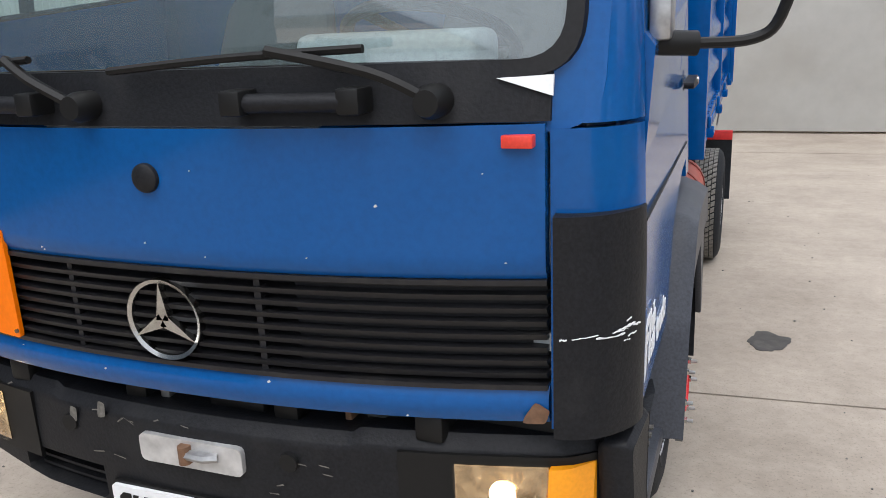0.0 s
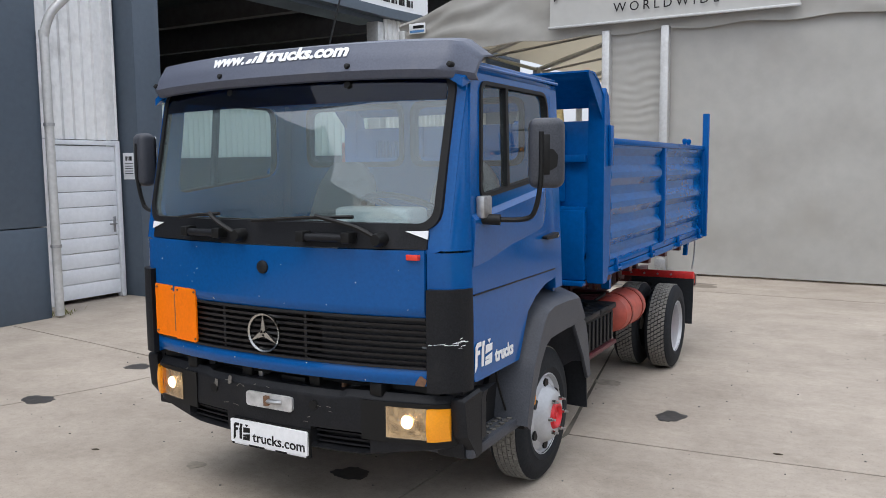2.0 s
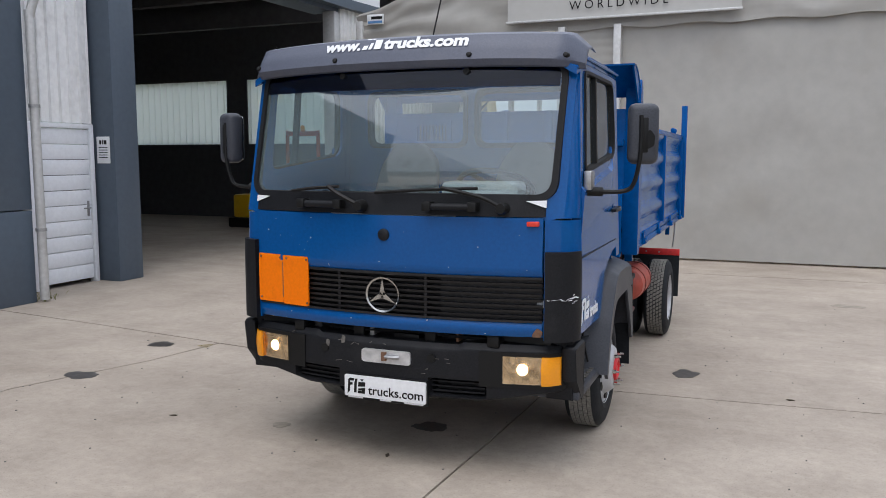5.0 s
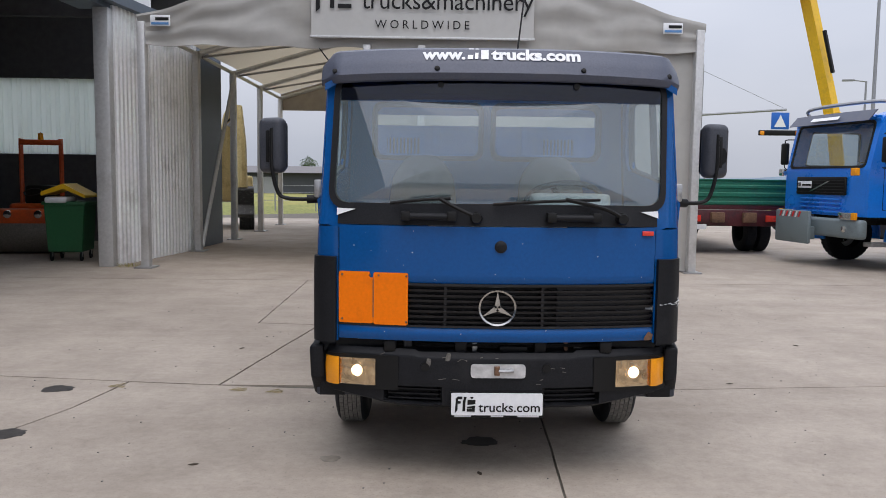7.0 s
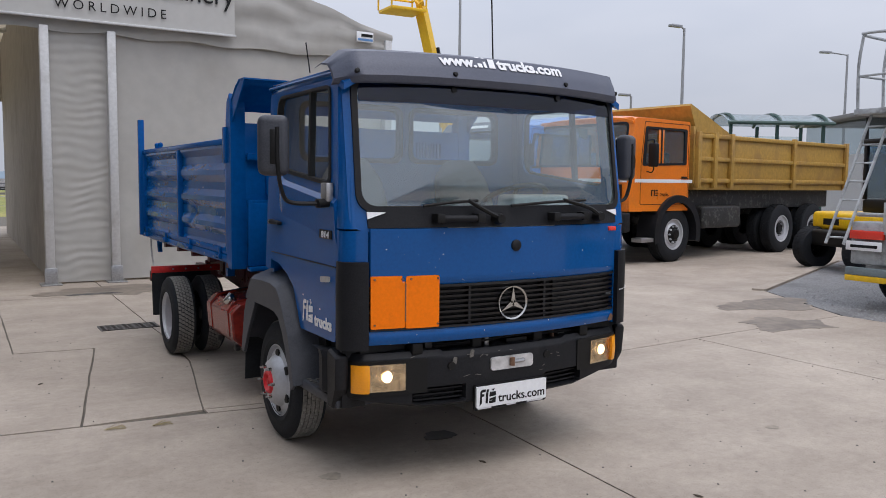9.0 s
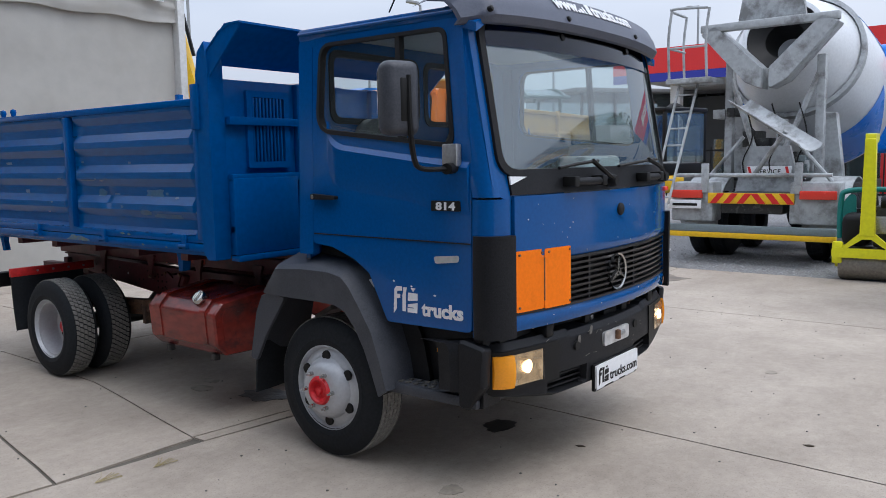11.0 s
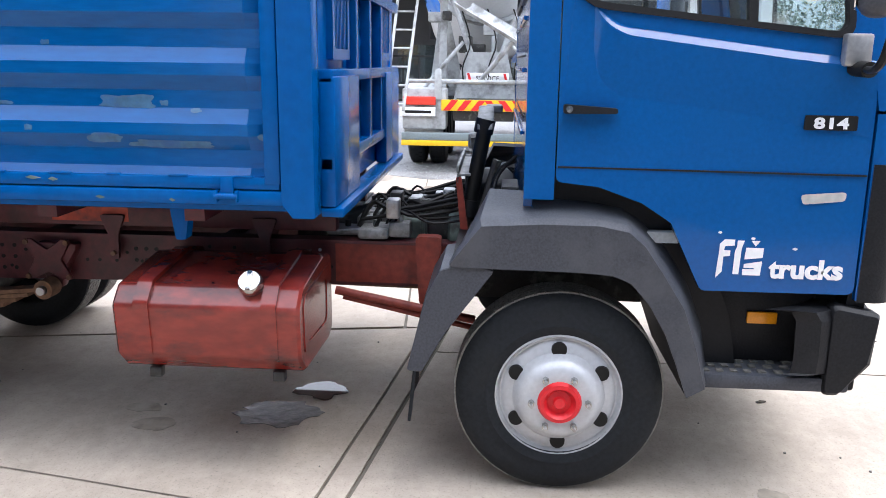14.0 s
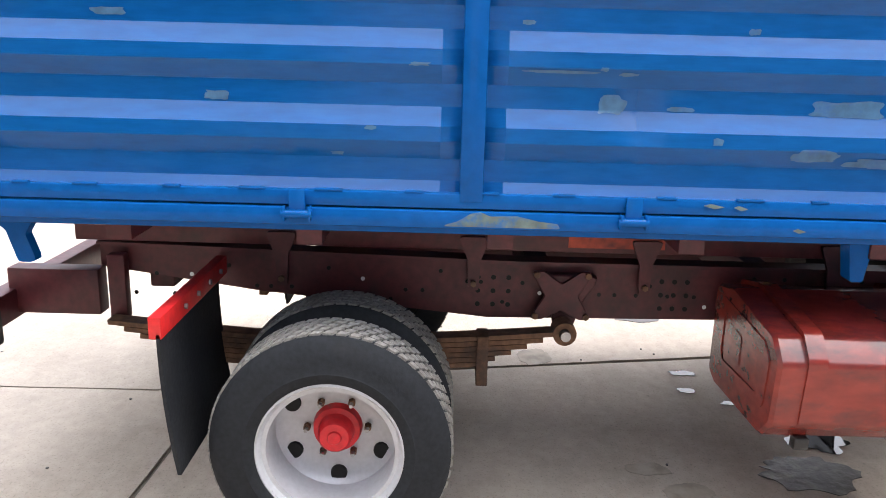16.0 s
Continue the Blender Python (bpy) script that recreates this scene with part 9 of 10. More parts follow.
# ---- inside the hall ----
ir = thing("road_roller", "orange ride-on road roller parked in the hall", "road roller", pose(-9.05, 12.2, 0, 0, 0, 8))
part("drum", lathe([(0, -0.65), (0.40, -0.65), (0.42, -0.62), (0.42, 0.62), (0.40, 0.65), (0, 0.65)], (0, -0.55, 0.42), X, 36, closed=False), DRUMSTEEL, ir)
part("drum", lathe([(0, -0.65), (0.40, -0.65), (0.42, -0.62), (0.42, 0.62), (0.40, 0.65), (0, 0.65)], (0, 1.2, 0.42), X, 36, closed=False), DRUMSTEEL, ir)
part("fork", box(-0.74, 0.74, -0.9, -0.2, 0.62, 0.95, 0.06, 3), ORANGEM, ir)
for s in (-1, 1):
    part("fork_arm", box(*sorted((s * 0.67, s * 0.74)), -0.7, -0.35, 0.3, 0.7, 0.03), ORANGEM, ir)
    part("roll_bar", tube(smooth_path([(s * 0.42, 0.35, 0.9), (s * 0.42, 0.35, 2.35), (s * 0.40, 0.35, 2.42)], 3), 0.05, 8), ORANGEM, ir)
    part("lamp", lathe([(0, -0.03), (0.08, -0.02), (0.09, 0.03)], (s * 0.3, -0.92, 0.85), Y, 16, closed=False), REFLECT, ir)
part("roll_bar_top", box(-0.45, 0.45, 0.28, 0.42, 2.34, 2.46, 0.03), ORANGEM, ir)
part("beacon", lathe([(0, 0.16), (0.05, 0.14), (0.06, 0.0)], (0, 0.35, 2.46), Z, 14, closed=False), AMBER, ir)
part("seat", box(-0.3, 0.3, 0.1, 0.6, 1.0, 1.45, 0.08, 3), INK, ir)
part("body", box(-0.6, 0.6, 0.0, 1.5, 0.55, 1.05, 0.08, 3), ORANGEM, ir)
part("steering_wheel", lathe([(0.17, -0.012), (0.19, -0.012), (0.19, 0.012), (0.17, 0.012)], (0, -0.25, 1.3), (0, -0.4, 0.9), 20), INK, ir)
wb = thing("wheeled_bin", "green wheeled rubbish bin with an open yellow lid", "bin", pose(-7.55, 10.45, 0, 0, 0, 6) @ Matrix.Diagonal((0.62, 0.9, 1.0, 1)))
part("body", prism(rounded([(-0.52, 0.18), (0.52, 0.18), (0.62, 1.12), (-0.62, 1.12)], 0.05, 3), lambda u, v, w: Vector((u, w, v)), -0.42, 0.42, 0.03), BINGREEN, wb)
part("rim", box(-0.66, 0.66, -0.46, 0.46, 1.10, 1.17, 0.02), BINGREEN, wb)
part("lid", prism(rounded([(-0.66, 1.36), (0.0, 1.52), (0.66, 1.30), (0.66, 1.24), (0.0, 1.42), (-0.66, 1.28)], 0.02, 2), lambda u, v, w: Vector((u, w, v)), -0.46, 0.46), YELLOW, wb, "yellow plastic lid")
part("rubbish", box(-0.55, 0.1, -0.5, 0.2, 1.14, 1.26, 0.05, 3), PLATEW, wb)
for x in (-0.45, 0.45):
    for y in (-0.32, 0.32):
        part("castor", lathe([(0, -0.025), (0.09, -0.025), (0.09, 0.025), (0, 0.025)], (x, y, 0.09), X, 16, closed=False), RUBBER, wb)
        part("fork", box(x - 0.035, x + 0.035, y - 0.03, y + 0.03, 0.09, 0.19, 0.005), STEEL, wb)
ym = thing("compactor", "yellow plate compactor standing in the hall", "compactor", pose(-10.5, 12.2, 0))
part("base", box(-0.5, 0.5, -0.3, 0.4, 0.0, 0.25, 0.05), INK, ym)
part("engine", box(-0.4, 0.4, -0.2, 0.3, 0.25, 0.85, 0.06), YELLOW, ym)
for k in range(3):
    pt = thing("pallet", "wooden pallet stacked in the hall", "pallet", pose(-11.0, 13.4, 0.15 * k), "stack of pallets")
    for i in range(5):
        part("deck_board", box(-0.6, 0.6, -0.4 + 0.18 * i, -0.28 + 0.18 * i, 0.12, 0.14), WOODP, pt)
    for i in range(3):
        part("runner", box(-0.6, 0.6, -0.4 + 0.36 * i, -0.3 + 0.36 * i, 0.0, 0.12), WOODP, pt)

# ---- yellow excavator behind the hall ----
ye = thing("yellow_excavator", "pale yellow tracked excavator parked behind the hall", "excavator", pose(-7.35, 21.0, 0, 0, 0, 12) @ Matrix.Scale(0.9, 4))
PALEY = surface("faded_yellow_paint", (0.62, 0.50, 0.24), 0.5, vary=0.12, grain=20, bump=0.05, stain=(0.35, 0.25, 0.1), stain_amount=0.3, stain_size=3)
for s in (-1, 1):
    part("track", prism(rounded([(-1.6, 0.0), (1.6, 0.0), (1.7, 0.45), (1.4, 0.8), (-1.4, 0.8), (-1.7, 0.45)], 0.2, 4), lambda u, v, w: Vector((s * w, u, v)), 0.75, 1.25), GREASY, ye)
part("house", box(-1.2, 1.2, -0.6, 1.8, 0.95, 1.9, 0.1, 3), PALEY, ye)
part("cab", box(-1.2, -0.2, -1.4, 0.2, 1.0, 2.7, 0.08, 3), PALEY, ye)
part("cab_glass", box(-1.1, -0.3, -1.42, -1.405, 1.5, 2.55), DARKGLASS, ye)
part("boom", tube(smooth_path([(0.3, -1.0, 1.5), (0.35, -1.5, 3.0), (0.45, -1.8, 3.9), (0.75, -2.0, 4.15)], 5), 0.21, 8), PALEY, ye)
part("boom_cylinder", rod((0.05, -1.2, 1.4), (0.15, -1.8, 3.1), 0.07, 10), STEEL, ye)
part("stick_cylinder", rod((0.42, -2.0, 3.6), (0.80, -2.25, 3.9), 0.06, 10), STEEL, ye)
part("stick", tube([(0.72, -2.1, 4.25), (0.85, -2.3, 3.0), (0.88, -2.3, 1.5)], 0.17, 8), PALEY, ye)
part("bucket", prism(rounded([(-2.75, 0.55), (-2.0, 0.45), (-1.85, 1.1), (-2.2, 1.55), (-2.5, 1.45), (-2.35, 0.9)], 0.08, 3), lambda u, v, w: Vector((w, u, v)), 0.5, 1.25, 0.02), GREASY, ye)
part("hose", tube(smooth_path([(0.4, -1.3, 2.2), (0.2, -1.8, 3.4), (0.7, -2.3, 4.0)], 5), 0.03, 6), INK, ye)

# ---- street furniture and far things ----
POLEG = surface("galvanised_pole", (0.30, 0.31, 0.32), 0.5, metal=0.4, vary=0.08, grain=10, bump=0.02)


def street_lamp(x, y, h, arm, ang, two=False):
    lp = thing("street_lamp", "grey galvanised street lamp with a flat head", "street lamp", pose(x, y, 0, 0, 0, ang), "street lamps")
    part("pole", rod((0, 0, 0), (0, 0, h), 0.09, 10, 0.05), POLEG, lp)
    part("base", rod((0, 0, 0), (0, 0, 0.5), 0.13, 10), POLEG, lp)
    for s in ((-1, 1) if two else (1,)):
        part("arm", rod((0, 0, h - 0.03), (s * arm, 0, h + 0.05), 0.035, 8), POLEG, lp)
        part("head", box(*sorted((s * arm, s * (arm + 0.6))), -0.12, 0.12, h + 0.0, h + 0.11, 0.03), POLEG, lp)
    return lp


l1 = street_lamp(23.3, 20.5, 8.0, 0.2, 180)
part("camera_bar", rod((-0.8, 0, 4.2), (0.8, 0, 4.3), 0.04, 6), POLEG, l1)
for x in (-0.7, 0.2, 0.75):
    part("camera_box", box(x - 0.12, x + 0.12, -0.1, 0.1, 4.3, 4.65, 0.03), PLATEW, l1)
street_lamp(16.5, 28.0, 11.0, 0.3, 20)
street_lamp(24.0, 24.5, 5.6, 0.1, 180)
street_lamp(36.5, 22.0, 8.2, 1.0, 165)
street_lamp(41.0, 19.0, 8.0, 1.0, 15)
street_lamp(22.0, 40.0, 7.0, 0.6, 170)
street_lamp(38.0, 14.0, 9.0, 0.6, 60)
gn = thing("sign_gantry", "grey gantry arm with a blue crossing sign and lamps", "traffic sign")
part("pole", rod((15.8, 50, 0), (15.8, 50, 9.2), 0.14, 10), POLEG, gn)
part("arm", rod((15.8, 50, 5.9), (21.6, 50, 6.3), 0.08, 8), POLEG, gn)
part("wire", rod((15.8, 50, 8.8), (21.4, 50, 6.4), 0.015, 4), POLEG, gn)
fs = part("sign_face", box(20.6, 21.8, 49.9, 49.97, 5.0, 6.1, 0.02), surface("sign_board_blue", (0.01, 0.12, 0.5), 0.4), gn, "blue crossing sign with a white triangle")
part("triangle", plate([[(20.8, 5.15), (21.6, 5.15), (21.2, 5.95)]], 49.88, 49.895, along_y), PLATEW, fs)
part("lamp_bar", box(19.8, 22.6, 49.9, 50.1, 4.6, 4.95, 0.05), INK, gn)
for x in (20.0, 22.4):
    part("lamp", box(x - 0.14, x + 0.14, 49.85, 49.895, 4.65, 4.9, 0.05), AMBER, gn)
bs = thing("bus_shelter", "dark green bus shelter with a curved glass roof", "shelter", pose(20.0, 13.3, 0, 0, 0, -25))
SHEL = surface("shelter_green", (0.02, 0.06, 0.05), 0.4)
for x in (-1.5, 0.0, 1.5):
    for y in (-0.7, 0.7):
        part("post", rod((x, y, 0), (x, y, 3.5), 0.06, 8), SHEL, bs)
    part("roof_arch", tube(smooth_path([(x, -1.0, 3.5), (x, -0.5, 3.8), (x, 0.5, 3.8), (x, 1.0, 3.5)], 4), 0.05, 6), SHEL, bs)
rf = part("roof_glass", slabgrid(4, 10, lambda u, v, s: Vector((-1.7 + 3.4 * u, -1.0 + 2.0 * v, 3.53 + 0.3 * math.sin(math.pi * v) + (0.02 if s else 0)))), DARKGLASS, bs)
rf.visible_shadow = False
part("back_glass", box(-1.5, 1.5, 0.69, 0.71, 0.3, 3.2), SIDEGLASS, bs).visible_shadow = False
part("edge", rod((-1.7, -1.0, 3.51), (1.7, -1.0, 3.51), 0.06, 8), SHEL, bs)
so = thing("site_office", "glazed grey office building with a flat roof", "building", pose(37.0, 15.0, 0, 0, 0, -30))
part("wall", box(-7, 7, -3, 3, 0, 2.9), surface("office_grey", (0.35, 0.36, 0.37), 0.6), so)
part("upper_glazing", box(-6.8, 6.8, -2.9, 2.9, 2.9, 4.35), DARKGLASS, so).visible_shadow = False
for k in range(9):
    part("mullion", box(-6.9 + 1.72 * k, -6.8 + 1.72 * k, -3.0, -2.9, 2.9, 4.35), INK, so)
part("roof", box(-7.4, 7.4, -3.4, 3.4, 4.35, 4.55, 0.05), surface("office_roof", (0.16, 0.16, 0.16), 0.6), so)
# filling station beyond the mixer
ps = thing("filling_station", "filling station with a red and blue canopy and grey shop", "building")
part("canopy", box(27.0, 40.0, -9.5, 12.0, 4.9, 5.3, 0.03), surface("canopy_under", (0.5, 0.5, 0.5), 0.6), ps)
part("red_fascia", box(26.85, 26.99, -9.5, 12.0, 5.0, 6.0), REDP, ps)
part("blue_fascia", box(26.86, 26.98, -9.5, 12.0, 4.65, 4.998), DEEPBLUE, ps)
for k, w_ in enumerate((0.45, 0.4, 0.35, 0.45, 0.45, 0.35)):
    part("fascia_print", box(26.82, 26.849, -3.2 + 0.6 * k, -3.2 + 0.6 * k + w_, 5.35, 5.72), PLATEW, ps)
for y in (-7.0, -1.0, 5.0, 10.0):
    part("canopy_post", box(28.5, 28.9, y - 0.2, y + 0.2, 0, 4.9), PLATEW, ps)
shop = part("shop", box(36.0, 44.0, -12.0, 14.0, 0, 4.6), surface("shop_dark_grey", (0.055, 0.058, 0.062), 0.5, vary=0.1, grain=2), ps, "dark grey shop building")
for k, w_ in enumerate((0.5, 0.2, 0.25, 0.7, 0.7)):
    part("shop_print", box(35.95, 35.99, -4.4 + 0.95 * k, -4.4 + 0.95 * k + w_, 3.0, 3.7), PLATEW, shop)
for k in range(8):
    part("shop_window", box(35.96, 35.995, -10.5 + 2.8 * k, -8.6 + 2.8 * k, 0.5, 2.4), DARKGLASS, shop)
for k, (y, c) in enumerate(((-3.4, REDP), (2.0, REDP), (6.5, PLATEW))):
    fp = thing("fuel_pump", "fuel pump under the canopy", "fuel pump", pose(30.0, y, 0), "fuel pumps")
    part("body", box(-0.3, 0.3, -0.5, 0.5, 0, 1.9, 0.05), c, fp)
    part("screen", box(-0.32, -0.301, -0.3, 0.3, 1.2, 1.6), INK, fp)


def parked_car(x, y, ang, paint, label):
    c = thing("parked_car", label, "car", pose(x, y, 0, 0, 0, ang), "parked cars")
    part("body", prism(rounded([(-2.1, 0.35), (2.1, 0.35), (2.15, 0.75), (1.35, 0.95), (-2.0, 1.0), (-2.15, 0.7)], 0.12, 4), lambda u, v, w: Vector((w, u, v)), -0.86, 0.86, 0.06), paint, c)
    part("cabin", prism(rounded([(-1.7, 0.95), (0.95, 0.95), (0.25, 1.45), (-1.3, 1.48)], 0.12, 4), lambda u, v, w: Vector((w, u, v)), -0.74, 0.74, 0.08), paint, c)
    for s in (-1, 1):
        part("side_glass", prism(rounded([(-1.45, 1.0), (0.7, 1.0), (0.18, 1.38), (-1.2, 1.40)], 0.08, 3), lambda u, v, w: Vector((s * w, u, v)), 0.735, 0.75), DARKGLASS, c)
        for y_ in (-1.3, 1.3):
            part("wheel", lathe([(0, -0.09), (0.3, -0.09), (0.32, -0.05), (0.32, 0.09), (0, 0.1)], (s * 0.8, y_, 0.32), (s, 0, 0), 20, closed=False), RUBBER, c)
            part("rim", lathe([(0, 0.02), (0.19, 0.02), (0.2, -0.02)], (s * 0.89, y_, 0.32), (s, 0, 0), 16, closed=False), SILVER, c)
        part("headlamp", box(*sorted((s * 0.5, s * 0.8)), 2.05, 2.12, 0.62, 0.76, 0.02), REFLECT, c)
    return c


parked_car(22.5, -4.6, 10, WHITEP, "white hatchback parked by the filling station")
CARD = surface("dark_car_paint", (0.03, 0.032, 0.036), 0.3, coat=0.5)
parked_car(-7.6, 84.0, 8, WHITEP, "white car parked beyond the meadow")
parked_car(-5.2, 85.0, 5, CARD, "dark car parked beyond the meadow")
parked_car(-2.8, 86.0, 6, CARD, "dark car parked beyond the meadow")
parked_car(-11.5, 84.0, 5, CARD, "dark car parked beyond the meadow")
fb_ = thing("far_farm_building", "low dark grey building beyond the meadow", "building")
part("wall", box(-34, -9.4, 64, 74, 0, 2.0), surface("barn_dark", (0.05, 0.055, 0.065), 0.7, vary=0.1, grain=1), fb_)
part("roof", prism([(63.5, 2.0), (74.5, 2.0), (69, 2.7)], lambda u, v, w: Vector((w, u, v)), -34.5, -9.0), surface("barn_roof", (0.16, 0.15, 0.15), 0.7), fb_)
for x in (-30, -24, -18):
    part("door", box(x - 1.2, x + 1.2, 63.9, 63.99, 0, 1.6), surface("barn_door", (0.25, 0.26, 0.27), 0.6), fb_)
yf_ = thing("yellow_scaffold", "yellow steel frame on posts beyond the meadow", "frame")
part("deck", box(-11.6, -8.0, 60, 62, 1.25, 1.38), YELLOW, yf_)
for k in range(6):
    part("rail_post", rod((-11.6 + 0.72 * k, 60, 1.38), (-11.6 + 0.72 * k, 60, 1.95), 0.035, 6), YELLOW, yf_)
    part("leg", rod((-11.6 + 0.72 * k, 60, 0), (-11.6 + 0.72 * k, 60, 1.25), 0.05, 6), POLEG, yf_)
part("top_rail", rod((-11.6, 60, 1.95), (-8.0, 60, 1.95), 0.035, 6), YELLOW, yf_)
fn = thing("field_fence", "thin wire fence along the meadow", "fence")
for k in range(26):
    part("post", rod((-30 + 2.0 * k, 34, 0), (-30 + 2.0 * k, 34, 1.3), 0.035, 6), POLEG, fn)
for z in (0.5, 0.9, 1.25):
    part("wire", rod((-30, 34, z), (20, 34, z), 0.008, 4), POLEG, fn)
fe = thing("steel_fence", "dark steel bar fence beside the gravel lot", "fence")
for k in range(34):
    part("bar", box(24.4, 24.44, -9.0 + 0.55 * k, -8.96 + 0.55 * k, 0.1, 1.9), INK, fe)
for z in (0.2, 1.75):
    part("rail", box(24.38, 24.46, -9.2, 9.6, z, z + 0.06), INK, fe)
part("gate_post", box(22.9, 23.1, -1.0, -0.8, 0, 3.4), INK, fe)


def far_tree(x, y, h, seed):
    random.seed(seed)
    tr = thing("far_tree", "round leafy green tree beyond the meadow", "tree", pose(x, y, 0), "trees")
    part("trunk", rod((0, 0, 0), (0.1, 0, h * 0.55), h * 0.035, 8, h * 0.012), surface("bark", (0.09, 0.07, 0.05), 0.9), tr)
    bm = bmesh.new()
    for k in range(900):
        q, e, r = random.uniform(0, 6.28), random.uniform(-1, 1), random.random() ** 0.4
        c = Vector((math.cos(q) * math.sqrt(1 - e * e), math.sin(q) * math.sqrt(1 - e * e), e * 1.1)) * r * h * 0.32
        c *= 1 + 0.35 * noise.noise(c * 0.9 + Vector((seed, 0, 0)))
        c += Vector((0, 0, h * 0.62))
        d = Vector((random.gauss(0, 1), random.gauss(0, 1), random.gauss(0, 1))).normalized() * 0.16
        f = d.orthogonal().normalized() * 0.10
        bm.faces.new([bm.verts.new(c + p) for p in (d, f, -d, -f)])
    tagged(part("crown", bm, surface("tree_leaves", (0.05, 0.085, 0.03), 0.8, vary=0.4, grain=3), tr), kind="stuff")


for k, (x, y, h) in enumerate(((-10.5, 150, 5.0), (-8.0, 152, 4.4), (-26, 165, 6), (-40, 160, 5), (30, 125, 7), (38, 130, 6), (46, 20, 5), (47, -16, 6), (60, -25, 8))):
    far_tree(x, y, h, 40 + k)
# far hills, the air's haze mixed into their blue-grey colour
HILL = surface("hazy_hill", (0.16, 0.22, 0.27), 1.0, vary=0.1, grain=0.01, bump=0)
def hills(u, v, s):
    q = 2 * math.pi * u
    r = 1400 + 300 * v + (10 if s else 0)
    east = max(0, math.cos(q)) ** 2
    h = (22 + 150 * east * (0.5 + 0.5 * math.sin(q * 3 + 1))) * (0.65 + 0.5 * noise.noise(Vector((math.cos(q) * 4, math.sin(q) * 4, 5))) + 0.2 * noise.noise(Vector((math.cos(q) * 18, math.sin(q) * 18, 9)))) * v
    return Vector((math.cos(q) * r, math.sin(q) * r, h - 2))
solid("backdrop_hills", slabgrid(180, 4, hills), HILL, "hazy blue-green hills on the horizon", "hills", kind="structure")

# ---- the farther things moved and scaled about the camera's eye ----
def move_about_eye(names, eye0, eye1, turn, reach, size):
    """Moves top-level things from camera eye eye0 to eye1: turned by so many degrees, pushed outward and sized."""
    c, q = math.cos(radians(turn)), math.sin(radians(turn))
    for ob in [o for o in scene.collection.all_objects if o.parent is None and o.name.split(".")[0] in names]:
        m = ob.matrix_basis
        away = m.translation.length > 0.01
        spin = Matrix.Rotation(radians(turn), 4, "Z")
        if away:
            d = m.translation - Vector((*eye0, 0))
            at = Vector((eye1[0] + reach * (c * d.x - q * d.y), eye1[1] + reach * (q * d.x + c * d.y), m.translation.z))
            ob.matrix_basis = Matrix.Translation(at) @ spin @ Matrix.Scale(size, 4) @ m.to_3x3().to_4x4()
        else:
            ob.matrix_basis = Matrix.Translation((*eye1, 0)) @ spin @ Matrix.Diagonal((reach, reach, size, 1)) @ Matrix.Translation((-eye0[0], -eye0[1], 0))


move_about_eye(("orange_tipper_truck",), (-1.41, -5.65), (-1.68, -5.53), -2.4, 1.21, 1.14)
move_about_eye(("bright_blue_truck", "green_dropside_truck", "mini_excavator"), (-1.41, -5.65), (-1.68, -5.53), -2.55, 1.12, 1.08)
move_about_eye(("boom_lift", "street_lamp", "sign_gantry", "bus_shelter", "site_office"), (-1.41, -5.65), (-1.68, -5.53), -2.55, 1.05, 1.09)
move_about_eye(("parked_car", "far_farm_building", "yellow_scaffold"), (-1.41, -5.65), (-1.68, -5.53), -2.55, 1.1, 1.0)
move_about_eye(("white_tractor_truck", "white_dropside_truck", "concrete_mixer_truck", "walk_behind_roller", "filling_station", "fuel_pump", "steel_fence"), (-4.13, -1.88), (-4.09, -1.74), -0.55, 1.03, 1.0)

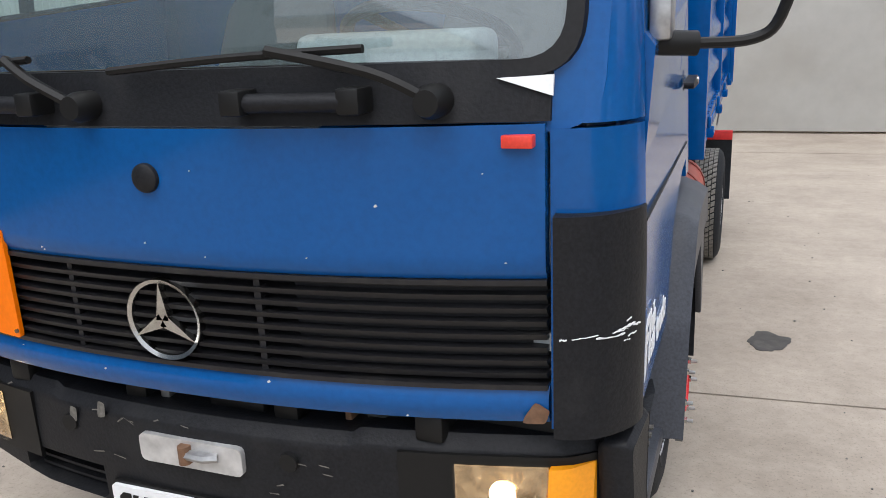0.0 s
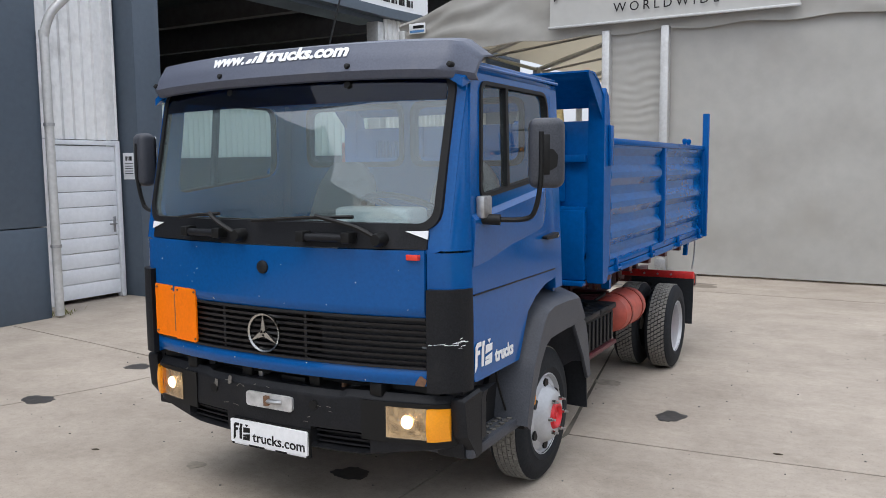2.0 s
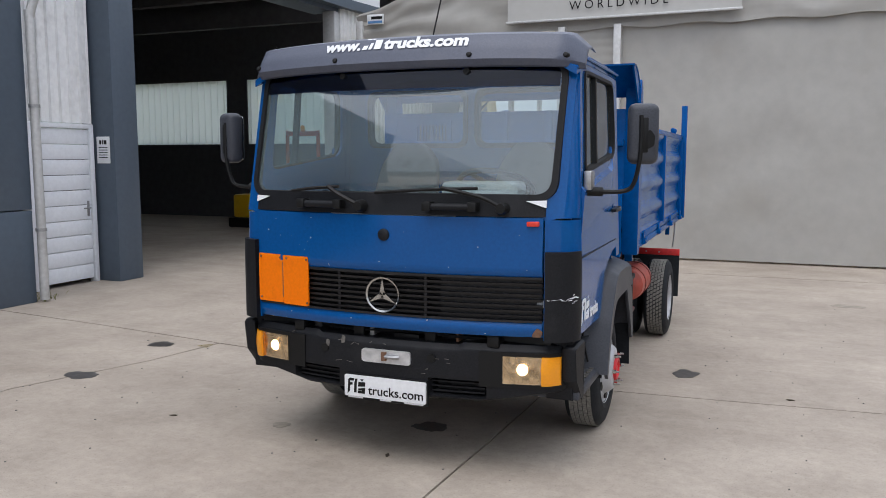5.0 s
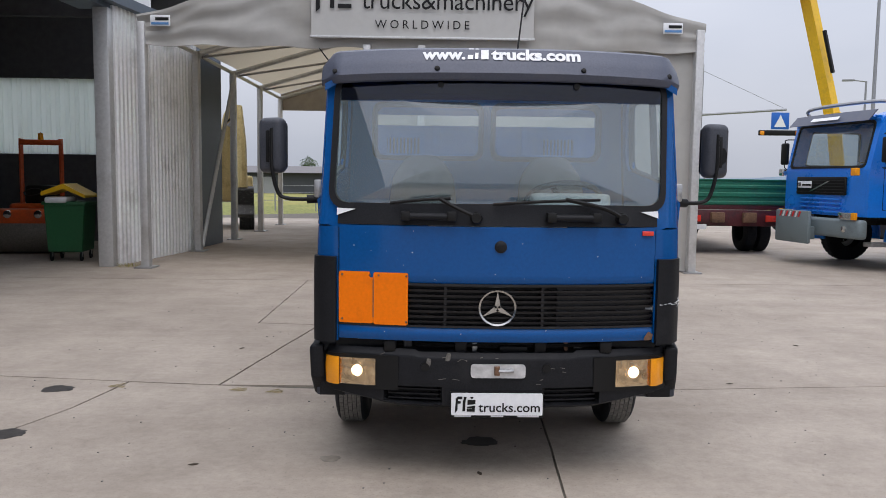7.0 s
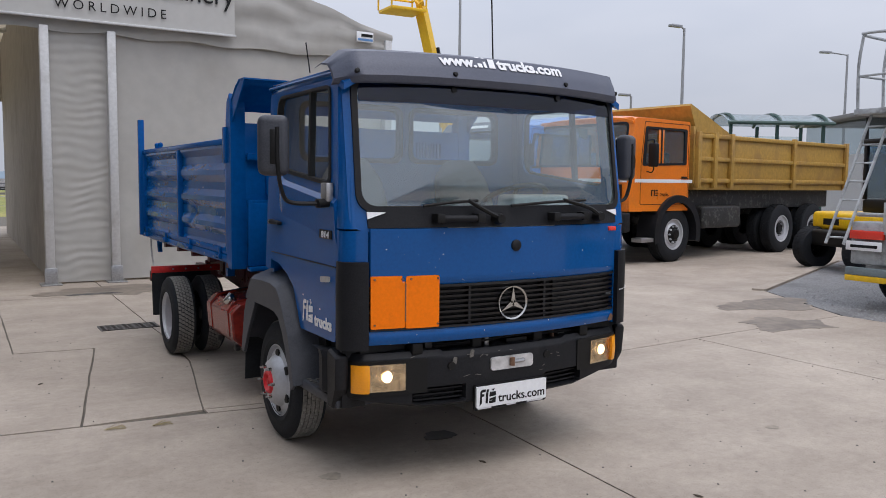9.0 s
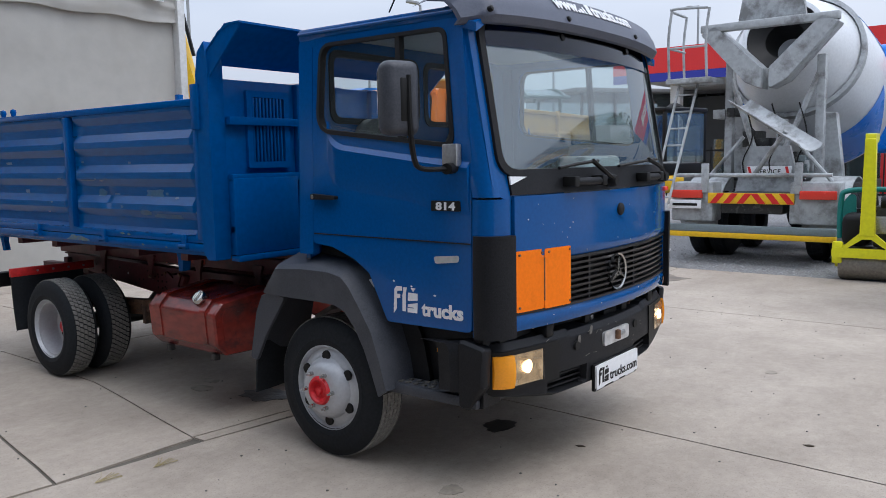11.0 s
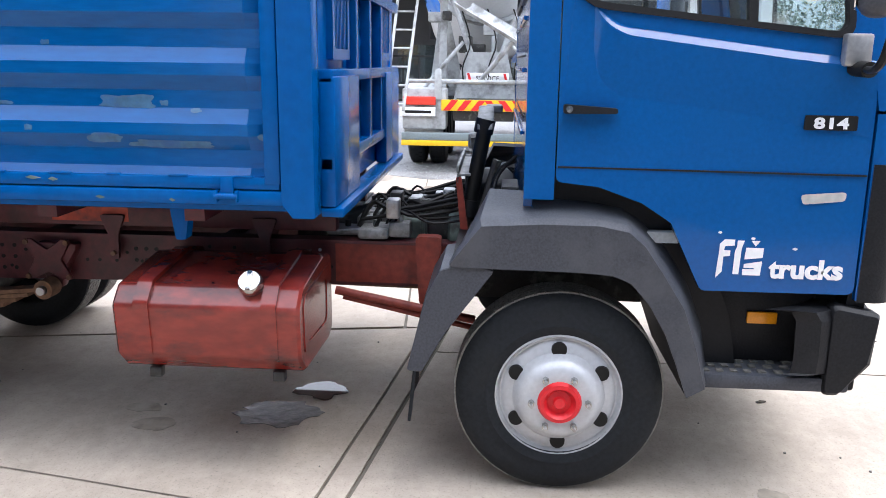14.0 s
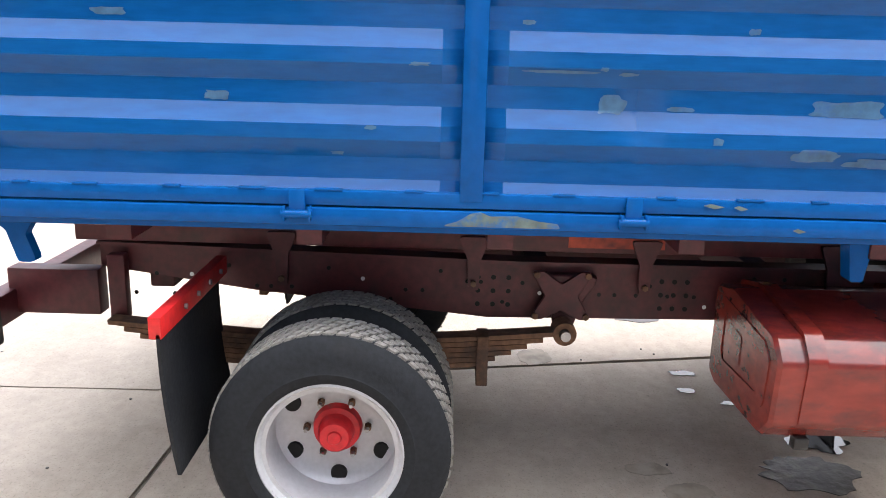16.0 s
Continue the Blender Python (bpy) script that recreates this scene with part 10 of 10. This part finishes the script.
# ---- the concrete slabs of the yard ----
SLABS = [
    [(-3.13, -9), (0.27, -9), (0.28, -2.6), (0.42, 0.07), (0.43, 0.565), (-0.4, 0.665), (-1.30, 0.785), (-2.11, 0.87), (-2.88, 0.96), (-3.02, 0.2), (-3.40, -0.9)],
    [(0.285, -9), (4.2, -9), (4.2, 1.04), (2.89, 0.945), (1.42, 0.82), (0.86, 0.78), (0.84, 0.52), (0.445, 0.560), (0.435, 0.07), (0.295, -2.6)],
    [(-6.85, -9), (-3.145, -9), (-3.415, -0.9), (-3.035, 0.2), (-2.90, 0.97), (-4.41, 1.17), (-6.85, 1.45)], [(4.215, -9), (7.18, -9), (7.2, 1.2), (4.215, 1.04)],
    [(-14, 1.47), (-6.85, 1.47), (-4.41, 1.19), (-2.9, 0.99), (-2.13, 0.90), (-1.68, 3.6), (-2.40, 3.69), (-2.41, 7.6), (-14, 7.6)], [(-2.11, 0.90), (-1.29, 0.895), (-0.98, 2.59), (-0.93, 3.78), (-0.9, 7.6), (-2.395, 7.6), (-2.385, 3.71), (-1.66, 3.62)],
    [(-1.275, 0.915), (0.845, 0.66), (0.30, 3.72), (-0.915, 3.78), (-0.965, 2.59)], [(-1.275, 0.800), (0.835, 0.535), (0.840, 0.645), (-1.275, 0.900)],
    [(0.86, 0.80), (1.42, 0.835), (2.89, 0.96), (4.2, 1.055), (7.2, 1.215), (8.4, 3.3), (14.4, 5.85), (20.0, 7.58), (0.155, 7.6), (0.165, 4.0), (0.315, 3.73)], [(-0.915, 3.80), (0.30, 3.74), (0.15, 4.0), (0.14, 7.6), (-0.885, 7.6)],
    [(-40, 7.62), (-0.9, 7.62), (-0.9, 21), (-40, 21)], [(-0.88, 7.62), (20, 7.62), (20, 21), (-0.88, 21)],
    [(-40, 21.02), (40, 21.02), (40, 27), (-40, 27)], [(20.02, 7.62), (60, 7.62), (60, 21), (20.02, 21)],
    [(-40, -30), (40, -30), (40, -9.02), (-40, -9.02)], [(-40, -9), (-6.87, -9), (-6.87, 1.45), (-40, 1.45)], [(-40, 1.47), (-14.02, 1.47), (-14.02, 7.6), (-40, 7.6)],
]
for k, q in enumerate(SLABS):
    pts = []
    for a, b in zip(q, q[1:] + q[:1]):
        a, b = Vector((*a, 0)), Vector((*b, 0))
        n = max(1, min(40, int((b - a).length / 0.3)))
        for i in range(n):
            p = a.lerp(b, i / n)
            pts.append((p.x + 0.010 * noise.noise(p * 3.1), p.y + 0.010 * noise.noise(p * 3.1 + Vector((9, 0, 0)))))
    part("slab", plate([pts], -0.10, 0.0, along_z), CONCRETE, pavement)
